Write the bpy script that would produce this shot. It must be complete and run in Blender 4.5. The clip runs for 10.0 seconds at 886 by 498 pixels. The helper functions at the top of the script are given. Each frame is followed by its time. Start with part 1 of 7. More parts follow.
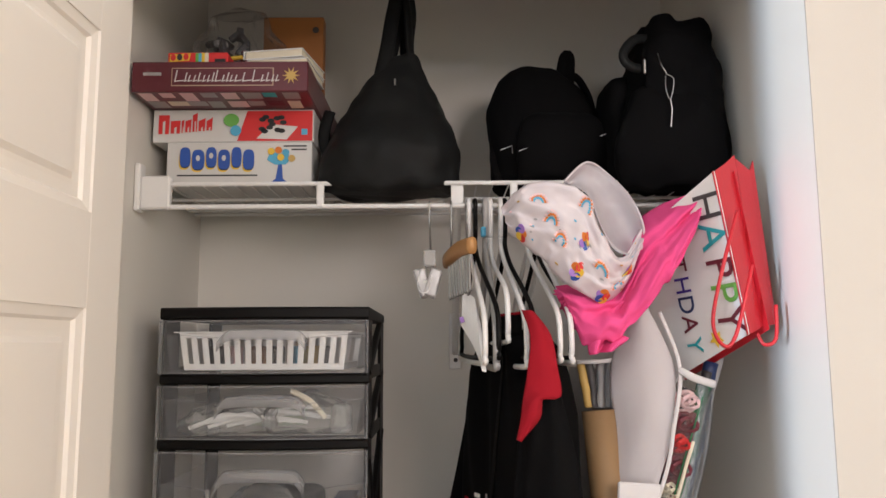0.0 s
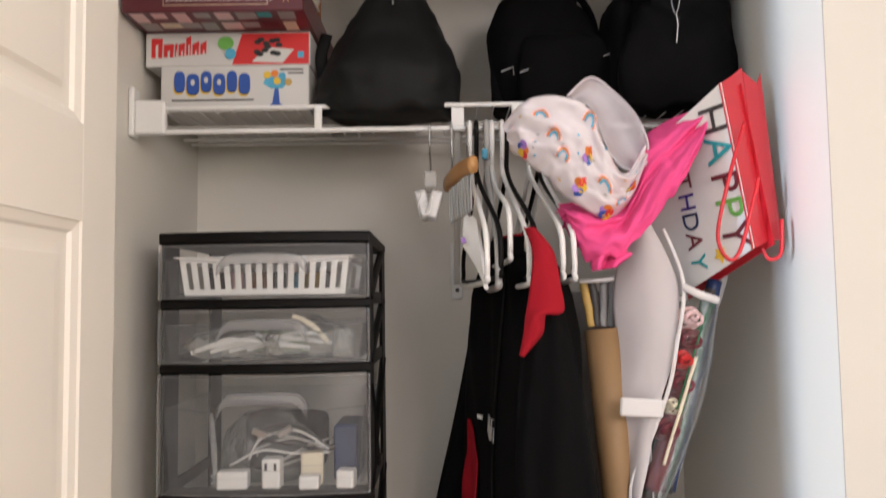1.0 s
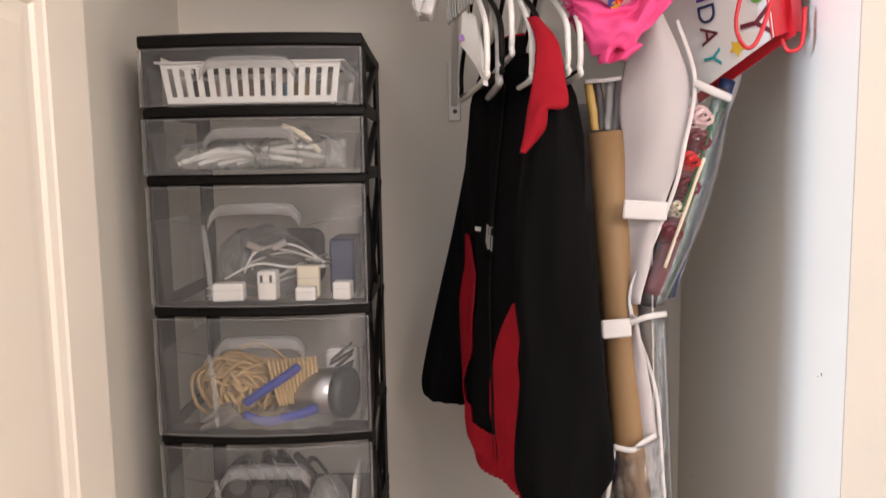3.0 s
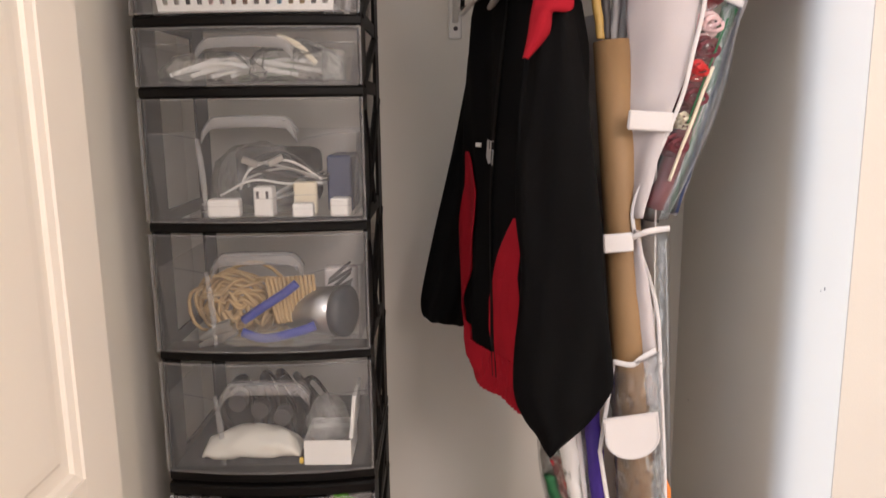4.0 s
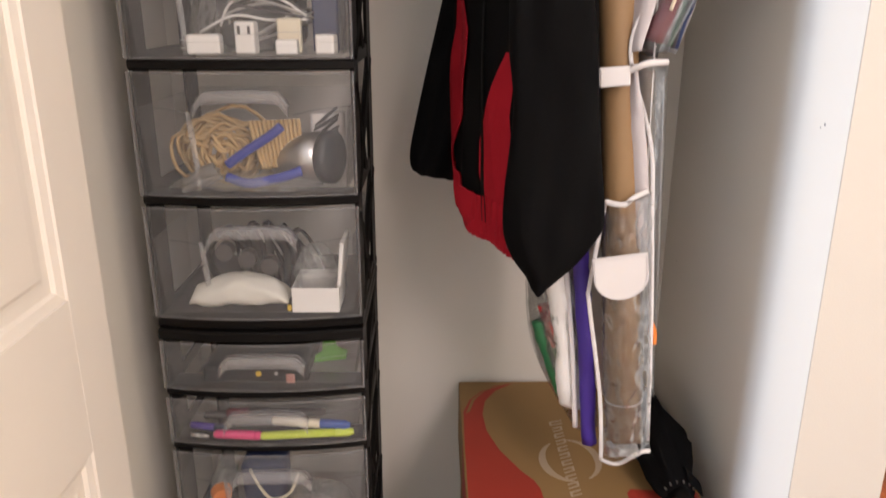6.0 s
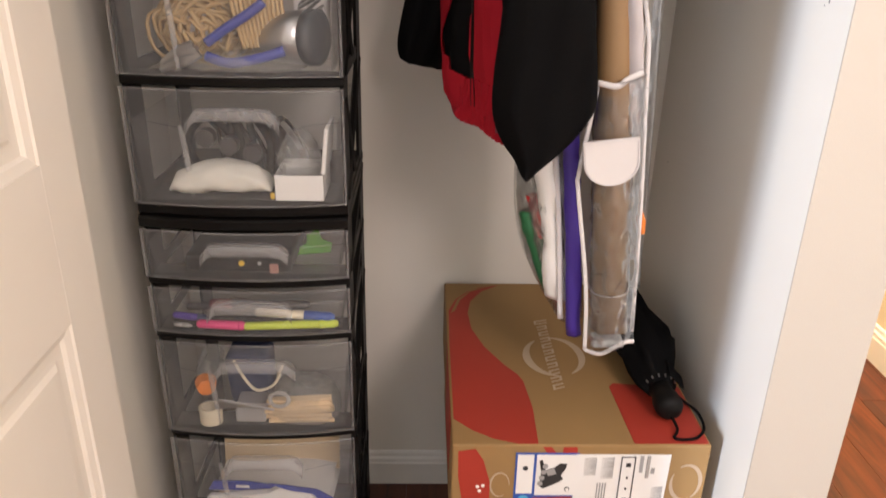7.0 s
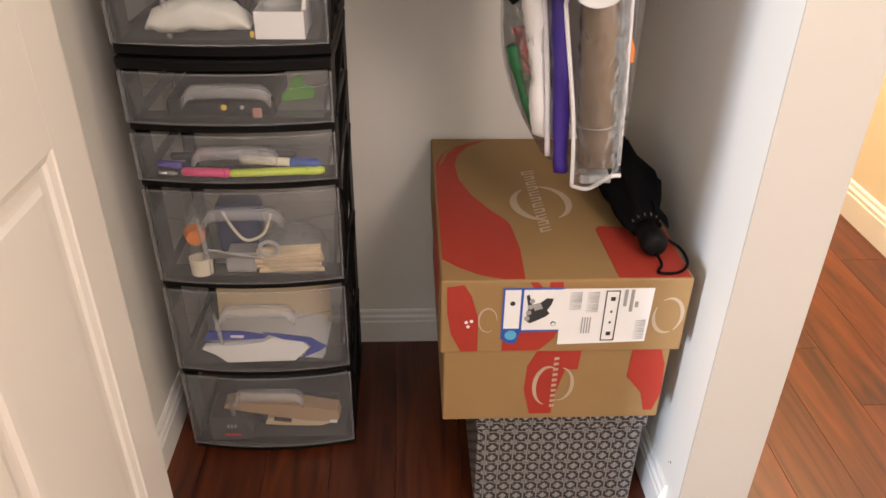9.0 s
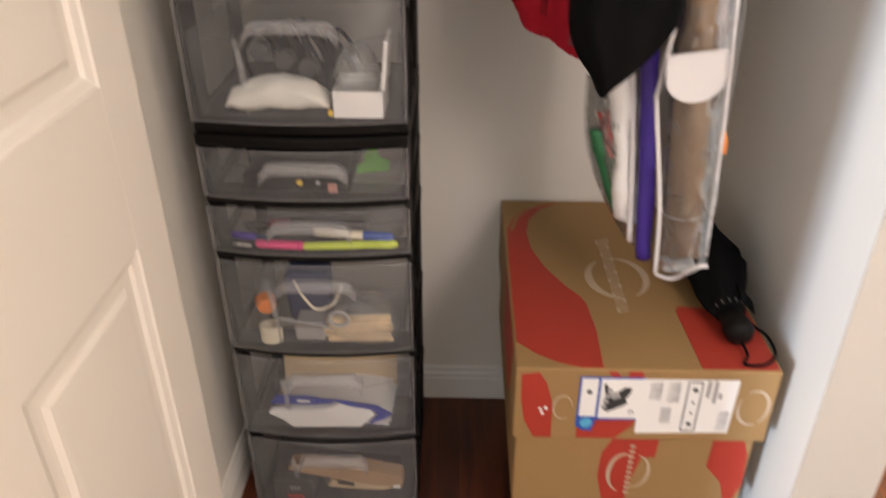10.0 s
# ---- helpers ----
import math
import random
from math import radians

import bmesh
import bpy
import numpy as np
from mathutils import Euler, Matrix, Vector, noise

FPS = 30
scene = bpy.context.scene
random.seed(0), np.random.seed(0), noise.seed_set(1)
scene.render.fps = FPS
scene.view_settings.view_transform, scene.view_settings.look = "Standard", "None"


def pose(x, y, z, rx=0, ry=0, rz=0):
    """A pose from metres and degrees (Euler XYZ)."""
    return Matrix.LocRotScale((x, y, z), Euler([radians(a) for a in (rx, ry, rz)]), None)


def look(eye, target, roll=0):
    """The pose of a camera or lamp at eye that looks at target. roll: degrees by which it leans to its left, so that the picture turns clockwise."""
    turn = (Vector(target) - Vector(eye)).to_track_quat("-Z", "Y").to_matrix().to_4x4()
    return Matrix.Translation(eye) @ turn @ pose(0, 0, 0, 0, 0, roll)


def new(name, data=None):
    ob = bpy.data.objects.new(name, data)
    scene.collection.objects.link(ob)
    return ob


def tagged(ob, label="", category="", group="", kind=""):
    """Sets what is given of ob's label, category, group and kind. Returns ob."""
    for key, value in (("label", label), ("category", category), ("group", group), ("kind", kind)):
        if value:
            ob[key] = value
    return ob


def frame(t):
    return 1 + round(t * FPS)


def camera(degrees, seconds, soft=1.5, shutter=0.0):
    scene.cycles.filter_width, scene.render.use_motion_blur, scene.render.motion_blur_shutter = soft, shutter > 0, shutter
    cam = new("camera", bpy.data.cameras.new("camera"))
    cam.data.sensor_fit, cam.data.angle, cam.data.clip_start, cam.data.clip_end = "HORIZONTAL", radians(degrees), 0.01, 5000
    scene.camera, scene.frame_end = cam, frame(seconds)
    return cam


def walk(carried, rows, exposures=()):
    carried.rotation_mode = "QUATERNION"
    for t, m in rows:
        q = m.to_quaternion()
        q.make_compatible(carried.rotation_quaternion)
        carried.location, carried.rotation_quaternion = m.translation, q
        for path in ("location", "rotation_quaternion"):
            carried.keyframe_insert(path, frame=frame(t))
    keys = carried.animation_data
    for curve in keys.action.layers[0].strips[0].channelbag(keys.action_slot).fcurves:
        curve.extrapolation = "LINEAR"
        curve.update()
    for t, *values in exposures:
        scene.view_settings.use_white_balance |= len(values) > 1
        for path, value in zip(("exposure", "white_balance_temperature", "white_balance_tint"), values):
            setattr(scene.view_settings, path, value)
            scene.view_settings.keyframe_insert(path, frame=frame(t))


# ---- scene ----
cam = camera(60.9, 10.0, shutter=0.5)
PATH = [
    (0, (-0.003, -0.062, 1.538), (0.0, 1.922, 1.79), -0.3),
    (0.5, (0.001, -0.058, 1.526), (0.008, 1.93, 1.747), -0.8),
    (1, (-0.004, -0.044, 1.492), (-0.004, 1.951, 1.623), -0.8),
    (1.5, (-0.006, -0.021, 1.459), (-0.002, 1.979, 1.449), -0.9),
    (2, (-0.005, -0.011, 1.438), (0.004, 1.986, 1.337), -0.9),
    (2.5, (-0.005, -0.008, 1.424), (-0.001, 1.986, 1.27), -1.0),
    (4, (-0.005, 0.01, 1.366), (-0.005, 1.976, 0.998), -0.7),
    (4.5, (-0.002, 0.011, 1.347), (0.006, 1.966, 0.924), -0.4),
    (5, (-0.003, 0.011, 1.329), (0.007, 1.955, 0.858), -0.3),
    (5.5, (-0.003, 0.014, 1.31), (0.004, 1.941, 0.774), -0.6),
    (6.8, (-0.003, 0.011, 1.226), (0.051, 1.861, 0.468), 1.4),
    (7, (0.0, 0.013, 1.217), (0.054, 1.848, 0.424), 1.3),
    (7.5, (0.005, 0.004, 1.188), (0.078, 1.81, 0.333), 1.6),
    (8, (0.0, -0.007, 1.165), (0.062, 1.766, 0.241), 1.1),
    (8.5, (0.001, -0.018, 1.143), (0.074, 1.706, 0.132), 1.3),
    (9, (0.001, -0.023, 1.14), (0.088, 1.687, 0.105), 1.0),
    (9.5, (-0.005, -0.004, 1.157), (0.062, 1.686, 0.089), 0.8),
    (10, (-0.036, 0.053, 1.217), (-0.082, 1.778, 0.207), 0.0),
]
walk(cam, [(t, look(eye, target, roll)) for t, eye, target, roll in PATH],
     [(0.0, -0.72, 5950, 6), (1.0, -0.64, 5950, 6), (2.5, -0.52, 6100, 9), (4.5, -0.46, 6250, 11), (5.5, -0.43, 6250, 11), (7.5, -0.46, 6400, 11), (9.0, -0.50, 6450, 11), (10.0, -0.56, 6350, 10)])

# ---- world and lights ----
world = bpy.data.worlds.new("world")
scene.world = world
world.use_nodes = True
world.node_tree.nodes["Background"].inputs[0].default_value = (0.9, 0.95, 1.0, 1)
world.node_tree.nodes["Background"].inputs[1].default_value = 0.25
scene.view_settings.exposure = 0.0


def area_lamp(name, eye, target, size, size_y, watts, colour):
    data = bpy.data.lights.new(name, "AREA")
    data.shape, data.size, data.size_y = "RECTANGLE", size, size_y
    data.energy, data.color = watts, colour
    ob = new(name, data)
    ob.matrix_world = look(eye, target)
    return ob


# the room's ceiling lamp behind the camera, the daylight of its window, an added warm fill and the hall lamp
area_lamp("ceiling_lamp_light", (0.95, -1.25, 2.06), (0.0, 0.9, 1.0), 0.7, 0.6, 38.5, (1.0, 0.81, 0.745))
area_lamp("window_light", (-2.55, -2.22, 1.22), (0.45, 0.84, 1.0), 0.13, 1.2, 272, (0.63, 0.77, 1.0))
# Added warm fill, no such lamp known; whitens the side wall's front band.
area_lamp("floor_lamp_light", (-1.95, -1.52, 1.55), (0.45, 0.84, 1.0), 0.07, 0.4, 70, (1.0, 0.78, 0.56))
area_lamp("hall_lamp_light", (1.0, 2.2, 2.36), (1.0, 2.2, 0), 0.4, 0.4, 125, (1.0, 0.78, 0.54))


# ---- materials ----
def nodes_of(name):
    m = bpy.data.materials.new(name)
    m.use_nodes = True
    return m, m.node_tree.nodes, m.node_tree.links, m.node_tree.nodes["Principled BSDF"]


def noise_node(n, l, scale, detail=4.0, stretch=None):
    tc = n.new("ShaderNodeTexCoord")
    tex = n.new("ShaderNodeTexNoise")
    tex.inputs["Scale"].default_value, tex.inputs["Detail"].default_value = scale, detail
    if stretch:
        mp = n.new("ShaderNodeMapping")
        mp.inputs["Scale"].default_value = stretch
        l.new(tc.outputs["Object"], mp.inputs["Vector"])
        l.new(mp.outputs["Vector"], tex.inputs["Vector"])
    else:
        l.new(tc.outputs["Object"], tex.inputs["Vector"])
    return tex


def mixed(n, l, fac, a, b):
    mx = n.new("ShaderNodeMix")
    mx.data_type = "RGBA"
    if fac is not None:
        l.new(fac, mx.inputs[0])
    for sock, v in ((mx.inputs[6], a), (mx.inputs[7], b)):
        if isinstance(v, tuple):
            sock.default_value = (*v, 1)
        else:
            l.new(v, sock)
    return mx.outputs[2]


def add_bump(n, l, bsdf, fac, strength, dist):
    b = n.new("ShaderNodeBump")
    b.inputs["Strength"].default_value, b.inputs["Distance"].default_value = strength, dist
    l.new(fac, b.inputs["Height"])
    l.new(b.outputs["Normal"], bsdf.inputs["Normal"])


def mat(name, col, rough=0.5, metal=0.0, var=0.10, scale=12, grain=0.05, bscale=250, bump=0.15, dist=0.001, stretch=None, spec=0.5, sheen=0.0):
    """A plain surface: broad blotches, fine grain and a fine relief."""
    m, n, l, p = nodes_of(name)
    big, fine = noise_node(n, l, scale), noise_node(n, l, bscale, 3, stretch)
    lo = tuple(c * (1 - var) for c in col)
    hi = tuple(min(1, c * (1 + var)) for c in col)
    c1 = mixed(n, l, big.outputs[0], lo, hi)
    dark = tuple(c * (1 - 4 * grain) for c in col)
    gm = n.new("ShaderNodeMath")
    gm.operation = "MULTIPLY"
    gm.inputs[1].default_value = min(0.9, grain * 4)
    l.new(fine.outputs[0], gm.inputs[0])
    c2 = mixed(n, l, gm.outputs[0], c1, dark)
    l.new(c2, p.inputs["Base Color"])
    p.inputs["Roughness"].default_value, p.inputs["Metallic"].default_value = rough, metal
    p.inputs["Specular IOR Level"].default_value = spec
    if sheen:
        p.inputs["Sheen Weight"].default_value = sheen
    add_bump(n, l, p, fine.outputs[0], bump, dist)
    return m


def clear(name, tint, see, gloss_rough=0.12, body=(0.75, 0.77, 0.80), grain=0.25, gloss=0.35, crinkle=0.0):
    """Milky see-through plastic: part passes straight, part scatters, with a clear gloss that grows at the edges."""
    m, n, l, p = nodes_of(name)
    tr = n.new("ShaderNodeBsdfTransparent")
    tr.inputs[0].default_value = (*tint, 1)
    p.inputs["Base Color"].default_value = (*body, 1)
    p.inputs["Roughness"].default_value = 0.5
    tex = noise_node(n, l, 18, 3)
    mp = n.new("ShaderNodeMapRange")
    mp.inputs[3].default_value, mp.inputs[4].default_value = 1 - see - grain * (1 - see), 1 - see + grain * (1 - see)
    l.new(tex.outputs[0], mp.inputs[0])
    mx = n.new("ShaderNodeMixShader")
    l.new(mp.outputs[0], mx.inputs[0])
    l.new(tr.outputs[0], mx.inputs[1])
    l.new(p.outputs[0], mx.inputs[2])
    gl = n.new("ShaderNodeBsdfGlossy")
    gl.inputs["Roughness"].default_value = gloss_rough
    fr = n.new("ShaderNodeFresnel")
    fr.inputs["IOR"].default_value = 1.45
    sc = n.new("ShaderNodeMath")
    sc.operation, sc.use_clamp = "MULTIPLY", True
    sc.inputs[1].default_value = gloss
    l.new(fr.outputs[0], sc.inputs[0])
    if crinkle:
        bt = noise_node(n, l, 70, 4)
        bp_ = n.new("ShaderNodeBump")
        bp_.inputs["Strength"].default_value, bp_.inputs["Distance"].default_value = crinkle, 0.004
        l.new(bt.outputs[0], bp_.inputs["Height"])
        l.new(bp_.outputs[0], gl.inputs["Normal"])
        l.new(bp_.outputs[0], fr.inputs["Normal"])
    out = n.new("ShaderNodeMixShader")
    l.new(sc.outputs[0], out.inputs[0])
    l.new(mx.outputs[0], out.inputs[1])
    l.new(gl.outputs[0], out.inputs[2])
    l.new(out.outputs[0], n["Material Output"].inputs[0])
    return m


def wood_floor(name):
    m, n, l, p = nodes_of(name)
    oi = n.new("ShaderNodeObjectInfo")
    tc = n.new("ShaderNodeTexCoord")
    add = n.new("ShaderNodeVectorMath")
    add.operation = "ADD"
    sc = n.new("ShaderNodeVectorMath")
    sc.operation = "SCALE"
    sc.inputs["Scale"].default_value = 37
    l.new(oi.outputs["Random"], sc.inputs[0])
    l.new(tc.outputs["Object"], add.inputs[0])
    l.new(sc.outputs[0], add.inputs[1])
    mp = n.new("ShaderNodeMapping")
    mp.inputs["Scale"].default_value = (26, 2.2, 1)
    l.new(add.outputs[0], mp.inputs[0])
    tex = n.new("ShaderNodeTexNoise")
    tex.inputs["Scale"].default_value, tex.inputs["Detail"].default_value, tex.inputs["Distortion"].default_value = 1.0, 6, 1.4
    l.new(mp.outputs[0], tex.inputs[0])
    ramp = n.new("ShaderNodeValToRGB")
    e = ramp.color_ramp.elements
    e[0].position, e[0].color = 0.30, (0.032, 0.007, 0.0035, 1)
    e[1].position, e[1].color = 0.72, (0.135, 0.032, 0.009, 1)
    l.new(tex.outputs[0], ramp.inputs[0])
    shade = mixed(n, l, oi.outputs["Random"], (0.80, 0.80, 0.80), (1.12, 1.1, 1.08))
    mul = n.new("ShaderNodeMix")
    mul.data_type, mul.blend_type = "RGBA", "MULTIPLY"
    mul.inputs[0].default_value = 1
    l.new(ramp.outputs[0], mul.inputs[6])
    l.new(shade, mul.inputs[7])
    l.new(mul.outputs[2], p.inputs["Base Color"])
    p.inputs["Roughness"].default_value = 0.30
    add_bump(n, l, p, tex.outputs[0], 0.12, 0.001)
    return m


PAINT = mat("closet_paint", (0.755, 0.725, 0.655), 0.62, var=0.04, scale=2.5, grain=0.012, bscale=420, bump=0.12)
CREAM = mat("hall_paint", (0.72, 0.64, 0.48), 0.6, var=0.04, scale=2.5, grain=0.012, bscale=420, bump=0.12)
TRIM = mat("white_trim_paint", (0.78, 0.76, 0.71), 0.38, var=0.03, scale=4, grain=0.01, bscale=300, bump=0.05)
DOORP = mat("white_door_paint", (0.80, 0.75, 0.68), 0.42, var=0.03, scale=5, grain=0.015, bscale=260, bump=0.06, stretch=(1, 1, 0.12))
CEIL = mat("ceiling_paint", (0.8, 0.79, 0.76), 0.8, var=0.03)
WOODF = wood_floor("red_brown_laminate")
BLACKP = mat("black_plastic", (0.006, 0.0054, 0.005), 0.5, var=0.15, grain=0.04, bscale=500, bump=0.08, spec=0.14)
MILKY = clear("milky_clear_plastic", (0.985, 0.988, 0.99), 0.945, 0.28, (0.80, 0.80, 0.80), 0.25, 0.10)
MILKYF = clear("milky_drawer_front", (0.985, 0.988, 0.99), 0.950, 0.3, (0.88, 0.885, 0.89), 0.3, 0.09)
MILKYH = clear("milky_handle_plastic", (0.95, 0.95, 0.96), 0.84, 0.35, (0.84, 0.84, 0.84), 0.25, 0.2)
MILKYR = clear("milky_rim_plastic", (0.96, 0.96, 0.965), 0.90, 0.35, (0.82, 0.82, 0.82), 0.25, 0.15)
# paler plastic for the modelled gloss streak in the deep drawers
MILKYG = clear("milky_gloss_streak", (0.97, 0.97, 0.97), 0.80, 0.25, (0.88, 0.88, 0.87), 0.3, 0.5)
VINYL = clear("clear_vinyl", (0.985, 0.985, 0.985), 0.97, 0.14, (0.8, 0.8, 0.8), 0.7, 0.6, 0.35)
FILM = clear("crinkled_poly_film", (0.98, 0.985, 0.98), 0.84, 0.2, (0.85, 0.86, 0.82), 0.9, 0.6, 0.6)
CRINKLE = clear("crinkled_clear_wrapper", (0.99, 0.985, 0.975), 0.975, 0.22, (0.86, 0.72, 0.54), 0.9, 1.5, 0.45)
POCKET = clear("soft_clear_pocket", (0.98, 0.985, 0.98), 0.94, 0.16, (0.85, 0.86, 0.85), 0.9, 0.8, 0.5)
VINYLC = clear("clear_glossy_vinyl", (0.98, 0.98, 0.98), 0.99, 0.08, (0.8, 0.8, 0.8), 0.5, 0.7, 0.5)
WHITEW = mat("white_coated_wire", (0.80, 0.79, 0.76), 0.35, var=0.03)
WHITEPL = mat("white_plastic", (0.82, 0.81, 0.78), 0.35, var=0.04)
GREYPL = mat("grey_plastic", (0.42, 0.41, 0.39), 0.4, var=0.06)
BLACKF = mat("black_fabric", (0.0038, 0.0037, 0.0039), 0.9, var=0.3, scale=20, grain=0.06, bscale=900, bump=0.3, spec=0.09)
BLACKL = mat("black_leather", (0.011, 0.0115, 0.0112), 0.6, var=0.3, scale=14, grain=0.06, bscale=350, bump=0.35, spec=0.15)
REDF = mat("red_fabric", (0.31, 0.006, 0.016), 0.85, var=0.15, scale=20, grain=0.04, bscale=900, bump=0.3, spec=0.2)
KRAFT = mat("kraft_cardboard", (0.31, 0.186, 0.070), 0.75, var=0.08, scale=9, grain=0.05, bscale=380, bump=0.12, stretch=(1, 1, 0.2))
REDINK = mat("red_printed_card", (0.37, 0.034, 0.018), 0.6, var=0.08, scale=10, grain=0.03)
PALEINK = mat("pale_printed_card", (0.47, 0.36, 0.25), 0.6, var=0.06)
PAPER = mat("white_paper", (0.82, 0.81, 0.78), 0.65, var=0.03, grain=0.01)
INK = mat("black_ink", (0.03, 0.03, 0.03), 0.6)
CHROME = mat("bright_metal", (0.50, 0.49, 0.47), 0.32, 1.0, var=0.05)
WOODH = mat("varnished_beech", (0.50, 0.26, 0.09), 0.38, var=0.15, scale=30, grain=0.06, bscale=60, stretch=(1, 0.1, 1))
WHITEF = mat("white_nonwoven_fabric", (0.70, 0.675, 0.665), 0.8, var=0.06, scale=14, grain=0.02, bscale=700, bump=0.25)
PINK = mat("pink_tissue_paper", (0.80, 0.085, 0.27), 0.8, var=0.10, scale=16, grain=0.03, bscale=120, bump=0.08, spec=0.2)
REDP = mat("red_gloss_paper", (0.50, 0.011, 0.02), 0.38, var=0.06)
INKS = {}
for key, c in dict(blue=(0.03, 0.09, 0.38), sky=(0.10, 0.40, 0.60), teal=(0.03, 0.35, 0.38), green=(0.16, 0.42, 0.08), darkgreen=(0.02, 0.14, 0.05), yellow=(0.75, 0.50, 0.04),
                   lime=(0.55, 0.68, 0.05), orange=(0.75, 0.22, 0.03), red=(0.62, 0.03, 0.03), maroon=(0.14, 0.018, 0.03), purple=(0.05, 0.022, 0.25), violet=(0.34, 0.18, 0.55),
                   navy=(0.015, 0.03, 0.10), magenta=(0.72, 0.04, 0.20), gold=(0.55, 0.36, 0.10), grey=(0.35, 0.34, 0.33), beige=(0.62, 0.48, 0.30), cream=(0.75, 0.68, 0.52),
                   brown=(0.22, 0.10, 0.04), dark=(0.05, 0.045, 0.045), blush=(0.80, 0.55, 0.55)).items():
    INKS[key] = mat(key + "_coloured_surface", c, 0.5, var=0.08, scale=25, grain=0.03)


# ---- mesh helpers ----
def part(name, bm, material, parent=None, label="", smooth=False, thing=None):
    """Links a bmesh, built in world places, as one mesh object under a thing or part."""
    me = bpy.data.meshes.new(name)
    bmesh.ops.recalc_face_normals(bm, faces=bm.faces)
    bm.to_mesh(me)
    bm.free()
    me.materials.append(material)
    if smooth:
        me.shade_smooth()
    ob = new(name, me)
    if parent is not None:
        ob.parent = parent
        if parent.type == "EMPTY":
            ob.matrix_parent_inverse = Matrix.Translation(-parent.location)
    if label:
        ob["label"] = label
    return ob


def thing(name, base, label, category, group="", kind=""):
    ob = new(name)
    ob.empty_display_size = 0.05
    ob.location = base
    return tagged(ob, label, category, group, kind)


def solid(name, bm, material, label, category, group="", kind="", smooth=False):
    return tagged(part(name, bm, material, None, "", smooth), label, category, group, kind)


def box(bm, lo, hi, bev=0.0, seg=1, m=None):
    lo, hi = Vector(lo), Vector(hi)
    got = bmesh.ops.create_cube(bm, size=1, matrix=Matrix.LocRotScale((lo + hi) / 2, None, hi - lo))["verts"]
    if bev:
        edges = list({e for v in got for e in v.link_edges})
        out = bmesh.ops.bevel(bm, geom=edges, offset=bev, segments=seg, affect="EDGES", profile=0.5)
        got = list({v for f in out["faces"] for v in f.verts} | {v for v in got if v.is_valid})
    if m is not None:
        bmesh.ops.transform(bm, matrix=m, verts=got)
    return bm


def boxed(lo, hi, bev=0.0, seg=1, m=None):
    return box(bmesh.new(), lo, hi, bev, seg, m)


def loft(bm, rings, cap=True, closed=True):
    rows = [[bm.verts.new(p) for p in r] for r in rings]
    k = len(rows[0])
    for a, b in zip(rows, rows[1:]):
        for i in range(k if closed else k - 1):
            j = (i + 1) % k
            bm.faces.new((a[i], a[j], b[j], b[i]))
    if cap and closed:
        bm.faces.new(rows[0][::-1])
        bm.faces.new(rows[-1])
    return bm


def tube(bm, pts, r, seg=8, flat=1.0, loop=False):
    """A round (or flattened) rod along points."""
    pts = [Vector(p) for p in pts]
    k = len(pts)
    rings, up = [], None
    for i, p in enumerate(pts):
        a = pts[i - 1] if i or loop else p
        b = pts[(i + 1) % k] if i < k - 1 or loop else p
        d = (b - a).normalized()
        if up is None:
            up = d.orthogonal().normalized() if abs(d.y) > 0.9 else d.cross(Vector((0, 1, 0))).normalized()
        up = (up - d * up.dot(d)).normalized()
        side = d.cross(up)
        rr = r[i] if isinstance(r, (list, tuple)) else r
        rings.append([p + up * (rr * math.cos(t)) + side * (rr * flat * math.sin(t)) for t in [2 * math.pi * s / seg for s in range(seg)]])
    if loop:
        rings.append(rings[0])
    return loft(bm, rings, cap=not loop)


def curve_pts(keys, n=8):
    """A smooth line through the keys (Catmull-Rom)."""
    ks = [Vector(k) for k in keys]
    out = []
    for i in range(len(ks) - 1):
        p0, p1, p2, p3 = ks[max(0, i - 1)], ks[i], ks[i + 1], ks[min(len(ks) - 1, i + 2)]
        for s in range(n):
            t = s / n
            out.append(0.5 * ((2 * p1) + (p2 - p0) * t + (2 * p0 - 5 * p1 + 4 * p2 - p3) * t * t + (3 * p1 - p0 - 3 * p2 + p3) * t ** 3))
    return out + [ks[-1]]


def prism(bm, pts, m, depth):
    """A flat outline (x, y) in the plane of m, made depth thick along m's z."""
    a = [bm.verts.new(m @ Vector((x, y, 0))) for x, y in pts]
    b = [bm.verts.new(m @ Vector((x, y, depth))) for x, y in pts]
    k = len(pts)
    bm.faces.new(a[::-1]), bm.faces.new(b)
    for i in range(k):
        bm.faces.new((a[i], a[(i + 1) % k], b[(i + 1) % k], b[i]))
    return bm


def disc(rx, ry=None, k=20, x=0.0, y=0.0):
    ry = ry or rx
    return [(x + rx * math.cos(2 * math.pi * i / k), y + ry * math.sin(2 * math.pi * i / k)) for i in range(k)]


def oval(c, u, v, ru, rv, k=28, power=2.0):
    """A ring round c with half-widths ru along u and rv along v; power above 2 squares it."""
    out = []
    for i in range(k):
        t = 2 * math.pi * i / k
        a, b = math.cos(t), math.sin(t)
        s = (abs(a) ** power + abs(b) ** power) ** (-1 / power)
        out.append(Vector(c) + Vector(u) * (ru * a * s) + Vector(v) * (rv * b * s))
    return out


def crumple(bm, amount, size, keep=None):
    for v in bm.verts:
        d = noise.noise_vector(v.co * size)
        v.co += d * amount
    return bm


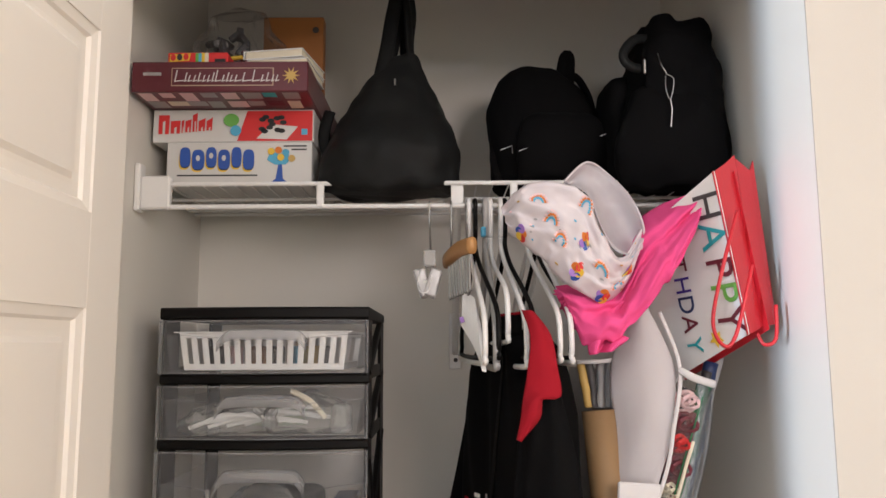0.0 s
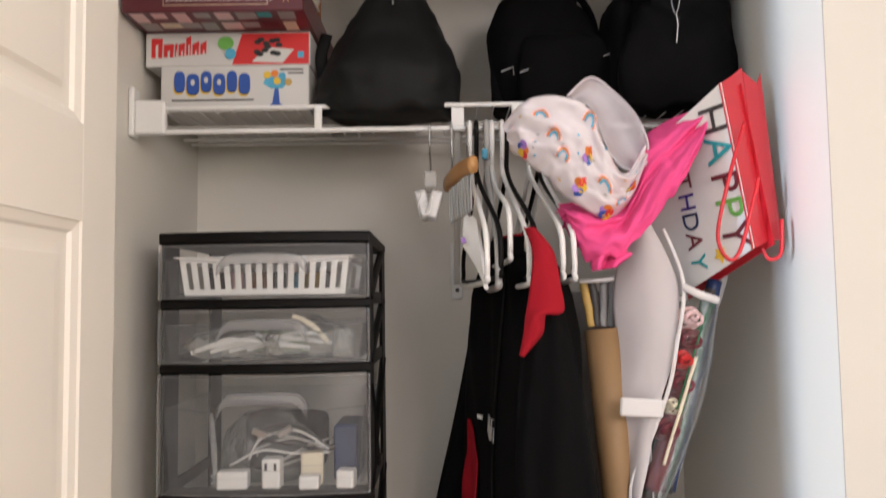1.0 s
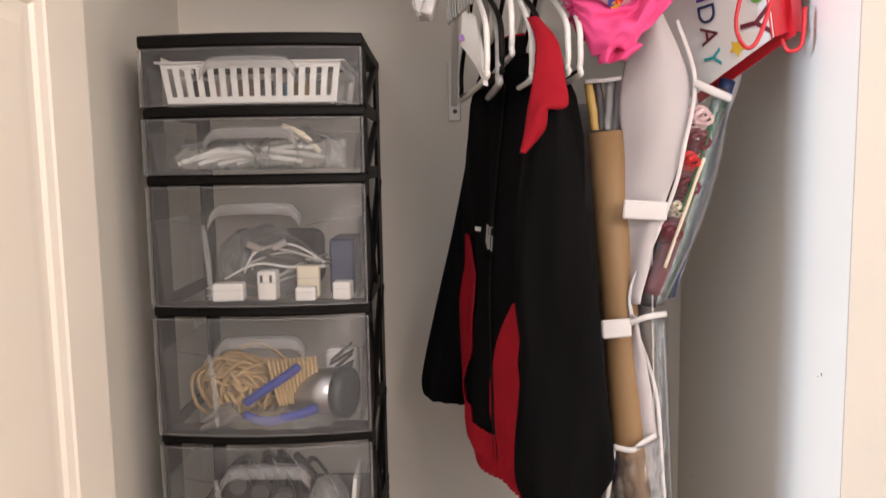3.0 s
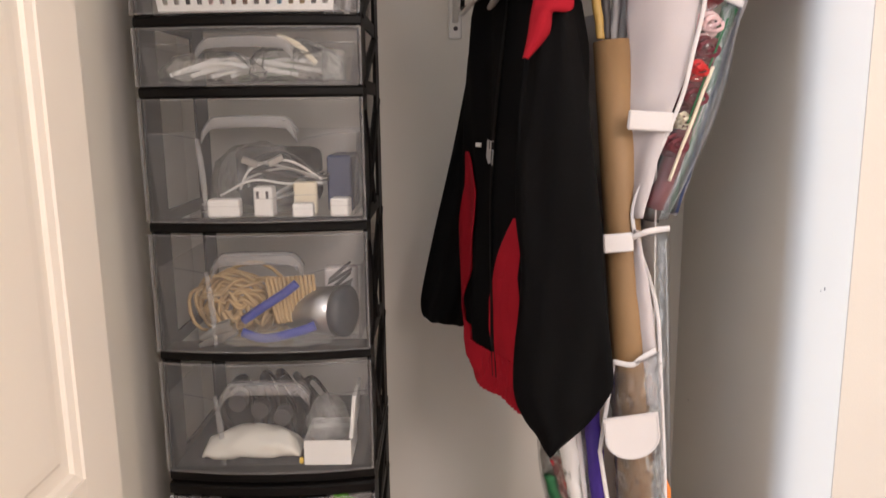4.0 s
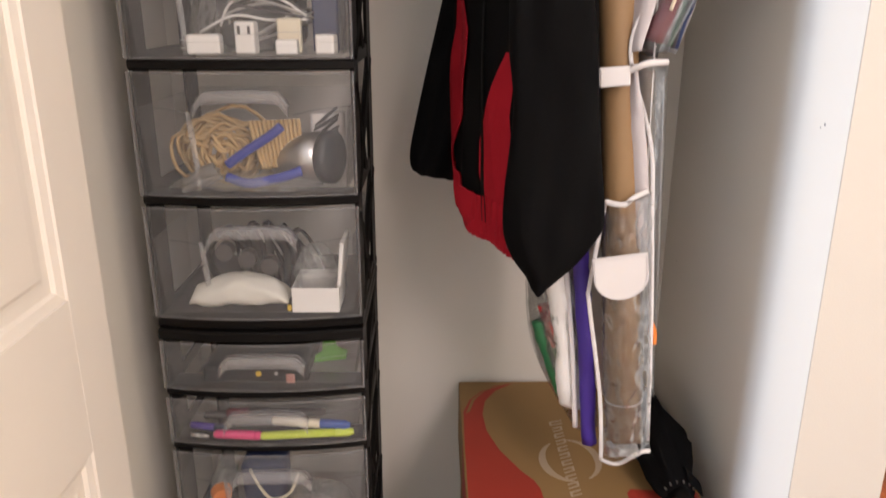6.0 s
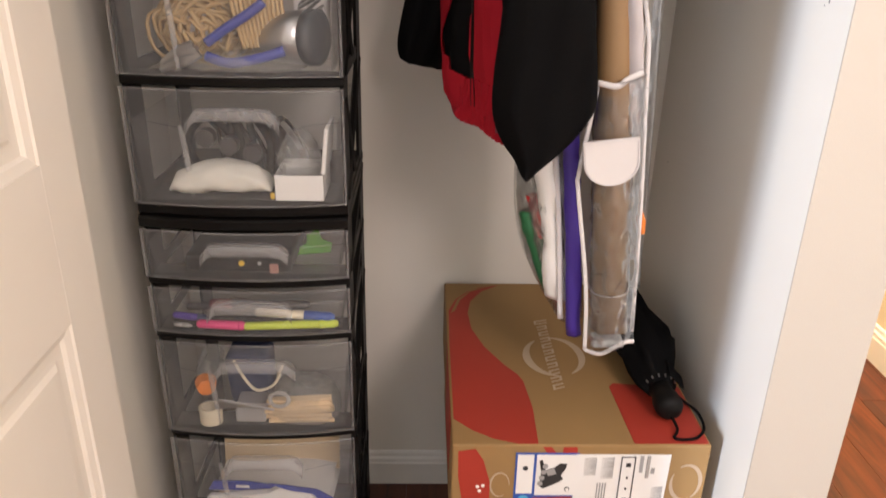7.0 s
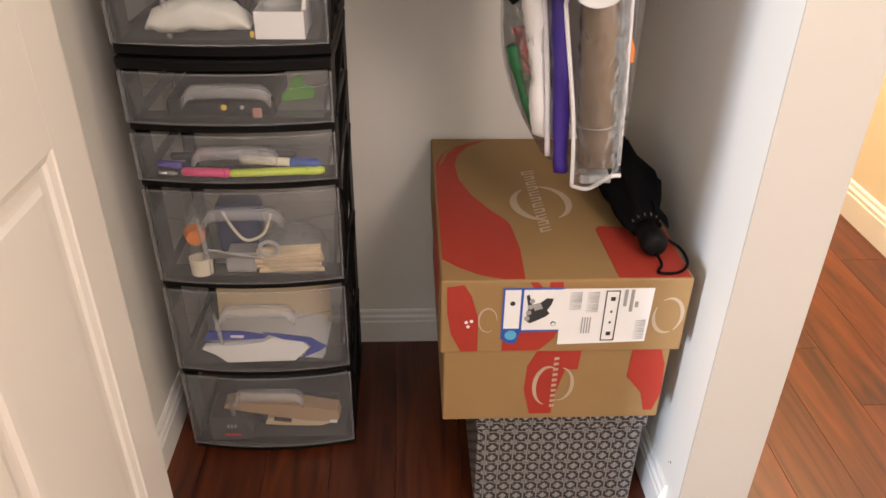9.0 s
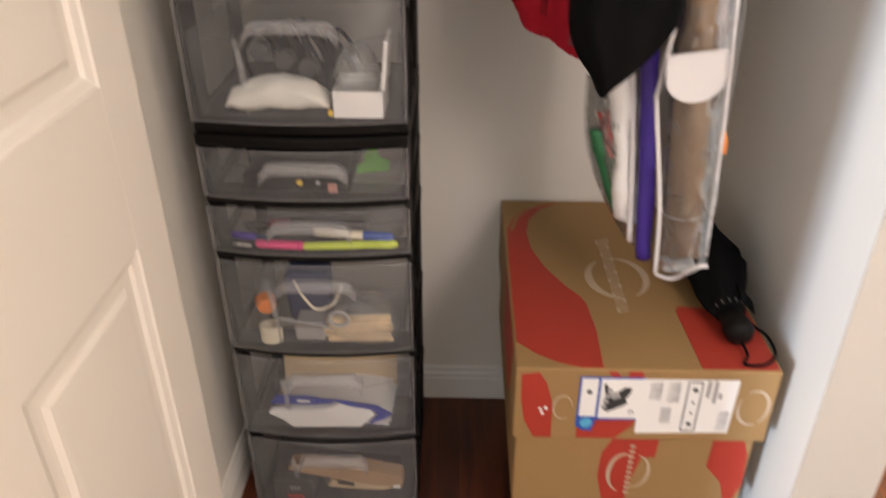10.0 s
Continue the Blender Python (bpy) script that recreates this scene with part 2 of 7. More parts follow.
def sheet(fn, nu, nv, thick=0.0015):
    """A thin sheet from fn(u, v), with real thickness."""
    bm = bmesh.new()
    grid = [[Vector(fn(i / nu, j / nv)) for j in range(nv + 1)] for i in range(nu + 1)]
    top = [[bm.verts.new(p) for p in row] for row in grid]
    for i in range(nu):
        for j in range(nv):
            bm.faces.new((top[i][j], top[i + 1][j], top[i + 1][j + 1], top[i][j + 1]))
    bm.normal_update()
    low = [[bm.verts.new(v.co - v.normal * thick) for v in row] for row in top]
    for i in range(nu):
        for j in range(nv):
            bm.faces.new((low[i][j], low[i][j + 1], low[i + 1][j + 1], low[i + 1][j]))
    ring = [(i, 0) for i in range(nu)] + [(nu, j) for j in range(nv)] + [(i, nv) for i in range(nu, 0, -1)] + [(0, j) for j in range(nv, 0, -1)]
    for (i, j), (k, m) in zip(ring, ring[1:] + ring[:1]):
        bm.faces.new((top[k][m], top[i][j], low[i][j], low[k][m]))
    bmesh.ops.recalc_face_normals(bm, faces=bm.faces)
    return bm


X1, Y1, Z1 = Vector((1, 0, 0)), Vector((0, 1, 0)), Vector((0, 0, 1))
FRONT = Matrix(((1, 0, 0, 0), (0, 0, 1, 0), (0, 1, 0, 0), (0, 0, 0, 1)))  # plane x-z, depth along +y


def at_front(x, y, z, turn=0.0):
    """A plane facing -y at that place: outline x is right, outline y is up, depth goes back."""
    return Matrix.Translation((x, y, z)) @ FRONT @ pose(0, 0, 0, 0, 0, turn)


# ---- structure ----
LW, RW, BW, FW = -0.490, 0.457, 1.442, 0.843  # closet: left, right and back wall faces, front plane
HX = 1.40  # far wall of the hall
TOP = 2.44


SCUFF = mat("grey_scuff", (0.16, 0.15, 0.14), 0.7)


def wall(name, lo, hi, material, label):
    return solid(name, boxed(lo, hi), material, label, "wall", kind="structure")


wall("wall_back", (-0.62, BW, 0), (0.577, BW + 0.115, TOP), PAINT, "pale grey-beige painted closet back wall")
wall("wall_closet_side_a", (-0.605, FW, 0), (LW, BW, TOP), PAINT, "pale grey-beige painted closet side wall")
bm = boxed((RW, FW, 0), (0.577, BW, TOP))
solid("wall_closet_side_b", bm, PAINT, "off-white painted partition wall between closet and hall", "wall", kind="structure")
for y, z, r in ((0.897, 1.145, 0.0022), (0.906, 1.140, 0.0012), (0.902, 0.136, 0.0030), (0.910, 0.129, 0.0018), (1.362, 0.816, 0.0016)):
    turned = Matrix.Translation((RW - 0.0002, y, z)) @ pose(0, 0, 0, 0, -90, 0)
    part("scuff_mark", prism(bmesh.new(), disc(r, r * 0.6, 9), turned, 0.0003), SCUFF, bpy.data.objects["wall_closet_side_b"], "small dark scuff")
# Cream end face, its colour darkened to offset the strong light on it.
solid("wall_end_face", boxed((RW - 0.0004, FW - 0.002, 0), (0.576, FW + 0.001, TOP), 0.0005), mat("toned_down_cream_paint", (0.42, 0.365, 0.295), 0.6, var=0.03, scale=3, grain=0.012, bscale=420, bump=0.15), "cream painted end of the partition wall, tone lowered against the light", "wall", kind="structure")
wall("wall_above_opening", (-0.605, FW - 0.002, 2.065), (0.577, FW + 0.11, TOP), PAINT, "painted wall above the closet opening")
wall("wall_beside_closet", (-2.6, FW - 0.115, 0), (-0.606, FW, TOP), PAINT, "painted room wall beside the closet")
wall("wall_room_left", (-2.72, -2.6, 0), (-2.6, FW, TOP), PAINT, "painted wall of the room")
wall("wall_room_rear", (-2.72, -2.72, 0), (HX + 0.12, -2.6, TOP), PAINT, "painted rear wall of the room")
wall("wall_hall", (HX, -2.6, 0), (HX + 0.12, 4.6, TOP), CREAM, "cream painted hall wall")
wall("wall_hall_end", (-0.6, 4.6, 0), (HX + 0.12, 4.72, TOP), CREAM, "cream painted wall at the end of the hall")
wall("wall_hall_inner", (-0.62, BW + 0.116, 0), (0.577, 4.6, TOP), CREAM, "cream painted inner hall wall")
solid("ceiling", boxed((-2.72, -2.72, TOP), (HX + 0.12, 4.72, TOP + 0.1)), CEIL, "white painted ceiling", "ceiling", kind="structure")


def skirting(name, a, b, out, z=0.088, label="white painted moulded baseboard"):
    """A moulded baseboard from a to b on the floor, standing out along out."""
    a, b, out = Vector(a), Vector(b), Vector(out)
    prof = [(0, 0), (0.013, 0), (0.013, z * 0.66), (0.011, z * 0.70), (0.011, z * 0.80), (0.007, z * 0.86), (0.006, z * 0.95), (0.003, z), (0, z)]
    bm = loft(bmesh.new(), [[p + out * d + Z1 * h for d, h in prof] for p in (a, b)])
    return solid(name, bm, TRIM, label, "baseboard", kind="structure")


# Jamb out of view behind the door, added to stop window light leaking past.
solid("door_jamb", boxed((-0.604, 0.742, 0), (-0.424, FW - 0.0005, 2.039)), TRIM, "white painted jamb out of view, closing the light gap on the hinge side", "door frame", kind="structure")
skirting("baseboard_back", (LW, BW, 0), (RW, BW, 0), (0, -1, 0))
skirting("baseboard_closet_side_a", (LW, FW + 0.03, 0), (LW, BW - 0.014, 0), (1, 0, 0))
skirting("baseboard_closet_side_b", (RW, FW + 0.05, 0), (RW, BW - 0.014, 0), (-1, 0, 0))
skirting("baseboard_hall", (HX, -2.6, 0), (HX, 4.6, 0), (-1, 0, 0), 0.115)

# the open six-panel door
DX, DY0, DY1 = -0.385, 0.085, 0.828
door = tagged(thing("door_1", (DX - 0.018, DY1, 0.008), "open white painted six-panel door swung out of the closet", "door", kind="structure"))
bm = bmesh.new()
box(bm, (DX - 0.027, DY0 + 0.001, 0.009), (DX - 0.008, DY1 - 0.001, 2.029))
rails = [(0.008, 0.235), (0.805, 0.987), (1.578, 1.683), (1.889, 2.03)]
stiles = [(DY0, DY0 + 0.083), (0.420, 0.500), (0.745, DY1)]
for side in (DX - 0.009, DX - 0.036):
    for y0, y1 in stiles:
        box(bm, (side, y0, 0.008), (side + 0.010, y1, 2.03), 0.002)
    for z0, z1 in rails:
        for y0, y1 in ((stiles[0][1], stiles[1][0]), (stiles[1][1], stiles[2][0])):
            box(bm, (side + 0.0002, y0 - 0.002, z0 + 0.0005), (side + 0.0098, y1 + 0.002, z1 - 0.0005))
part("door_leaf", bm, DOORP, door)
for z0, z1 in zip([r[1] for r in rails[:-1]], [r[0] for r in rails[1:]]):
    for y0, y1 in ((stiles[0][1], stiles[1][0]), (stiles[1][1], stiles[2][0])):
        bm = bmesh.new()
        for s in (0, 1):
            f = (lambda d: DX - d) if s == 0 else (lambda d: DX - 0.035 + d)
            rings = []
            for inset, d in ((-0.001, 0.001), (0.010, 0.004), (0.014, 0.009), (0.030, 0.0075), (0.036, 0.0035), (0.045, 0.0030)):
                rings.append([(f(d), y0 + inset, z0 + inset), (f(d), y1 - inset, z0 + inset), (f(d), y1 - inset, z1 - inset), (f(d), y0 + inset, z1 - inset)])
            rows = [[bm.verts.new(p) for p in r] for r in rings]
            for a, b in zip(rows, rows[1:]):
                for i in range(4):
                    bm.faces.new((a[i], a[(i + 1) % 4], b[(i + 1) % 4], b[i]))
            bm.faces.new(rows[-1])
        part("panel", bm, DOORP, door)


# ---- drawer towers ----
TX0, TX1, TY, TYB = -0.432, -0.115, 1.092, 1.395
BOW = 0.017


def bow(x):
    """How far the curved front stands out at x."""
    u = (x - TX0) / (TX1 - TX0) * 2 - 1
    return BOW * (1 - u * u)


def bowed_slab(bm, z0, z1, dy=0.0, back=None, x0=None, x1=None, lip=0.003):
    """A slab whose front edge follows the bow."""
    x0, x1 = TX0 if x0 is None else x0, TX1 if x1 is None else x1
    back = TYB if back is None else back
    xs = [x0 + (x1 - x0) * i / 14 for i in range(15)]
    rings = []
    for z, ins in ((z0, lip), (z0 + lip, 0), (z1 - lip, 0), (z1, lip)):
        rings.append([(x, TY + dy - bow(x) + ins, z) for x in xs] + [(x1 - ins, back, z), (x0 + ins, back, z)])
    return loft(bm, rings)


def tower(z, h, group):
    s = h / 0.80
    root = thing("storage_tower", ((TX0 + TX1) / 2, 1.25, z), "tall black plastic frame tower with five clear drawers", "storage drawers", group)
    faces = [(0.021, 0.196), (0.214, 0.391), (0.409, 0.584), (0.602, 0.681), (0.699, 0.779)]
    part("base_panel", bowed_slab(bmesh.new(), z + 0.001, z + 0.019 * s, 0.004), BLACKP, root)
    part("top_panel", bowed_slab(bmesh.new(), z + 0.781 * s, z + h - 0.001, -0.003), BLACKP, root)
    for (a, b), (c, d) in zip(faces, faces[1:]):
        part("rail", bowed_slab(bmesh.new(), z + b * s + 0.0015, z + c * s - 0.0015, 0.004, TY + 0.05), BLACKP, root)
    for x0, x1 in ((TX0 + 0.001, TX0 + 0.0065), (TX1 - 0.0065, TX1 - 0.001)):
        wide = 0.045
        for y0, y1 in ((TY + 0.012 - wide * 0.15, TY + 0.034 + wide * 0.8), (TYB - 0.022 - wide, TYB)):
            part("upright", boxed((x0, y0, z + 0.016), (x1, y1, z + h - 0.016), 0.002), BLACKP, root)
        for a, b in faces:
            bm = bmesh.new()
            z0, z1 = z + (a - 0.012) * s, z + (b + 0.010) * s
            xm = (x0 + x1) / 2
            box(bm, (x0 + 0.001, TY + 0.030, z0), (x1 - 0.001, TYB - 0.02, z0 + 0.020))
            if b - a > 0.1 and x0 > -0.3:
                for p, q in (((TY + 0.03, z0 + 0.01), (TYB - 0.025, z1 - 0.01)), ((TY + 0.03, z1 - 0.03), (TY + 0.15, z0 + 0.02))):
                    tube(bm, [(xm, p[0], p[1]), (xm, q[0], q[1])], 0.006, 6)
            elif x0 > -0.3:
                tube(bm, [(xm, TY + 0.03, z0 + 0.01), (xm, TYB - 0.03, z1)], 0.006, 6)
            part("side_strut", bm, BLACKP, root)
    for a, b in faces:
        drawer(root, z + a * s, z + b * s)
    return root


def drawer(root, z0, z1):
    """One clear drawer: bowed front plate, a tapered bin behind it and an arched pull."""
    xs = [TX0 + (TX1 - TX0) * i / 18 for i in range(19)]
    bm = bmesh.new()
    rings = []
    for zz, ins in ((z0, 0.002), (z0 + 0.003, 0), (z1 - 0.003, 0), (z1, 0.002)):
        rings.append([(x, TY - 0.004 - bow(x) + ins, zz) for x in xs] + [(x, TY - 0.0015 - bow(x), zz) for x in xs[::-1]])
    loft(bm, rings)
    zt = z1 - (z1 - z0) * 0.28
    x0, x1, yb = TX0 + 0.0095, TX1 - 0.0095, TYB - 0.012
    t = 0.0018
    tap = 0.007
    lo = [(x0 + tap, TY + 0.004), (x1 - tap, TY + 0.004), (x1 - tap, yb - tap), (x0 + tap, yb - tap)]
    hi = [(x0, TY - 0.0005), (x1, TY - 0.0005), (x1, yb), (x0, yb)]
    body = bmesh.new()
    low = [body.verts.new((*p, z0 + 0.003)) for p in lo]
    high = [body.verts.new((*p, zt)) for p in hi]
    body.faces.new(low)
    for i, j in ((1, 2), (2, 3), (3, 0)):
        body.faces.new((low[i], low[j], high[j], high[i]))
    bmesh.ops.recalc_face_normals(body, faces=body.faces)
    bmesh.ops.solidify(body, geom=body.faces[:], thickness=t)
    d = part("drawer", bm, MILKYF, root, "clear drawer with a bowed front")
    part("bin", body, MILKY, d)
    bm = bmesh.new()
    for zz in (z0 + 0.0012, z1 - 0.0012):
        tube(bm, [(x, TY - 0.0045 - bow(x), zz) for x in xs], 0.0013, 6)
    for x in (TX0 + 0.0012, TX1 - 0.0012):
        tube(bm, [(x, TY - 0.0045, z0 + 0.001), (x, TY - 0.0045, z1 - 0.001)], 0.0013, 6)
    h = z1 - z0
    for a, b in ((TX0 + 0.003, TX0 + 0.094), (TX1 - 0.003, TX1 - 0.086)):
        tube(bm, [(a + (b - a) * q, TY - 0.0035 - bow(a + (b - a) * q), z1 - h * (0.27 + 0.06 * q * q)) for q in (0, 0.25, 0.5, 0.75, 1)], 0.0008, 5)
    if h > 0.1:
        # A pale strip shaped like the gloss streak on the bin's inner corner.
        edge = tube(bmesh.new(), [(TX0 + 0.079 + 0.008 * math.sin(1.6 * q) - 0.002 * q, TY - 0.001 + 0.003 * q, z1 - h * (0.32 + 0.66 * q)) for q in (0, 0.2, 0.4, 0.6, 0.8, 1)], [0.0030, 0.0042, 0.0046, 0.0042, 0.0034, 0.0028], 8, 0.25)
        part("bin_edge", edge, MILKYG, d, "pale strip standing in for the gloss on the bin corner", smooth=True)
    part("face_rim", bm, MILKYR, d, "thicker moulded rim")
    # arched pull with an overhanging ledge
    xm, w = (TX0 + TX1) / 2 + 0.004, 0.066
    zh = z1 - (0.027 if z1 - z0 > 0.1 else 0.017)
    hh = min(0.017, (z1 - z0) * 0.17)
    arc = []
    for i in range(17):
        u = i / 16 * 2 - 1
        arc.append((xm + w * (abs(u) ** 0.8 * (1 if u > 0 else -1)), zh - hh * max(0, (abs(u) - 0.72) / 0.28) ** 1.6 + 0.004 * (1 - u * u)))
    bm = bmesh.new()
    rings = []
    for dy in (0.0, -0.010, -0.017, -0.020):
        drop = 0.0 if dy > -0.012 else (0.002 if dy > -0.019 else 0.016)
        rings.append([(x, TY - 0.005 - bow(x) + dy, z - drop) for x, z in arc])
    rows = [[bm.verts.new(p) for p in r] for r in rings]
    for a, b in zip(rows, rows[1:]):
        for i in range(len(arc) - 1):
            bm.faces.new((a[i], a[i + 1], b[i + 1], b[i]))
    bmesh.ops.recalc_face_normals(bm, faces=bm.faces)
    bmesh.ops.solidify(bm, geom=bm.faces[:], thickness=0.0022)
    part("handle", bm, MILKYH, d, "arched clear pull", smooth=True)


lower_tower = tower(0.0, 0.802, "stacked drawer towers")
upper_tower = tower(0.802, 0.795, "stacked drawer towers")

# ---- wire shelf ----
SZ, SY = 1.797, 1.118  # top of deck, front lip
shelf = thing("wire_shelf", (0, 1.28, 1.757), "white coated wire closet shelf with a hanging rod lip", "shelf")
for y, z, r in ((SY, SZ - 0.003, 0.0036), (SY, SZ - 0.040, 0.0042), (SY + 0.105, SZ - 0.008, 0.003), (SY + 0.21, SZ - 0.008, 0.003), (1.370, SZ - 0.008, 0.003)):
    part("long_wire", tube(bmesh.new(), [(LW + 0.012, y, z), (RW - 0.004, y, z)], r, 10), WHITEW, shelf)
for i in range(36):
    x = LW + 0.02 + i * 0.0262
    bm = tube(bmesh.new(), [(x, 1.372, SZ - 0.002), (x, SY + 0.003, SZ - 0.001), (x, SY - 0.001, SZ - 0.001)], 0.0012, 6)
    part("cross_wire", bm, WHITEW, shelf)
for x in (-0.196, 0.112, 0.40):
    part("lip_post", boxed((x - 0.006, SY - 0.005, SZ - 0.042), (x + 0.006, SY + 0.003, SZ - 0.002), 0.002), WHITEW, shelf)
bm = boxed((LW + 0.001, SY - 0.012, SZ - 0.047), (LW + 0.010, SY + 0.012, SZ + 0.030), 0.002)
box(bm, (LW + 0.009, SY - 0.008, SZ - 0.044), (-0.434, SY + 0.008, SZ + 0.010), 0.003)
part("end_bracket", bm, WHITEPL, shelf, "white moulded end bracket on the wall")
bm = tube(bmesh.new(), [(0.022, SY + 0.006, SZ - 0.035), (0.022, BW - 0.006, 1.52)], 0.006, 8, 0.6)
box(bm, (0.010, BW - 0.006, 1.49), (0.034, BW - 0.001, 1.60), 0.002)
box(bm, (0.012, SY + 0.002, SZ - 0.044), (0.032, SY + 0.007, SZ - 0.004), 0.001)
part("brace", bm, WHITEPL, shelf, "white diagonal support brace")
part("screw", tube(bmesh.new(), [(0.023, BW - 0.0065, 1.508), (0.023, BW - 0.0085, 1.508)], 0.0042, 12), INKS["dark"], shelf, "dark screw head")

# ---- skate box, storage cube, umbrella ----
BX0, BX1, BY0, BY1 = 0.046, 0.425, 0.898, 1.432
CZ = 0.246
cube = thing("storage_cube", (0.26, 1.15, 0.0), "black fabric storage cube with a white lattice flower print", "storage box")


def lattice_fabric(name):
    m, n, l, p = nodes_of(name)
    tc = n.new("ShaderNodeTexCoord")
    mp = n.new("ShaderNodeMapping")
    mp.inputs["Scale"].default_value = (40, 40, 40)
    l.new(tc.outputs["Object"], mp.inputs[0])
    sep = n.new("ShaderNodeSeparateXYZ")
    l.new(mp.outputs[0], sep.inputs[0])

    def op(kind, a, b=None):
        q = n.new("ShaderNodeMath")
        q.operation = kind
        for s, v in zip(q.inputs, (a, b)):
            if v is None:
                continue
            if isinstance(v, (int, float)):
                s.default_value = v
            else:
                l.new(v, s)
        return q.outputs[0]

    hx = op("ADD", sep.outputs[0], sep.outputs[1])
    fx = op("SUBTRACT", op("FRACT", hx), 0.5)
    fz = op("SUBTRACT", op("FRACT", sep.outputs[2]), 0.5)
    ax, az = op("ABSOLUTE", fx), op("ABSOLUTE", fz)
    r = op("SQRT", op("ADD", op("MULTIPLY", fx, fx), op("MULTIPLY", fz, fz)))
    ang = op("ARCTAN2", fz, fx)
    petal = op("ADD", 0.24, op("MULTIPLY", op("COSINE", op("MULTIPLY", ang, 8)), 0.09))
    flower = op("MULTIPLY", op("LESS_THAN", r, petal), op("GREATER_THAN", r, 0.11))
    dot = op("LESS_THAN", r, 0.06)
    cross = op("LESS_THAN", op("ABSOLUTE", op("SUBTRACT", op("ADD", ax, az), 0.74)), 0.045)
    edge = op("GREATER_THAN", op("MAXIMUM", ax, az), 0.46)
    small = op("LESS_THAN", op("MINIMUM", ax, az), 0.035)
    pat = op("MAXIMUM", op("MAXIMUM", flower, dot), op("MAXIMUM", cross, op("MAXIMUM", op("MULTIPLY", edge, op("GREATER_THAN", r, 0.55)), op("MULTIPLY", small, op("GREATER_THAN", r, 0.33)))))
    gx = op("SUBTRACT", op("FRACT", op("ADD", hx, 0.5)), 0.5)
    gz = op("SUBTRACT", op("FRACT", op("ADD", sep.outputs[2], 0.5)), 0.5)
    r2 = op("SQRT", op("ADD", op("MULTIPLY", gx, gx), op("MULTIPLY", gz, gz)))
    rose = op("MULTIPLY", op("LESS_THAN", r2, op("ADD", 0.17, op("MULTIPLY", op("COSINE", op("MULTIPLY", op("ARCTAN2", gz, gx), 6)), 0.07))), op("GREATER_THAN", r2, 0.055))
    tiny = op("GREATER_THAN", op("MULTIPLY", op("SINE", op("MULTIPLY", hx, 25.13)), op("SINE", op("MULTIPLY", sep.outputs[2], 25.13))), 0.72)
    pat = op("MAXIMUM", pat, op("MAXIMUM", rose, tiny))
    tex = noise_node(n, l, 160, 3)
    wear = op("MULTIPLY", pat, op("ADD", 0.55, op("MULTIPLY", tex.outputs[0], 0.6)))
    l.new(mixed(n, l, wear, (0.006, 0.0055, 0.006), (0.33, 0.30, 0.275)), p.inputs["Base Color"])
    p.inputs["Roughness"].default_value = 0.85
    add_bump(n, l, p, tex.outputs[0], 0.3, 0.001)
    return m


LATTICE = lattice_fabric("lattice_print_fabric")
part("cube_body", boxed((0.115, 0.932, 0.001), (0.408, 1.36, 0.200), 0.006, 2), LATTICE, cube)
part("lid", boxed((0.111, 0.928, 0.196), (0.412, 1.364, CZ - 0.001), 0.005, 2), LATTICE, cube, "printed fabric lid")

skates = thing("skate_box", (0.24, 1.16, CZ), "brown cardboard skate box with red swooshes and a printed label", "cardboard box")
LIDZ, BT = 0.392, 0.527
part("box_base", boxed((BX0 + 0.006, BY0 + 0.005, CZ), (BX1 - 0.012, BY1 - 0.004, LIDZ + 0.03), 0.002), KRAFT, skates)
part("box_lid", boxed((BX0, BY0, LIDZ), (BX1, BY1, BT), 0.003, 2), KRAFT, skates, "deep brown cardboard lid")


def print_on(root, name, pts, m, material, label="", depth=0.0006):
    return part(name, prism(bmesh.new(), pts, m, -depth), material, root, label)


def arc_band(cx, cy, rx, ry, a0, a1, w0, w1, k=18):
    """A crescent: an arc whose width runs from w0 over the middle w1 back to w0."""
    out, inn = [], []
    for i in range(k + 1):
        t = radians(a0 + (a1 - a0) * i / k)
        w = w0 + (w1 - w0) * math.sin(math.pi * i / k)
        out.append((cx + (rx + w / 2) * math.cos(t), cy + (ry + w / 2) * math.sin(t)))
        inn.append((cx + (rx - w / 2) * math.cos(t), cy + (ry - w / 2) * math.sin(t)))
    return out + inn[::-1]


LIDTOP = Matrix.Translation((BX0, BY0, BT + 0.0002)) @ Matrix.Diagonal((1, 1, -1, 1))  # u to the right, v to the back
W, D = BX1 - BX0, BY1 - BY0
swoosh = [(0.004, 0.062), (0.03, 0.035), (0.06, 0.015), (0.095, 0.003), (0.125, 0.003), (0.128, 0.09), (0.122, 0.165), (0.115, 0.185), (0.095, 0.215), (0.065, 0.275), (0.046, 0.34), (0.042, 0.40),
          (0.050, 0.45), (0.075, 0.495), (0.11, 0.522), (0.075, 0.513), (0.045, 0.49), (0.020, 0.455), (0.006, 0.41), (0.004, 0.30)]
print_on(skates, "print_swoosh", swoosh, LIDTOP, REDINK, "red printed swoosh")
print_on(skates, "print_arc", [(0.010, 0.40), (0.024, 0.455), (0.055, 0.498), (0.10, 0.520), (0.052, 0.492), (0.030, 0.455), (0.018, 0.41)], Matrix.Translation((0, 0, 0.0007)) @ LIDTOP, KRAFT)
print_on(skates, "print_corner", [(W - 0.113, 0.004), (W - 0.004, 0.004), (W - 0.004, 0.150), (W - 0.11, 0.160), (W - 0.118, 0.150)], LIDTOP, REDINK, "red printed corner")
print_on(skates, "print_ring", arc_band(0.185, 0.245, 0.048, 0.062, 125, 268, 0.002, 0.014), LIDTOP, PALEINK)
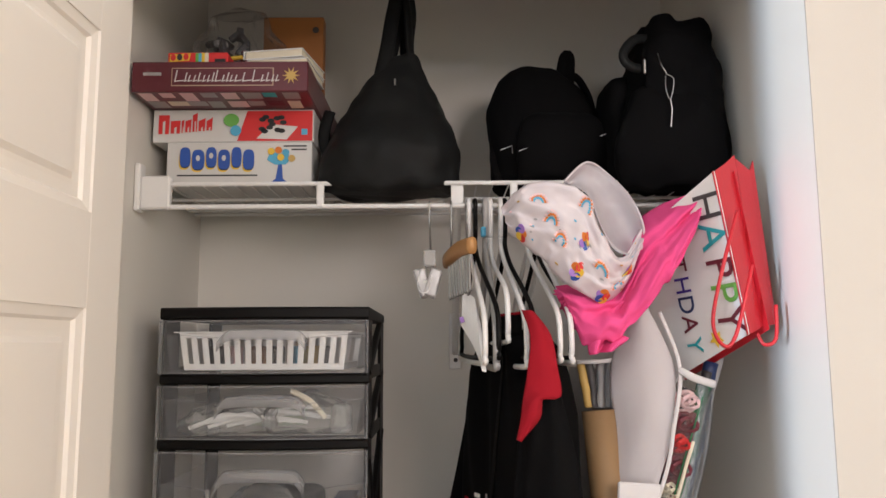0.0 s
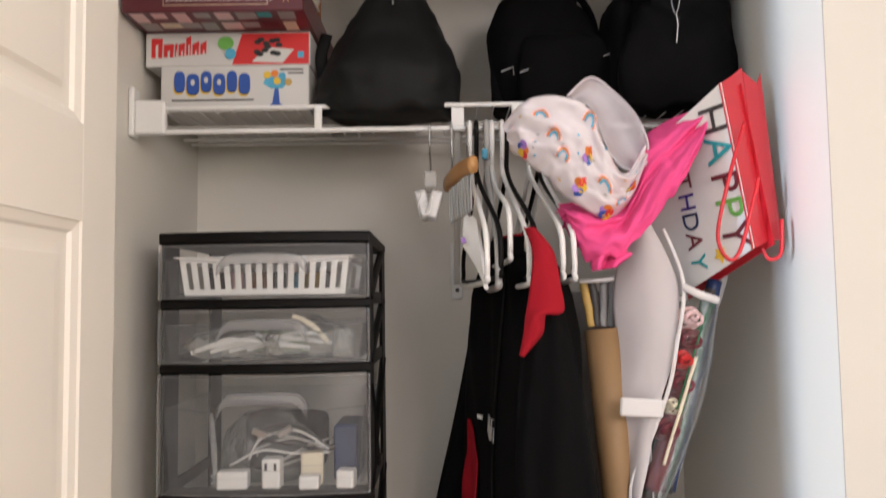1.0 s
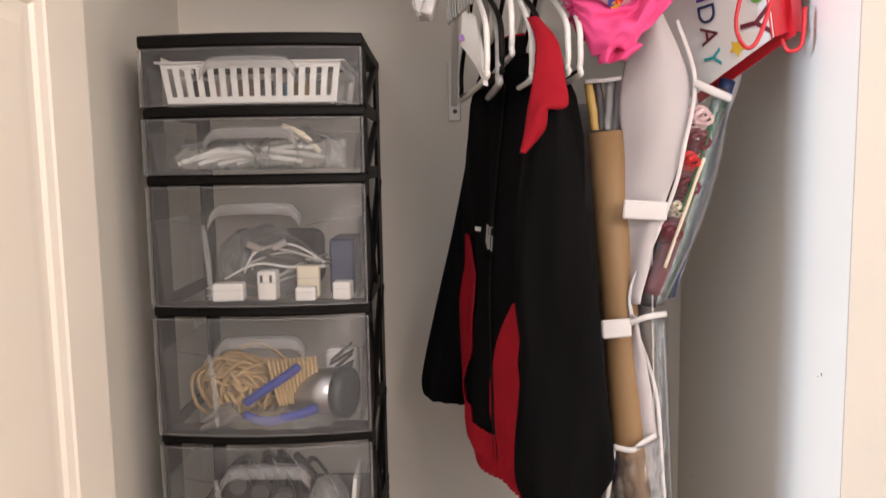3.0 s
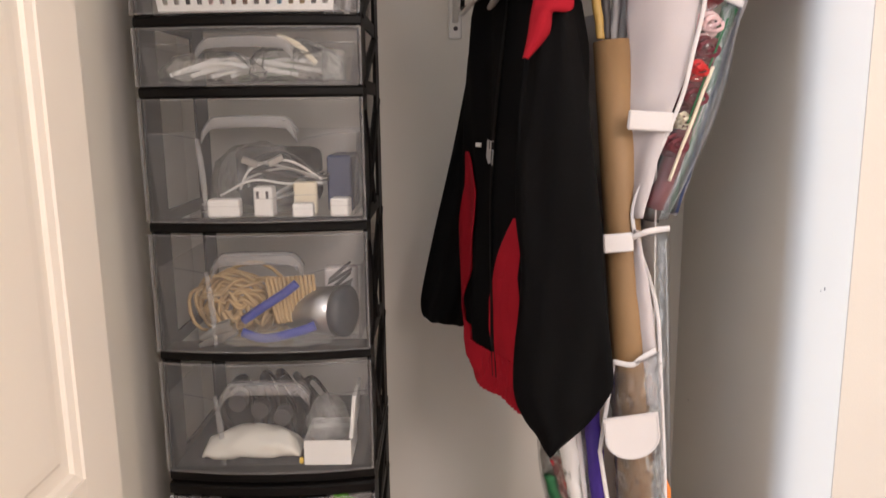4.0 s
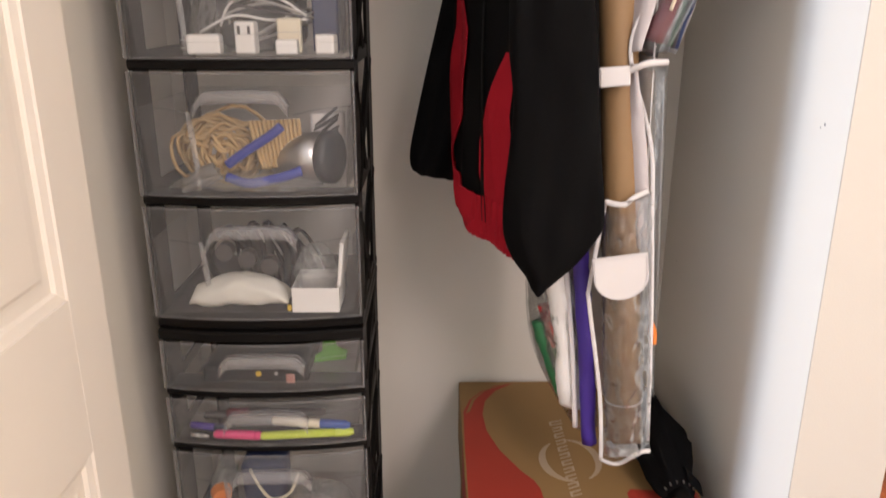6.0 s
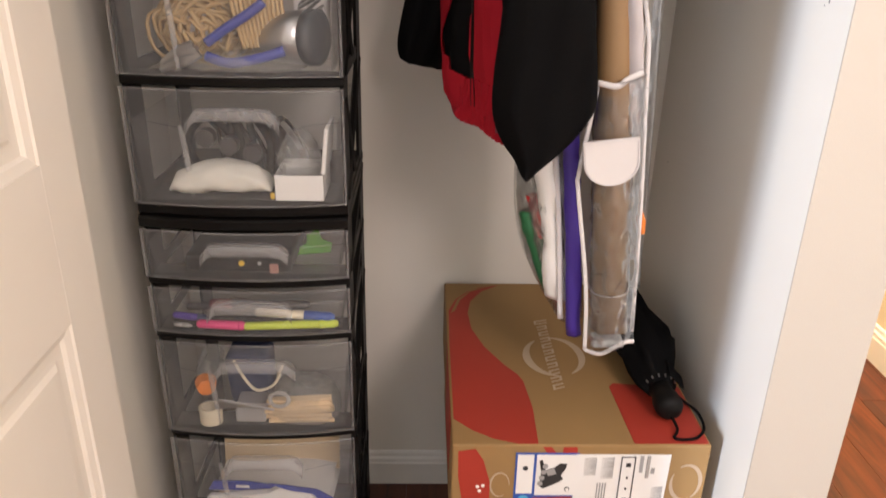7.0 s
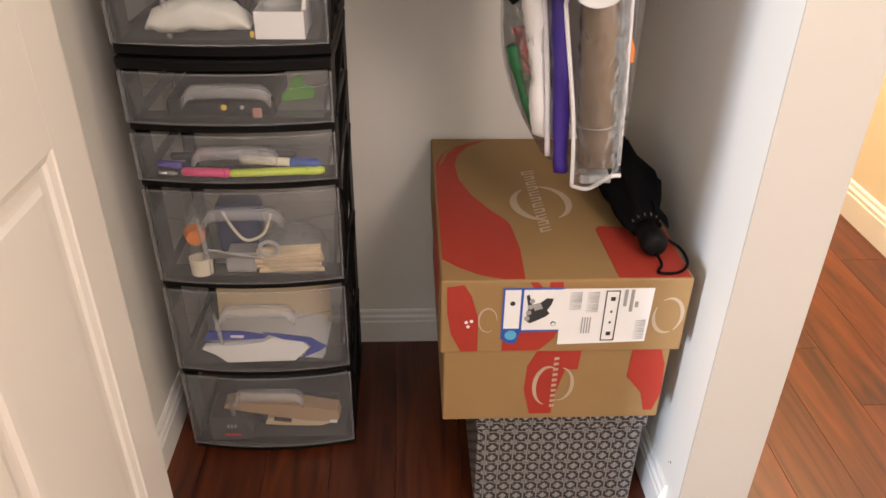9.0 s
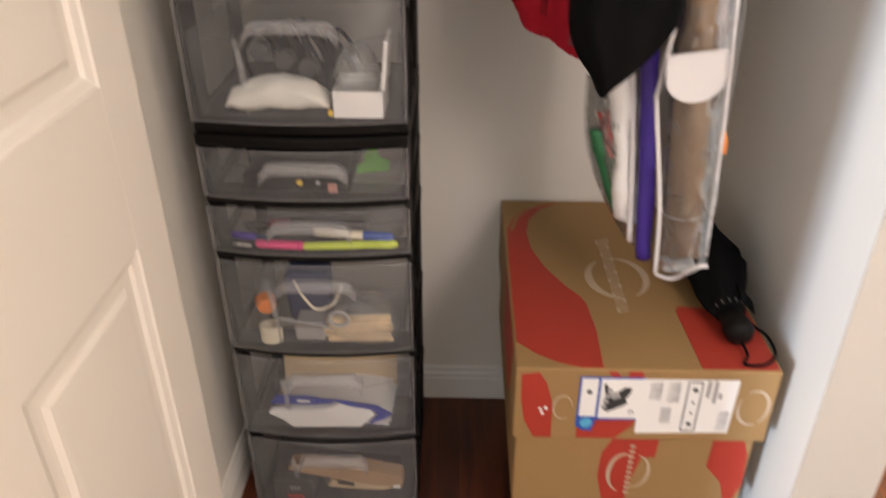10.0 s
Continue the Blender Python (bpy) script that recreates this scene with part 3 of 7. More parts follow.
print_on(skates, "print_ring", arc_band(0.185, 0.245, 0.048, 0.062, -62, 88, 0.002, 0.013), LIDTOP, PALEINK)
for i in range(11):
    v, h, lean = 0.372 - i * 0.0215, 0.0095 + 0.003 * (i == 0), 0.004
    bm = bmesh.new()
    for a, b, c, d in ((-h, 0.0, h, 0.0035), (-h, 0.0105, h, 0.0135), ((h - 0.004 if i % 2 else -h), 0.0035, (h if i % 2 else -h + 0.004), 0.0105)):
        prism(bm, [(0.178 + a, v - d + lean * a / h), (0.178 + c, v - d + lean * c / h), (0.178 + c, v - b + lean * c / h), (0.178 + a, v - b + lean * a / h)], Matrix.Translation((0.0, 0, 0.0006)) @ LIDTOP, -0.0006)
    part("print_bar", bm, PALEINK, skates)


def front_print(y, pts, material, name="print_patch", label="", lift=0.0002, depth=0.0006):
    return print_on(skates, name, [(x, z) for x, z in pts], at_front(0, y - lift, 0), material, label, depth)


front_print(BY0, [(0.055, 0.516), (0.080, 0.520), (0.092, 0.50), (0.103, 0.46), (0.104, 0.396), (0.078, 0.396), (0.062, 0.43), (0.056, 0.47)], REDINK)
front_print(BY0, [(0.142, 0.396), (0.200, 0.396), (0.222, 0.42), (0.232, 0.45), (0.228, 0.524), (0.208, 0.524), (0.205, 0.47), (0.142, 0.47)], REDINK)
front_print(BY0, [(0.178, 0.524), (0.190, 0.524), (0.205, 0.505), (0.190, 0.505)], REDINK)
front_print(BY0, arc_band(0.395, 0.46, 0.022, 0.032, -60, 120, 0.001, 0.006), PALEINK)
front_print(BY0, arc_band(0.395, 0.46, 0.022, 0.032, 150, 290, 0.001, 0.006), PALEINK)
front_print(BY0, arc_band(0.118, 0.455, 0.014, 0.022, 0, 300, 0.001, 0.003), PALEINK)
for dx, dz in ((0, 0), (0.008, 0.002), (0.003, -0.008)):
    front_print(BY0, disc(0.0028, None, 10, 0.085 + dx, 0.452 + dz), PAPER, lift=0.0009)
front_print(BY0 + 0.005, [(0.200, 0.3905), (0.270, 0.3905), (0.268, 0.352), (0.248, 0.352), (0.235, 0.30), (0.232, 0.258), (0.196, 0.258), (0.184, 0.31), (0.186, 0.36)], REDINK)
front_print(BY0 + 0.005, arc_band(0.222, 0.318, 0.022, 0.040, 60, 260, 0.001, 0.007), PALEINK, lift=0.0009)
front_print(BY0 + 0.005, arc_band(0.240, 0.322, 0.022, 0.034, -100, 80, 0.001, 0.006), PALEINK, lift=0.0009)
for i in range(10):
    front_print(BY0 + 0.005, [(0.228, 0.378 - i * 0.011), (0.236, 0.378 - i * 0.011), (0.236, 0.374 - i * 0.011), (0.228, 0.372 - i * 0.011)], PALEINK, lift=0.0016)
front_print(BY0 + 0.005, [(0.352, 0.3905), (0.398, 0.3905), (0.408, 0.36), (0.412, 0.30), (0.402, 0.262), (0.388, 0.262), (0.378, 0.30), (0.350, 0.335)], REDINK)
# paper label with bars of print
front_print(BY0, [(0.228, 0.408), (0.365, 0.412), (0.367, 0.512), (0.228, 0.512)], PAPER, "label", "white paper shipping label", 0.0010)
front_print(BY0, [(0.139, 0.420), (0.150, 0.411), (0.163, 0.411), (0.168, 0.432), (0.232, 0.434), (0.232, 0.514), (0.139, 0.514)], INKS["blue"], "label", "blue-edged product label", 0.0006)
front_print(BY0, [(0.142, 0.440), (0.166, 0.440), (0.166, 0.511), (0.142, 0.511)], PAPER, "label", lift=0.0012)
front_print(BY0, [(0.170, 0.437), (0.2285, 0.437), (0.2285, 0.511), (0.170, 0.511)], PAPER, "label", lift=0.0012)
front_print(BY0, disc(0.009, None, 18, 0.154, 0.427), INKS["sky"], lift=0.0012)
front_print(BY0, disc(0.004, None, 14, 0.154, 0.487), INK, lift=0.002)
boot = [(0.176, 0.455), (0.182, 0.450), (0.194, 0.456), (0.206, 0.463), (0.211, 0.468), (0.207, 0.474), (0.213, 0.486), (0.215, 0.495), (0.205, 0.496), (0.196, 0.488), (0.184, 0.484), (0.178, 0.503), (0.174, 0.50), (0.178, 0.48)]
front_print(BY0, boot, INK, "print_picture", lift=0.002)
front_print(BY0, [(0.184, 0.484), (0.196, 0.488), (0.200, 0.478), (0.188, 0.474)], INKS["grey"], "print_picture", lift=0.0028)
for i in range(4):
    front_print(BY0, disc(0.0042, None, 12, 0.177 + i * 0.002, 0.460 + i * 0.0105), INKS["grey"], "print_picture", lift=0.003)
front_print(BY0, disc(0.004, None, 14, 0.218, 0.449), INK, lift=0.002)
front_print(BY0, disc(0.0028, None, 14, 0.218, 0.449), PAPER, lift=0.003)
rnd = random.Random(4)
for x0, x1, z0, z1, k in ((0.240, 0.258, 0.475, 0.508, 14), (0.266, 0.284, 0.470, 0.508, 14), (0.345, 0.361, 0.418, 0.455, 12)):
    for i in range(k):
        za = z0 + (z1 - z0) * i / k
        bm = prism(bmesh.new(), [(x0, za), (x1, za), (x1, za + (z1 - z0) / k * rnd.uniform(0.35, 0.75)), (x0, za + (z1 - z0) / k * 0.1)], at_front(0, BY0 - 0.0022, 0), -0.0003)
        part("barcode_bar", bm, INKS["grey"], skates)
for x in (0.262, 0.266, 0.270, 0.274):
    front_print(BY0, [(x, 0.430), (x + 0.0016, 0.430), (x + 0.0016, 0.460), (x, 0.460)], INKS["grey"], "print_line", lift=0.002)
for x, z0, z1 in ((0.322, 0.48, 0.510), (0.332, 0.47, 0.510), (0.340, 0.478, 0.488)):
    front_print(BY0, [(x, z0), (x + 0.005, z0), (x + 0.005, z1), (x, z1)], INKS["grey"], "print_line", lift=0.002)
bm = bmesh.new()
for lo, hi in (((0.294, 0.415), (0.3155, 0.4168)), ((0.294, 0.507), (0.3155, 0.5088)), ((0.294, 0.4168), (0.2956, 0.507)), ((0.3139, 0.4168), (0.3155, 0.507)), ((0.302, 0.425), (0.309, 0.432)), ((0.304, 0.448), (0.307, 0.452)), ((0.304, 0.468), (0.307, 0.472)), ((0.302, 0.49), (0.309, 0.497))):
    prism(bm, [(lo[0], lo[1]), (hi[0], lo[1]), (hi[0], hi[1]), (lo[0], hi[1])], at_front(0, BY0 - 0.0022, 0), -0.0003)
part("print_frame", bm, INK, skates)
# side prints on the lid's long face
part("side_band", prism(bmesh.new(), [(0.06, -0.004), (0.30, -0.004), (0.26, -0.13), (0.10, -0.13)], Matrix.Translation((BX0 - 0.0008, BY0, BT)) @ Matrix(((0, 0, 1, 0), (1, 0, 0, 0), (0, 1, 0, 0), (0, 0, 0, 1))), 0.0006), REDINK, skates, "red printed band")

umb = thing("folding_umbrella", (0.385, 1.05, BT), "black folded compact umbrella with a wrist loop", "umbrella")
hx, hy = Vector((0.376, 0.945, 0)), Vector((0.366, 1.345, 0))
dirv = (hy - hx).normalized()
sidev = Vector((dirv.y, -dirv.x, 0))


def along(s, h=0.0, w=0.0):
    return hx + dirv * s + sidev * w + Z1 * (BT + h)


bm = bmesh.new()
rings = []
for s, rad in ((0.058, 0.020), (0.072, 0.027), (0.10, 0.034), (0.13, 0.042), (0.18, 0.044), (0.25, 0.042), (0.31, 0.034), (0.35, 0.020), (0.365, 0.006)):
    rr = []
    for i in range(30):
        t = 2 * math.pi * i / 30
        q = rad * (1 + 0.16 * math.cos(5 * t + s * 26) + 0.08 * math.sin(9 * t - s * 40))
        rr.append(along(s, min(0.050, 0.026 + 0.3 * (s - 0.058)) + 1.0 * q * math.sin(t) * 0.95, q * math.cos(t)))
    rings.append(rr)
loft(bm, rings)
part("canopy", bm, BLACKF, umb, "loosely rolled black canopy", smooth=True)
part("flap", sheet(lambda u, v: along(0.06 + 0.06 * u, 0.052 + 0.012 * math.sin(5 * u) - 0.028 * v, 0.012 + 0.026 * v), 8, 6), BLACKF, umb)
part("handle", tube(bmesh.new(), [along(s, 0.026) for s in (0.0, 0.003, 0.012, 0.030, 0.045, 0.065)], [0.010, 0.017, 0.0215, 0.021, 0.017, 0.018], 18), BLACKP, umb, "black plastic handle", smooth=True)
for i in range(6):
    t = 0.5 + i * 0.42
    part("rib_tip", tube(bmesh.new(), [along(0.0575, 0.0277 + 0.0232 * math.sin(t), 0.0243 * math.cos(t)), along(0.062, 0.028 + 0.025 * math.sin(t), 0.026 * math.cos(t))], 0.0015, 8), CHROME, umb)
loop = curve_pts([along(0.005, 0.018), along(-0.016, 0.006, 0.006), along(-0.035, 0.004, -0.004), along(-0.036, 0.004, 0.026), along(-0.012, 0.004, 0.048), along(0.030, 0.004, 0.052), along(0.052, 0.010, 0.036), along(0.058, 0.024, 0.020)], 6)
part("wrist_loop", tube(bmesh.new(), loop, 0.0022, 8), BLACKF, umb, smooth=True)


# ---- things on the shelf ----
def game_box(name, lo, hi, material, label):
    root = thing(name, ((lo[0] + hi[0]) / 2, (lo[1] + hi[1]) / 2, lo[2]), label, "board game")
    part("box_lid", boxed(lo, hi, 0.0015), material, root)
    return root


def front_patch(root, lo, pts, material, name="print_patch", lift=0.0004, label=""):
    """A printed shape on the front face; points in metres from the face's lower left corner."""
    return part(name, prism(bmesh.new(), pts, at_front(lo[0], lo[1] - lift, lo[2]), -0.0004), material, root, label)


def rect(x0, z0, x1, z1):
    return [(x0, z0), (x1, z0), (x1, z1), (x0, z1)]


GAMEW = mat("white_gloss_card", (0.64, 0.63, 0.60), 0.35, var=0.04, grain=0.01)
MAROONC = mat("maroon_gloss_card", (0.105, 0.018, 0.026), 0.35, var=0.1, grain=0.02)
lo = (-0.455, 1.150, SZ + 0.0002)
g = game_box("board_game_box", lo, (-0.216, 1.425, 1.871), GAMEW, "white board game box with blue bubble lettering on its edge")
rnd = random.Random(2)
xx = 0.022
for i, w in enumerate((0.017, 0.020, 0.017, 0.019, 0.016, 0.018)):
    dz = -0.004 * (i % 2)
    blob = [(p.x, p.y) for p in oval((xx + w / 2, 0.049 + dz, 0), X1, Y1, w * 0.52, 0.0165, 18, 3.2)]
    front_patch(g, lo, [(x - 0.0015, z - 0.0045) for x, z in blob], INKS["yellow"], "print_shadow")
    front_patch(g, lo, [(x, z - 0.002) for x, z in blob], INKS["navy"], "print_outline", 0.0008)
    front_patch(g, lo, blob, INKS["blue"], "print_letter_shape", 0.0012)
    if i in (1, 2, 3):
        front_patch(g, lo, disc(0.0035, 0.005, 10, xx + w / 2, 0.051 + dz), GAMEW, "print_hole", 0.002)
    xx += w + 0.003
for a, b, z in ((0.018, 0.150, 0.017), (0.192, 0.230, 0.066), (0.205, 0.230, 0.060)):
    front_patch(g, lo, rect(a, z, b, z + 0.0025), INKS["dark"], "print_line")
front_patch(g, lo, [(0.165, 0.044), (0.178, 0.036), (0.196, 0.036), (0.205, 0.046), (0.200, 0.054), (0.170, 0.056)], INKS["sky"], "print_picture")
front_patch(g, lo, [(0.180, 0.012), (0.184, 0.036), (0.190, 0.036), (0.192, 0.012), (0.200, 0.006), (0.172, 0.006)], INKS["blue"], "print_picture", 0.0012)
for x, z, c in ((0.172, 0.058, "yellow"), (0.184, 0.060, "orange"), (0.196, 0.056, "sky"), (0.206, 0.046, "gold"), (0.188, 0.048, "yellow")):
    front_patch(g, lo, disc(0.006, None, 10, x, z), INKS[c], "print_picture", 0.002)

lo = (-0.480, 1.150, 1.8712)
g = game_box("board_game_box", lo, (-0.214, 1.420, 1.927), GAMEW, "flat red and white party game box")
front_patch(g, lo, [(0.140, 0.002), (0.264, 0.002), (0.264, 0.053), (0.156, 0.053)], INKS["red"], "print_panel")
front_patch(g, lo, [(0.172, 0.006), (0.222, 0.004), (0.240, 0.026), (0.196, 0.030)], GAMEW, "print_mat", 0.0012)
for i in range(12):
    front_patch(g, lo, disc(0.006, 0.004, 8, 0.186 + 0.018 * math.sin(i * 1.7) + 0.012, 0.030 + 0.012 * math.sin(i * 2.9)), INK, "print_picture", 0.002)
front_patch(g, lo, rect(0.246, 0.012, 0.256, 0.022), INKS["sky"], "print_badge", 0.0012)
front_patch(g, lo, disc(0.013, 0.011, 20, 0.130, 0.037), INKS["green"], "print_badge", 0.002)
front_patch(g, lo, disc(0.009, 0.009, 20, 0.138, 0.019), INKS["sky"], "print_badge", 0.0028)
xx = 0.010
for i, w in enumerate((0.020, 0.018, 0.006, 0.012, 0.010, 0.013, 0.012)):
    z1 = 0.046 if i in (0, 4) else 0.036
    front_patch(g, lo, [(xx, 0.014 + i * 0.001), (xx + w - 0.003, 0.014 + i * 0.001), (xx + w - 0.002, z1 + i * 0.001), (xx, z1)], INKS["red"], "print_letter_shape", 0.0012)
    front_patch(g, lo, [(xx + w * 0.35, 0.013 + i * 0.001), (xx + w * 0.55, 0.013 + i * 0.001), (xx + w * 0.55, z1 - 0.010), (xx + w * 0.35, z1 - 0.012)], GAMEW, "print_hole", 0.002)
    xx += w

lo = (-0.482, 1.062, 1.9275)
g = game_box("board_game_box", lo, (-0.209, 1.40, 1.976), MAROONC, "large maroon board game box with a framed title on its edge")
front_patch(g, lo, rect(0.062, 0.009, 0.220, 0.038), PALEINK, "print_frame")
front_patch(g, lo, rect(0.0635, 0.0105, 0.2185, 0.0365), MAROONC, "print_frame", 0.0012)
xx = 0.067
for i, w in enumerate((0.014, 0.004, 0.007, 0.006, 0.006, 0.006, 0.006, 0.004, 0.009, 0.006, 0.004, 0.006, 0.011, 0.014, 0.012, 0.007, 0.007, 0.005, 0.006)):
    h = 0.019 if i in (0, 8, 14) else 0.011 + 0.004 * (i % 3 == 1)
    front_patch(g, lo, [(xx, 0.015), (xx + 0.0016, 0.015), (xx + 0.0050, 0.015 + h), (xx + 0.0034, 0.015 + h)], GAMEW, "print_letter_shape", 0.002)
    front_patch(g, lo, [(xx + 0.0010, 0.0152), (xx + w, 0.0165), (xx + w + 0.0012, 0.0182), (xx + 0.0018, 0.0170)], GAMEW, "print_letter_shape", 0.0023)
    xx += w + 0.0012
star = []
for i in range(20):
    r = 0.014 if i % 2 == 0 else 0.006
    star.append((0.247 + r * math.cos(i * math.pi / 10), 0.025 + r * math.sin(i * math.pi / 10)))
front_patch(g, lo, star, INKS["gold"], "print_star", 0.0012)
front_patch(g, lo, rect(0.018, 0.026, 0.046, 0.031), INKS["grey"], "print_line")
# mixed print on the underside that looks out over the boxes below
rnd = random.Random(8)
for i in range(16):
    x0 = lo[0] + 0.008 + (i % 8) * 0.032
    y0 = lo[1] + 0.006 + (i // 8) * 0.040
    pts = rect(x0, y0, x0 + rnd.uniform(0.018, 0.031), y0 + rnd.uniform(0.02, 0.038))
    part("print_patch", prism(bmesh.new(), pts, Matrix.Translation((0, 0, 1.9274)) @ Matrix.Diagonal((1, 1, -1, 1)), 0.0004), INKS[rnd.choice(("grey", "blush", "teal", "grey", "cream", "maroon", "grey"))], g)

# card game box, bag of odds and ends, book and booklets on top
T0 = 1.9763
lo = (-0.432, 1.075, T0)
g = game_box("card_game_box", lo, (-0.338, 1.135, T0 + 0.020), INKS["red"], "small red card game box lying on its side")
front_patch(g, lo, [(0.003, 0.004), (0.034, 0.006), (0.036, 0.018), (0.004, 0.016)], INKS["yellow"], "print_badge")
for i in range(3):
    front_patch(g, lo, disc(0.0042, 0.0055, 12, 0.009 + i * 0.010, 0.011 + 0.0006 * i), INKS["red"] if i != 1 else INKS["dark"], "print_letter_shape", 0.0012)
for i, c in enumerate(("green", "sky", "yellow", "cream")):
    front_patch(g, lo, rect(0.044 + i * 0.005, 0.003, 0.050 + i * 0.005, 0.018), INKS[c], "print_card", 0.0008 + 0.0005 * i)
front_patch(g, lo, rect(0.074, 0.003, 0.091, 0.009), INK, "print_line")
bag = thing("plastic_bag", (-0.36, 1.19, T0), "crumpled clear plastic bag full of small parts", "plastic bag")
rings = []
for z, r in ((T0 + 0.001, 0.055), (T0 + 0.02, 0.075), (T0 + 0.05, 0.075), (T0 + 0.08, 0.066), (T0 + 0.11, 0.05), (T0 + 0.135, 0.045)):
    rings.append(oval((-0.355, 1.20, z), X1, Y1, r * 1.15, r * 0.7, 28))
part("film", crumple(loft(bmesh.new(), rings), 0.012, 28), VINYL, bag, smooth=False)
rnd = random.Random(5)
for i in range(44):
    h = rnd.uniform(0, 0.085)
    c = Vector((-0.362 + rnd.uniform(-0.055, 0.055) * (1 - 5 * h * 0.8), 1.19 + rnd.uniform(-0.035, 0.03), T0 + 0.010 + h))
    bm = boxed((-0.012, -0.006, -0.005), (0.012, 0.006, 0.005), 0.002, 1, Matrix.Translation(c) @ pose(0, 0, 0, rnd.uniform(0, 180), rnd.uniform(0, 180), rnd.uniform(0, 180)))
    part("small_part", bm, INKS[rnd.choice(("dark", "dark", "grey", "dark", "dark", "maroon"))], bag)
part("red_piece", boxed((-0.02, -0.012, -0.008), (0.018, 0.012, 0.008), 0.004, 2, Matrix.Translation((-0.352, 1.150, T0 + 0.022)) @ pose(0, 0, 0, 8, 12, 10)), INKS["red"], bag)
part("yellow_piece", boxed((-0.014, -0.005, -0.003), (0.014, 0.005, 0.003), 0.002, 1, Matrix.Translation((-0.346, 1.142, T0 + 0.036)) @ pose(0, 0, 0, 8, -12, 10)), INKS["yellow"], bag)
book = thing("orange_box", (-0.25, 1.27, T0), "flat orange-brown carton standing behind the booklets", "carton")
part("carton_body", boxed((-0.322, 1.235, T0 + 0.0005), (-0.214, 1.262, T0 + 0.150), 0.0015), mat("orange_brown_card", (0.36, 0.14, 0.035), 0.55, var=0.15, scale=18, grain=0.05), book)
part("print_mark", prism(bmesh.new(), disc(0.006, None, 12), at_front(-0.228, 1.2346, T0 + 0.125), -0.0006), INKS["dark"], book)
for i, (dz, yaw, dx) in enumerate(((0.0005, -4, 0.0), (0.0155, -9, -0.003))):
    bl = thing("white_booklet", (-0.258 + dx, 1.14, T0 + dz), "white paperback booklet lying flat", "booklet", "booklets on the games")
    m = Matrix.Translation((-0.258 + dx, 1.14, T0 + dz)) @ pose(0, 0, 0, 0, 0, yaw)
    part("page_block", boxed((-0.047, -0.050, 0.0015), (0.046, 0.059, 0.0125), 0, 1, m), INKS["cream"], bl)
    bm = boxed((-0.049, -0.052, 0), (0.048, 0.061, 0.0014), 0, 1, m)
    box(bm, (-0.049, -0.052, 0.0126), (0.048, 0.061, 0.014), 0, 1, m)
    box(bm, (-0.0505, -0.052, 0.0), (-0.0492, 0.061, 0.014), 0, 1, m)
    part("cover", bm, PAPER, bl)


# ---- black bags ----
def soft_body(rings, amount, size, k=40, power=2.4):
    """A slack bag from rows of (z, x, y, half width, half depth)."""
    out = []
    keys = [Vector(r[:3]) for r in rings]
    wide = [Vector((r[3], r[4], 0)) for r in rings]
    ks, ws = curve_pts(keys, 5), curve_pts(wide, 5)
    for p, w in zip(ks, ws):
        out.append(oval((p.y, p.z, p.x), X1, Y1, max(0.003, w.x), max(0.003, w.y), k, power))
    bm = loft(bmesh.new(), out)
    for v in bm.verts:
        v.co += noise.noise_vector(Vector((v.co.x * size * 1.6, v.co.y * size, v.co.z * size * 0.8))) * amount + noise.noise_vector(v.co * size * 3) * (amount * 0.35)
        v.co.x = min(v.co.x, 0.4555)
    return bm


tote = thing("tote_bag", (-0.085, 1.21, SZ), "slouching black leather tote bag with its handles standing up", "bag")
S = SZ + 0.006
rows = [(S - 0.020, -0.088, 1.140, 0.090, 0.040), (S - 0.016, -0.088, 1.150, 0.108, 0.058), (S - 0.004, -0.088, 1.165, 0.116, 0.078), (S + 0.016, -0.088, 1.185, 0.119, 0.100), (S + 0.05, -0.088, 1.19, 0.119, 0.110), (S + 0.10, -0.084, 1.20, 0.098, 0.098), (S + 0.15, -0.080, 1.20, 0.072, 0.075),
        (S + 0.19, -0.076, 1.195, 0.046, 0.050), (S + 0.215, -0.073, 1.19, 0.034, 0.034), (S + 0.225, -0.073, 1.19, 0.020, 0.018)]
part("bag_body", soft_body(rows, 0.011, 13, 64, 2.6), BLACKL, tote, smooth=True)
for dy, keys in ((0.0, [(-0.103, 1.155, S + 0.185), (-0.094, 1.165, S + 0.235), (-0.085, 1.175, S + 0.30), (-0.070, 1.185, S + 0.365), (-0.060, 1.18, S + 0.30), (-0.056, 1.17, S + 0.235), (-0.045, 1.16, S + 0.180)]),
                 (0.035, [(-0.108, 1.19, S + 0.175), (-0.090, 1.195, S + 0.24), (-0.078, 1.20, S + 0.31), (-0.068, 1.205, S + 0.36), (-0.058, 1.20, S + 0.31), (-0.062, 1.195, S + 0.24), (-0.046, 1.19, S + 0.175)])):
    part("handle", tube(bmesh.new(), curve_pts(keys, 6), 0.0125, 10, 0.45), BLACKL, tote, smooth=True)
part("zip_pull", boxed((-0.0795, 1.120, S + 0.155), (-0.0765, 1.124, S + 0.166), 0.001), CHROME, tote, "bright zip pull")
part("side_strap", tube(bmesh.new(), curve_pts([(-0.195, 1.20, S + 0.135), (-0.203, 1.19, S + 0.09), (-0.192, 1.18, S + 0.04)], 6), 0.010, 8, 0.4), BLACKL, tote, smooth=True)

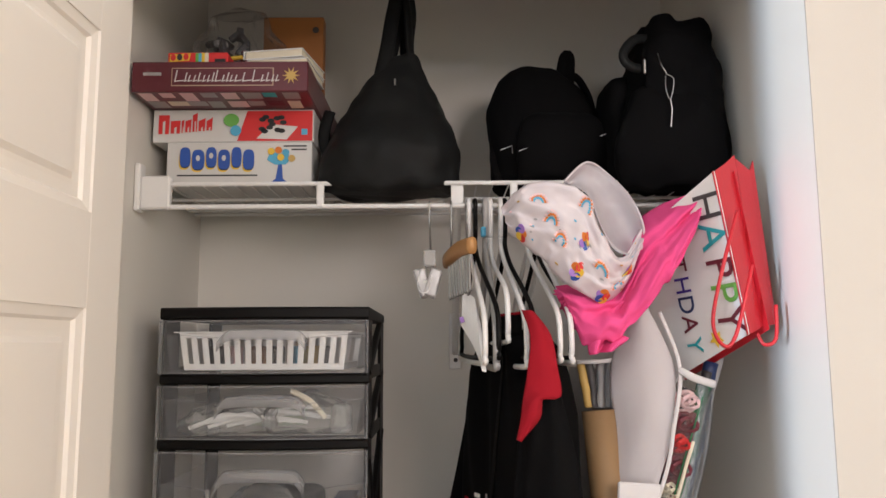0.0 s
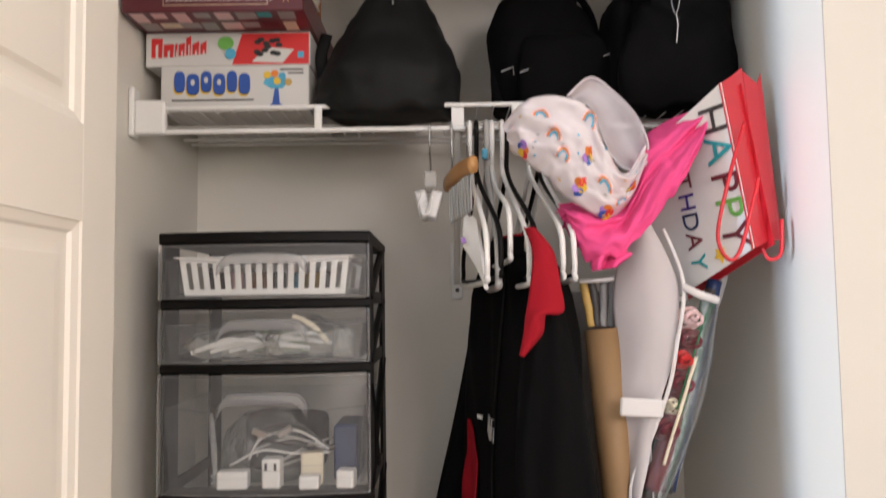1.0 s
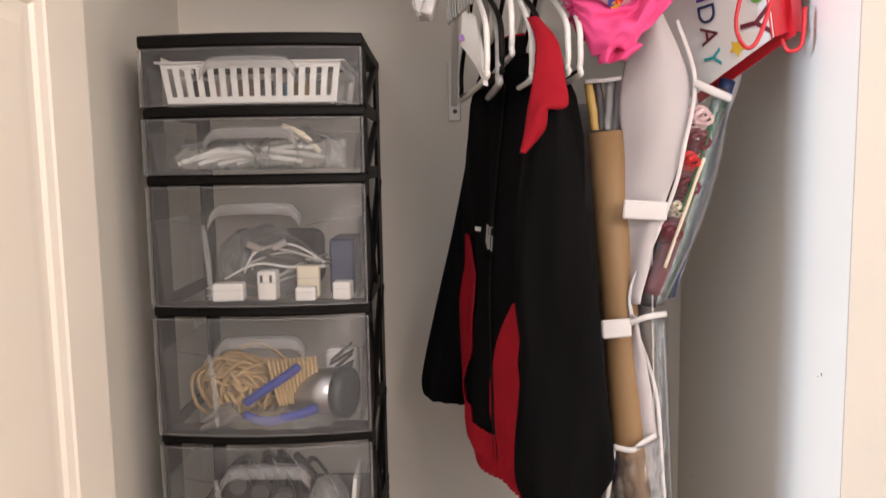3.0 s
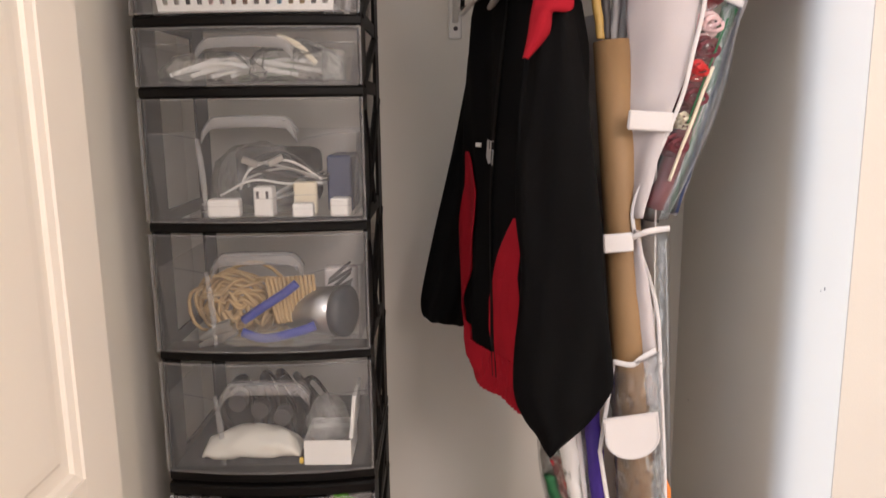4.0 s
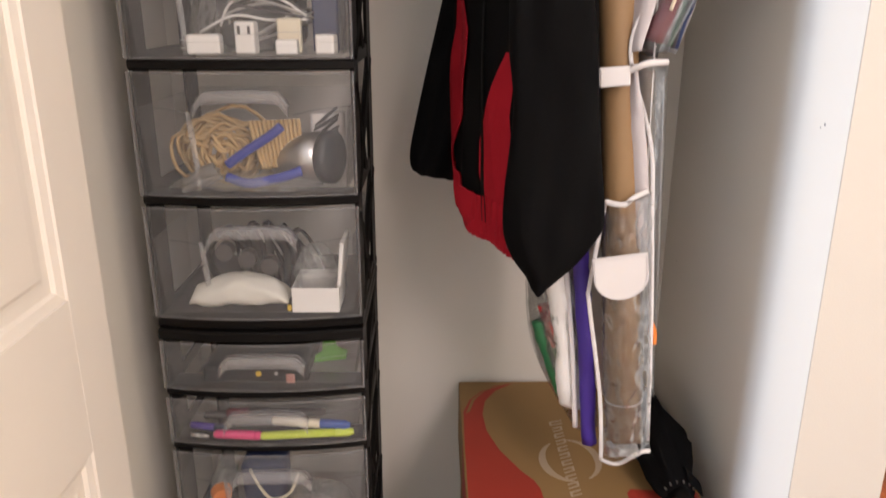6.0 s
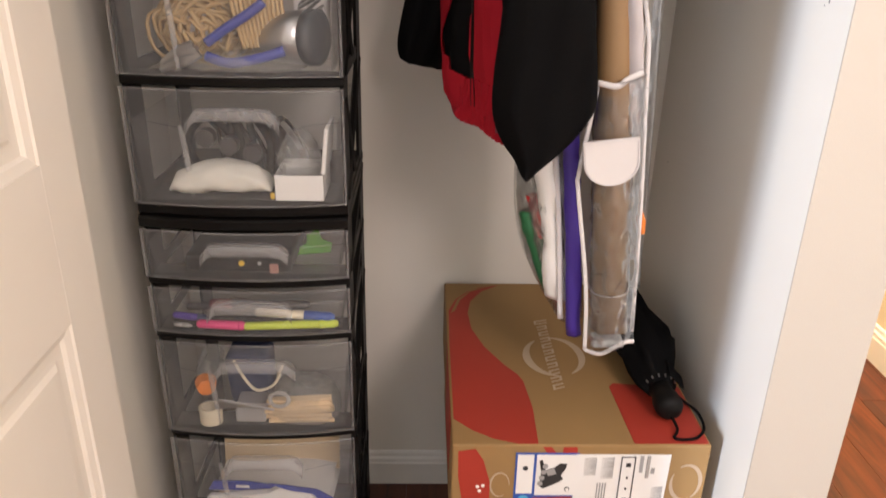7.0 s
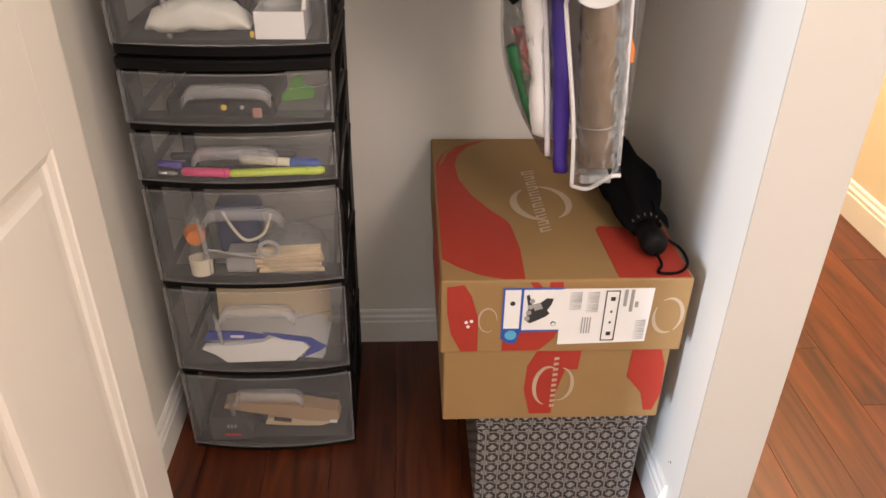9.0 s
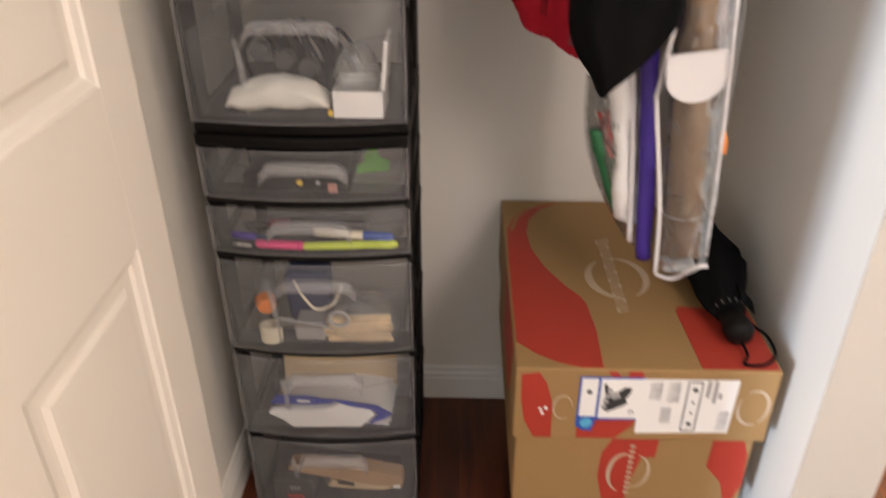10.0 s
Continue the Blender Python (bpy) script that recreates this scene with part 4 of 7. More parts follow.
STEELD = mat("dull_steel", (0.35, 0.35, 0.35), 0.35, 1.0)
bp = thing("small_backpack", (0.175, 1.25, SZ), "small round-topped black backpack with a front pocket", "backpack")
rows = [(S - 0.003, 0.175, 1.25, 0.088, 0.075), (S + 0.012, 0.175, 1.25, 0.102, 0.088), (S + 0.07, 0.172, 1.25, 0.106, 0.090), (S + 0.13, 0.163, 1.255, 0.098, 0.080), (S + 0.175, 0.155, 1.26, 0.080, 0.064),
        (S + 0.205, 0.150, 1.262, 0.055, 0.045), (S + 0.216, 0.149, 1.262, 0.022, 0.02)]
part("bag_body", soft_body(rows, 0.006, 16, 52, 2.3), BLACKF, bp, smooth=True)
rows = [(S, 0.185, 1.168, 0.066, 0.020), (S + 0.012, 0.185, 1.164, 0.076, 0.028), (S + 0.06, 0.185, 1.164, 0.076, 0.028), (S + 0.10, 0.183, 1.17, 0.066, 0.022), (S + 0.115, 0.182, 1.178, 0.05, 0.012)]
part("front_pocket", soft_body(rows, 0.004, 18, 36, 2.4), BLACKF, bp, smooth=True)
part("grab_loop", tube(bmesh.new(), curve_pts([(0.195, 1.26, S + 0.18), (0.204, 1.25, S + 0.235), (0.214, 1.25, S + 0.235), (0.212, 1.26, S + 0.185)], 5), 0.010, 8, 0.3), BLACKF, bp, smooth=True)
part("shoulder_strap", tube(bmesh.new(), curve_pts([(0.200, 1.27, S + 0.195), (0.222, 1.26, S + 0.208), (0.240, 1.25, S + 0.182), (0.252, 1.25, S + 0.146), (0.254, 1.25, S + 0.090)], 6), 0.007, 8, 0.35), BLACKF, bp, smooth=True)
part("side_strap", tube(bmesh.new(), curve_pts([(0.078, 1.22, S + 0.075), (0.072, 1.21, S + 0.05), (0.080, 1.20, S + 0.005)], 6), 0.008, 8, 0.4), BLACKF, bp, smooth=True)
for x, z in ((0.248, 0.072), (0.088, 0.052), (0.118, 0.050)):
    part("buckle", tube(bmesh.new(), [(x - 0.010, 1.146, S + z - 0.003), (x + 0.009, 1.146, S + z + 0.004), (x + 0.010, 1.148, S + z - 0.008)], 0.0009, 6), STEELD, bp, "bright metal buckle")

bp.location.x += 0.016
bp.scale.z = 1.05

lb = thing("large_backpack", (0.355, 1.2, SZ), "large black backpack with a grab handle and a hanging key chain", "backpack")
rows = [(S - 0.003, 0.374, 1.18, 0.076, 0.085), (S + 0.012, 0.372, 1.17, 0.082, 0.100), (S + 0.09, 0.371, 1.16, 0.082, 0.108), (S + 0.15, 0.374, 1.155, 0.076, 0.100), (S + 0.20, 0.378, 1.155, 0.066, 0.088),
        (S + 0.235, 0.382, 1.155, 0.058, 0.07), (S + 0.256, 0.384, 1.155, 0.052, 0.05), (S + 0.262, 0.386, 1.155, 0.030, 0.02)]
part("bag_body", soft_body(rows, 0.014, 15, 64, 3.0), BLACKF, lb, smooth=True)
rows = [(S - 0.032, 0.350, 1.074, 0.066, 0.012), (S - 0.026, 0.350, 1.070, 0.080, 0.020), (S + 0.012, 0.350, 1.066, 0.084, 0.028), (S + 0.08, 0.354, 1.068, 0.076, 0.026), (S + 0.12, 0.358, 1.078, 0.062, 0.018), (S + 0.132, 0.360, 1.086, 0.048, 0.008)]
part("front_pocket", soft_body(rows, 0.008, 19, 36, 3.0), BLACKF, lb, smooth=True)
rows = [(S - 0.003, 0.288, 1.19, 0.016, 0.06), (S + 0.02, 0.286, 1.19, 0.020, 0.07), (S + 0.15, 0.290, 1.19, 0.021, 0.07), (S + 0.175, 0.297, 1.19, 0.012, 0.05)]
part("side_pocket", soft_body(rows, 0.003, 18, 28, 2.6), BLACKF, lb, smooth=True)
part("grab_handle", tube(bmesh.new(), curve_pts([(0.330, 1.10, S + 0.222), (0.304, 1.085, S + 0.214), (0.286, 1.08, S + 0.192), (0.288, 1.08, S + 0.176), (0.304, 1.085, S + 0.168), (0.324, 1.09, S + 0.168)], 6), 0.008, 10, 0.7), BLACKL, lb, smooth=True)
part("top_knob", tube(bmesh.new(), [(0.332, 1.13, S + 0.20), (0.330, 1.125, S + 0.236), (0.334, 1.13, S + 0.250)], [0.014, 0.016, 0.008], 12), BLACKF, lb, smooth=True)
part("zip_pull", boxed((0.310, 1.056, S + 0.148), (0.314, 1.060, S + 0.172), 0.0015), CHROME, lb, "bright zip pull")
bm = tube(bmesh.new(), curve_pts([(0.330, 1.048, S + 0.177), (0.332, 1.040, S + 0.157), (0.340, 1.040, S + 0.142)], 5), 0.0009, 6)
tube(bm, curve_pts([(0.337, 1.036, S + 0.140), (0.348, 1.034, S + 0.132), (0.346, 1.034, S + 0.112), (0.341, 1.034, S + 0.100), (0.336, 1.034, S + 0.117), (0.337, 1.036, S + 0.137)], 5), 0.0008, 6)
tube(bm, [(0.342, 1.034, S + 0.100), (0.344, 1.034, S + 0.084), (0.341, 1.034, S + 0.057)], 0.0011, 6)
part("key_chain", bm, STEELD, lb, "bright metal clip and chain")


# ---- hangers on the rod ----
RY, RZ = SY, SZ - 0.040  # rod


def plastic_hanger(x, near, material, label, half=0.19, drop=0.0, r=0.0038, group="hangers on the rod"):
    """A one-piece tube hanger; near is its corner towards the room, the far one mirrors it."""
    root = thing("clothes_hanger", (x, RY, RZ + 0.004), label, "hanger", group)
    near = Vector(near)
    top = Vector((x, RY, RZ))
    mid = Vector((x, RY, RZ - 0.055))
    out = near - mid
    flatv = Vector((out.x, out.y, 0))
    far = mid - flatv * 0.85 + Z1 * out.z
    hook = [top + Vector((0, 0.012, -0.010)), top + Vector((0, 0.012, 0.001)), top + Vector((0, 0.003, 0.0085)), top + Vector((0, -0.008, 0.006)), top + Vector((0, -0.012, -0.004)), top + Vector((0, -0.009, -0.025)), mid + Vector((0, 0, 0.004))]
    part("hook", tube(bmesh.new(), curve_pts(hook, 4), r, 8), material, root, smooth=True)
    kneen = mid + flatv * 0.22 - Z1 * 0.045
    kneef = mid - flatv * 0.20 - Z1 * 0.045
    body = [mid + Vector((0, 0, 0.004)), mid - Z1 * 0.012, kneen, near - flatv * 0.10 + Z1 * 0.046, near + flatv * 0.0 + Z1 * 0.006, near - Z1 * 0.016 - flatv * 0.02, near - Z1 * 0.026 - flatv * 0.13,
            far - Z1 * 0.026 + flatv * 0.13, far - Z1 * 0.012, far + flatv * 0.06 + Z1 * 0.026, kneef, mid - Z1 * 0.012]
    part("hanger_frame", tube(bmesh.new(), curve_pts(body, 4), r, 8), material, root, smooth=True)
    return root


plastic_hanger(0.040, (0.053, 0.930, 1.539), WHITEPL, "white plastic tube hanger on the shelf rod")
plastic_hanger(0.066, (0.069, 0.950, 1.532), GREYPL, "grey plastic hanger on the shelf rod", r=0.005)
plastic_hanger(0.074, (0.085, 0.950, 1.567), WHITEPL, "white plastic tube hanger with a blue size tag")
plastic_hanger(0.090, (0.107, 0.925, 1.534), WHITEPL, "white plastic tube hanger on the shelf rod")
plastic_hanger(0.132, (0.151, 0.930, 1.541), WHITEPL, "white plastic tube hanger on the shelf rod")
plastic_hanger(0.152, (0.166, 0.930, 1.539), WHITEPL, "white plastic tube hanger on the shelf rod")
for x in (0.050, 0.097, 0.146):
    plastic_hanger(x, (x + 0.022, 0.945, 1.545), BLACKP, "black plastic hanger on the shelf rod", r=0.0036)
tag = solid("size_tag", boxed((0.058, RY - 0.018, RZ - 0.052), (0.066, RY - 0.006, RZ - 0.036), 0.002), INKS["sky"], "small blue size tag clipped on a hanger", "tag")

# shaped white hanger plate with a printed patch
ph = thing("shaped_hanger", (0.040, RY, RZ), "wide white moulded coat hanger with a printed collar plate", "hanger", "hangers on the rod")
a, b, c, d = Vector((0.027, 1.040, 1.614)), Vector((0.044, 1.030, 1.604)), Vector((0.048, 0.930, 1.503)), Vector((0.024, 1.020, 1.564))
part("shoulder", sheet(lambda u, v: a.lerp(b, v).lerp(d.lerp(c, v), u) + Vector((0.004 * math.sin(3 * v), 0, 0.004 * math.sin(3 * u))), 8, 6, 0.006), WHITEPL, ph)
part("hook", tube(bmesh.new(), curve_pts([(0.036, RY + 0.012, RZ - 0.01), (0.036, RY + 0.004, RZ + 0.008), (0.036, RY - 0.011, RZ + 0.003), (0.036, RY - 0.008, RZ - 0.03), tuple(a.lerp(b, 0.5))], 5), 0.0018, 6), CHROME, ph)
part("print_patch", prism(bmesh.new(), rect(-0.003, -0.004, 0.003, 0.004), at_front((0.025, 1.012, 1.573)[0], 1.012, (0.025, 1.012, 1.573)[2], 20), -0.002), INKS["violet"], ph)

# clear clip hanger and beech skirt hanger with wire clips
clip = thing("clip_hanger", (-0.02, RY, RZ), "clear plastic clip hanger with a bright wire hook", "hanger", "hangers on the rod")
hx0 = -0.022
part("hook", tube(bmesh.new(), curve_pts([(hx0 + 0.001, RY + 0.013, RZ - 0.010), (hx0, RY + 0.010, RZ + 0.004), (hx0, RY, RZ + 0.0065), (hx0, RY - 0.010, RZ + 0.002), (hx0, RY - 0.010, RZ - 0.03), (hx0 + 0.002, 1.075, 1.675)], 5), 0.0015, 6), CHROME, clip)
part("block", boxed((hx0 - 0.008, 1.030, 1.652), (hx0 + 0.010, 1.085, 1.676), 0.003, 2), clear("clear_acrylic", (0.95, 0.95, 0.95), 0.62, 0.1, (0.7, 0.69, 0.67)), clip)
for i in range(3):
    y = 1.045 + i * 0.02
    for s in (-1, 1):
        part("clip_jaw", boxed((-0.009, -0.005, -0.030), (0.009, 0.005, 0.012), 0.003, 2, Matrix.Translation((hx0 - 0.002 + s * 0.010, y, 1.638)) @ pose(0, 0, 0, 0, s * 16, 12)), bpy.data.materials["clear_acrylic"], clip)
    part("wire_clip", tube(bmesh.new(), curve_pts([(hx0 - 0.012, y - 0.006, 1.648), (hx0 - 0.017, y - 0.008, 1.624), (hx0 - 0.010, y - 0.010, 1.613), (hx0 + 0.000, y - 0.008, 1.618), (hx0 + 0.004, y - 0.006, 1.640)], 5), 0.0008, 6), CHROME, clip)
    part("clip_spring", tube(bmesh.new(), [(hx0 - 0.008, y, 1.630), (hx0 + 0.008, y, 1.630)], 0.0045, 10), CHROME, clip)
skirt = thing("skirt_hanger", (0.015, RY, RZ), "varnished beech skirt hanger with a row of wire clips", "hanger", "hangers on the rod")
p, q = Vector((0.004, 1.115, 1.668)), Vector((0.040, 0.985, 1.676))
bm = bmesh.new()
rings = []
for i in range(11):
    u = i / 10
    cc = p.lerp(q, u) + Z1 * 0.006 * math.sin(math.pi * u)
    side = Vector(((q - p).y, -(q - p).x, 0)).normalized()
    rings.append(oval(cc, side, Z1, 0.0065, 0.012, 14, 3))
loft(bm, rings)
part("bar", bm, WOODH, skirt, smooth=True)
part("hook", tube(bmesh.new(), curve_pts([(0.012, RY + 0.013, RZ - 0.008), (0.012, RY + 0.008, RZ + 0.005), (0.012, RY - 0.003, RZ + 0.0065), (0.012, RY - 0.011, RZ - 0.004), (0.012, RY - 0.008, RZ - 0.04), tuple(p.lerp(q, 0.2) + Z1 * 0.01)], 5), 0.0016, 6), CHROME, skirt)
for i in range(9):
    c = p.lerp(q, 0.10 + i * 0.098) - Z1 * 0.010
    w = Vector((0.0025, -0.006, 0))
    lp = [c, c - Z1 * 0.045 + w * 0.2, c - Z1 * 0.052 + w, c - Z1 * 0.045 + w * 1.8, c - Z1 * 0.028 + w * 1.9, c - Z1 * 0.004 + w * 1.6]
    part("wire_clip", tube(bmesh.new(), curve_pts(lp, 4), 0.0012, 6), CHROME, skirt)

# ---- the sports jacket ----
jk = thing("sports_jacket", (0.11, RY, 0.90), "black and red zip sports jacket hanging from the rod", "jacket")
JU = Vector((-0.25, 0.968, 0)).normalized()
JN = Vector((-JU.y, JU.x, 0))  # the jacket's front, towards the towers
JROWS = [(1.560, 0.055, 0.035, 0.010), (1.535, 0.105, 0.046, 0.006), (1.50, 0.145, 0.054, 0.0), (1.44, 0.165, 0.060, 0.0), (1.30, 0.166, 0.065, 0.0), (1.15, 0.164, 0.073, 0.0), (1.05, 0.161, 0.076, 0.0), (1.00, 0.157, 0.073, 0.0), (0.945, 0.150, 0.064, 0.0)]


def body_at(theta, z, off=0.0):
    """A place on the jacket's body: theta 0 is its near side, 90 degrees its front."""
    rows = JROWS
    for r0, r1 in zip(rows, rows[1:]):
        if z >= r1[0]:
            f = (r0[0] - z) / (r0[0] - r1[0])
            break
    else:
        r0, r1, f = rows[-2], rows[-1], 1.0
    ru, rv = r0[1] + (r1[1] - r0[1]) * f, r0[2] + (r1[2] - r0[2]) * f
    a, b = math.cos(theta), math.sin(theta)
    s = (abs(a) ** 2.2 + abs(b) ** 2.2) ** (-1 / 2.2)
    low = max(0.0, 1.10 - z) / 0.18
    p = Vector((0.112, 1.118, z)) - JU * ((ru + off) * a * s) + JN * ((rv + off) * b * s)
    p.z -= 0.040 * a * low * (1 if a > 0 else 1.9)
    fold = 0.006 * math.sin(theta * 5 + z * 7) + 0.004 * math.sin(theta * 11 - z * 13)
    return p + JN * fold * b + JU * 0.3 * fold * a


def body_patch(t0, t1, z0, z1, nu=14, nv=30, off=0.003, edge0=None, edge1=None):
    """A cloth panel lying on the body between two angles that may bend with height."""
    def fn(u, v):
        z = z1 + (z0 - z1) * v
        a = (edge0(v) if edge0 else t0)
        b = (edge1(v) if edge1 else t1)
        return body_at(radians(a + (b - a) * u), z, off)
    return sheet(fn, nu, nv, 0.002)


bm = bmesh.new()
zs = [1.56 - (1.56 - 0.990) * i / 44 for i in range(45)]
loft(bm, [[body_at(2 * math.pi * k / 72, z) for k in range(72)] for z in zs])
part("jacket_body", bm, BLACKF, jk, smooth=True)


def bend(*vals):
    """An edge that runs through evenly spaced values."""
    def at(v):
        k = min(v * (len(vals) - 1), len(vals) - 1.0001)
        i = int(k)
        return vals[i] + (vals[i + 1] - vals[i]) * (k - i)
    return at


hem_bm = body_patch(8, 126, 0.974, 1.034, 90, 10, 0.004)
for v in hem_bm.verts:
    v.co += JN * 0.0022 * math.sin(v.co.y * 900) + Z1 * 0.003 * noise.noise(v.co * 60)
part("hem", hem_bm, REDF, jk, "red ribbed hem")
part("red_panel", body_patch(0, 0, 1.000, 1.30, 8, 34, 0.0035, bend(116, 115, 121, 126, 126, 124, 122), bend(112, 90, 88, 94, 106, 114, 116)), REDF, jk, "red side panel")
part("red_panel", body_patch(0, 0, 0.985, 1.222, 8, 34, 0.0035, bend(44, 30, 20, 12, 10), bend(48, 54, 60, 66, 66, 62, 58)), REDF, jk, "red pocket panel")
part("pocket_slit", body_patch(0, 0, 1.02, 1.185, 2, 20, 0.0065, bend(41, 40, 38, 39, 37), bend(42.5, 43.5, 41, 42.5, 38)), BLACKF, jk)
part("zip", body_patch(0, 0, 1.0, 1.52, 2, 40, 0.004, lambda v: 62, lambda v: 64.5), BLACKP, jk, "black front zip")
for i in range(4):
    t = 80 - i * 5.0
    for t0, t1, za, zb in ((t, t - 0.30, 1.296 - 0.0015 * i, 1.322), (t - 2.8, t - 3.1, 1.294 - 0.0015 * i, 1.310), (t, t - 2.6, 1.3208, 1.322), (t - 0.4, t - 3.0, 1.309, 1.3102)):
        if (i, za) != (2, 1.3205):
            part("chest_print", body_patch(t0, t1, za, zb, 1, 4, 0.004), INKS["grey"], jk)
part("chest_mark", body_patch(90, 95, 1.310, 1.316, 2, 1, 0.004), PAPER, jk)


def sleeve(name, rows, k=40, fold=0.0022, label=""):
    """A hanging sleeve from rows of (left x, left z, right x, right z, y, half depth)."""
    ls = curve_pts([Vector((r[0], r[4], r[1])) for r in rows], 5)
    rs = curve_pts([Vector((r[2], r[4], r[3])) for r in rows], 5)
    ds = curve_pts([Vector((r[5], 0, 0)) for r in rows], 5)
    rings = []
    for p, q, d in zip(ls, rs, ds):
        c, half = (p + q) / 2, (q - p) / 2
        ring = []
        for i in range(k):
            t = 2 * math.pi * i / k
            f = fold * math.sin(3 * t + c.z * 11) + fold * 0.7 * math.sin(7 * t - c.z * 17) + 1.5 * fold * noise.noise(Vector((2.5 * math.cos(t), 2.5 * math.sin(t), c.z * 14)))
            ring.append(c + half * math.cos(t) + Y1 * (d.x * math.sin(t)) + Y1 * f * 1.6)
        rings.append(ring)
    return part(name, loft(bmesh.new(), rings), BLACKF, jk, label, smooth=True)


sleeve("sleeve", [(0.112, 1.540, 0.132, 1.545, 0.950, 0.018), (0.110, 1.515, 0.140, 1.520, 0.938, 0.026), (0.097, 1.440, 0.151, 1.470, 0.928, 0.032), (0.089, 1.379, 0.168, 1.392, 0.925, 0.036), (0.084, 1.309, 0.179, 1.307, 0.925, 0.038),
                  (0.084, 1.236, 0.189, 1.235, 0.925, 0.038), (0.091, 1.175, 0.193, 1.175, 0.925, 0.037), (0.089, 1.115, 0.199, 1.114, 0.925, 0.036), (0.083, 1.049, 0.207, 1.055, 0.925, 0.034), (0.084, 1.003, 0.210, 1.018, 0.925, 0.031),
                  (0.097, 0.969, 0.203, 0.999, 0.925, 0.028), (0.114, 0.945, 0.181, 0.968, 0.925, 0.023), (0.123, 0.926, 0.149, 0.936, 0.925, 0.014), (0.128, 0.919, 0.134, 0.921, 0.925, 0.005)])
sleeve("sleeve", [(0.068, 1.540, 0.084, 1.530, 1.262, 0.020), (0.063, 1.520, 0.086, 1.512, 1.262, 0.028), (0.047, 1.462, 0.084, 1.458, 1.262, 0.036), (0.015, 1.308, 0.075, 1.300, 1.262, 0.038), (-0.017, 1.173, 0.066, 1.165, 1.262, 0.036),
                  (-0.040, 1.070, 0.050, 1.060, 1.262, 0.032), (-0.0445, 1.034, 0.038, 1.012, 1.262, 0.028), (-0.040, 1.014, 0.030, 0.999, 1.262, 0.022), (-0.030, 1.012, 0.022, 0.999, 1.262, 0.010)])
# red raglan shoulders and the collar
SHL = curve_pts([(0.104, 0.935, 1.583), (0.110, 0.906, 1.548), (0.105, 0.898, 1.505), (0.100, 0.895, 1.473), (0.096, 0.893, 1.448), (0.0905, 0.893, 1.420)], 5)
SHR = curve_pts([(0.116, 0.930, 1.578), (0.134, 0.906, 1.548), (0.141, 0.898, 1.505), (0.143, 0.895, 1.474), (0.120, 0.890, 1.4725), (0.116, 0.890, 1.448), (0.0925, 0.892, 1.421)], 5)


def raglan(u, v):
    i, j = v * (len(SHL) - 1), v * (len(SHR) - 1)
    i0, j0 = min(int(i), len(SHL) - 2), min(int(j), len(SHR) - 2)
    p, q = SHL[i0].lerp(SHL[i0 + 1], i - i0), SHR[j0].lerp(SHR[j0 + 1], j - j0)
    return p.lerp(q, u) - Y1 * (0.008 * math.sin(math.pi * u) + 0.003 * math.sin(9 * v + 3 * u))


part("shoulder_panel", sheet(raglan, 12, 36, 0.003), REDF, jk, "red shoulder panel", smooth=True)
f0, f1, f2 = Vector((0.058, 1.198, 1.542)), Vector((0.076, 1.180, 1.515)), Vector((0.057, 1.196, 1.426))
part("shoulder_panel", sheet(lambda u, v: f0.lerp(f1, u).lerp(f2, v * 0.98), 6, 12, 0.003), REDF, jk, "red shoulder panel")
part("collar", sheet(lambda u, v: Vector((0.108, 1.10, 1.552)) - JU * (0.052 * math.cos(math.pi * (0.05 + 0.9 * u) * 1.2)) + JN * (0.038 * math.sin(math.pi * (0.05 + 0.9 * u) * 1.2)) + Z1 * (0.030 * (1 - v) * (1 - 0.3 * u)), 24, 6, 0.005), BLACKF, jk, "black stand-up collar", smooth=True)
part("collar_lining", sheet(lambda u, v: Vector((0.108, 1.10, 1.556)) - JU * (0.045 * math.cos(math.pi * (0.05 + 0.9 * u) * 1.2)) + JN * (0.031 * math.sin(math.pi * (0.05 + 0.9 * u) * 1.2)) + Z1 * (0.030 * (1 - v) * (1 - 0.3 * u)), 24, 6, 0.003), REDF, jk, "red collar lining", smooth=True)
part("neck_label", boxed((0.100, 1.075, 1.53), (0.116, 1.079, 1.552), 0.001), INKS["dark"], jk)
part("hem_badge", body_patch(34, 41, 0.985, 1.005, 3, 3, 0.007), INKS["maroon"], jk)

# ---- gift wrap organiser ----
og = thing("wrap_organizer", (0.25, 1.05, 0.66), "hanging clear vinyl gift wrap organizer with white fabric trim", "organizer")


def strap(name, keys, w, th, material=None, label="", parent=None, n=6):
    return part(name, tube(bmesh.new(), curve_pts(keys, n), w, 8, th), material or WHITEF, parent or og, label, smooth=True)


# Darker copy of the white nonwoven; the panels' shade is put into its colour.
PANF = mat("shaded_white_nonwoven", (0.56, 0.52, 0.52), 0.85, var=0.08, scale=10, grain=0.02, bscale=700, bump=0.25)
PL = curve_pts([(0.242, 0.985, 1.585), (0.233, 0.985, 1.510), (0.232, 0.985, 1.448), (0.233, 0.985, 1.351), (0.239, 0.980, 1.299), (0.243, 0.970, 1.226)], 6)
PR = curve_pts([(0.271, 0.958, 1.590), (0.293, 0.952, 1.538), (0.309, 0.952, 1.495), (0.299, 0.952, 1.439), (0.282, 0.952, 1.360), (0.244, 0.955, 1.229)], 6)


def between(left, right, u, v):
    """A place between two edge lines with as many points."""
    k = v * (len(left) - 1)
    i = min(int(k), len(left) - 2)
    return left[i].lerp(left[i + 1], k - i).lerp(right[i].lerp(right[i + 1], k - i), u)


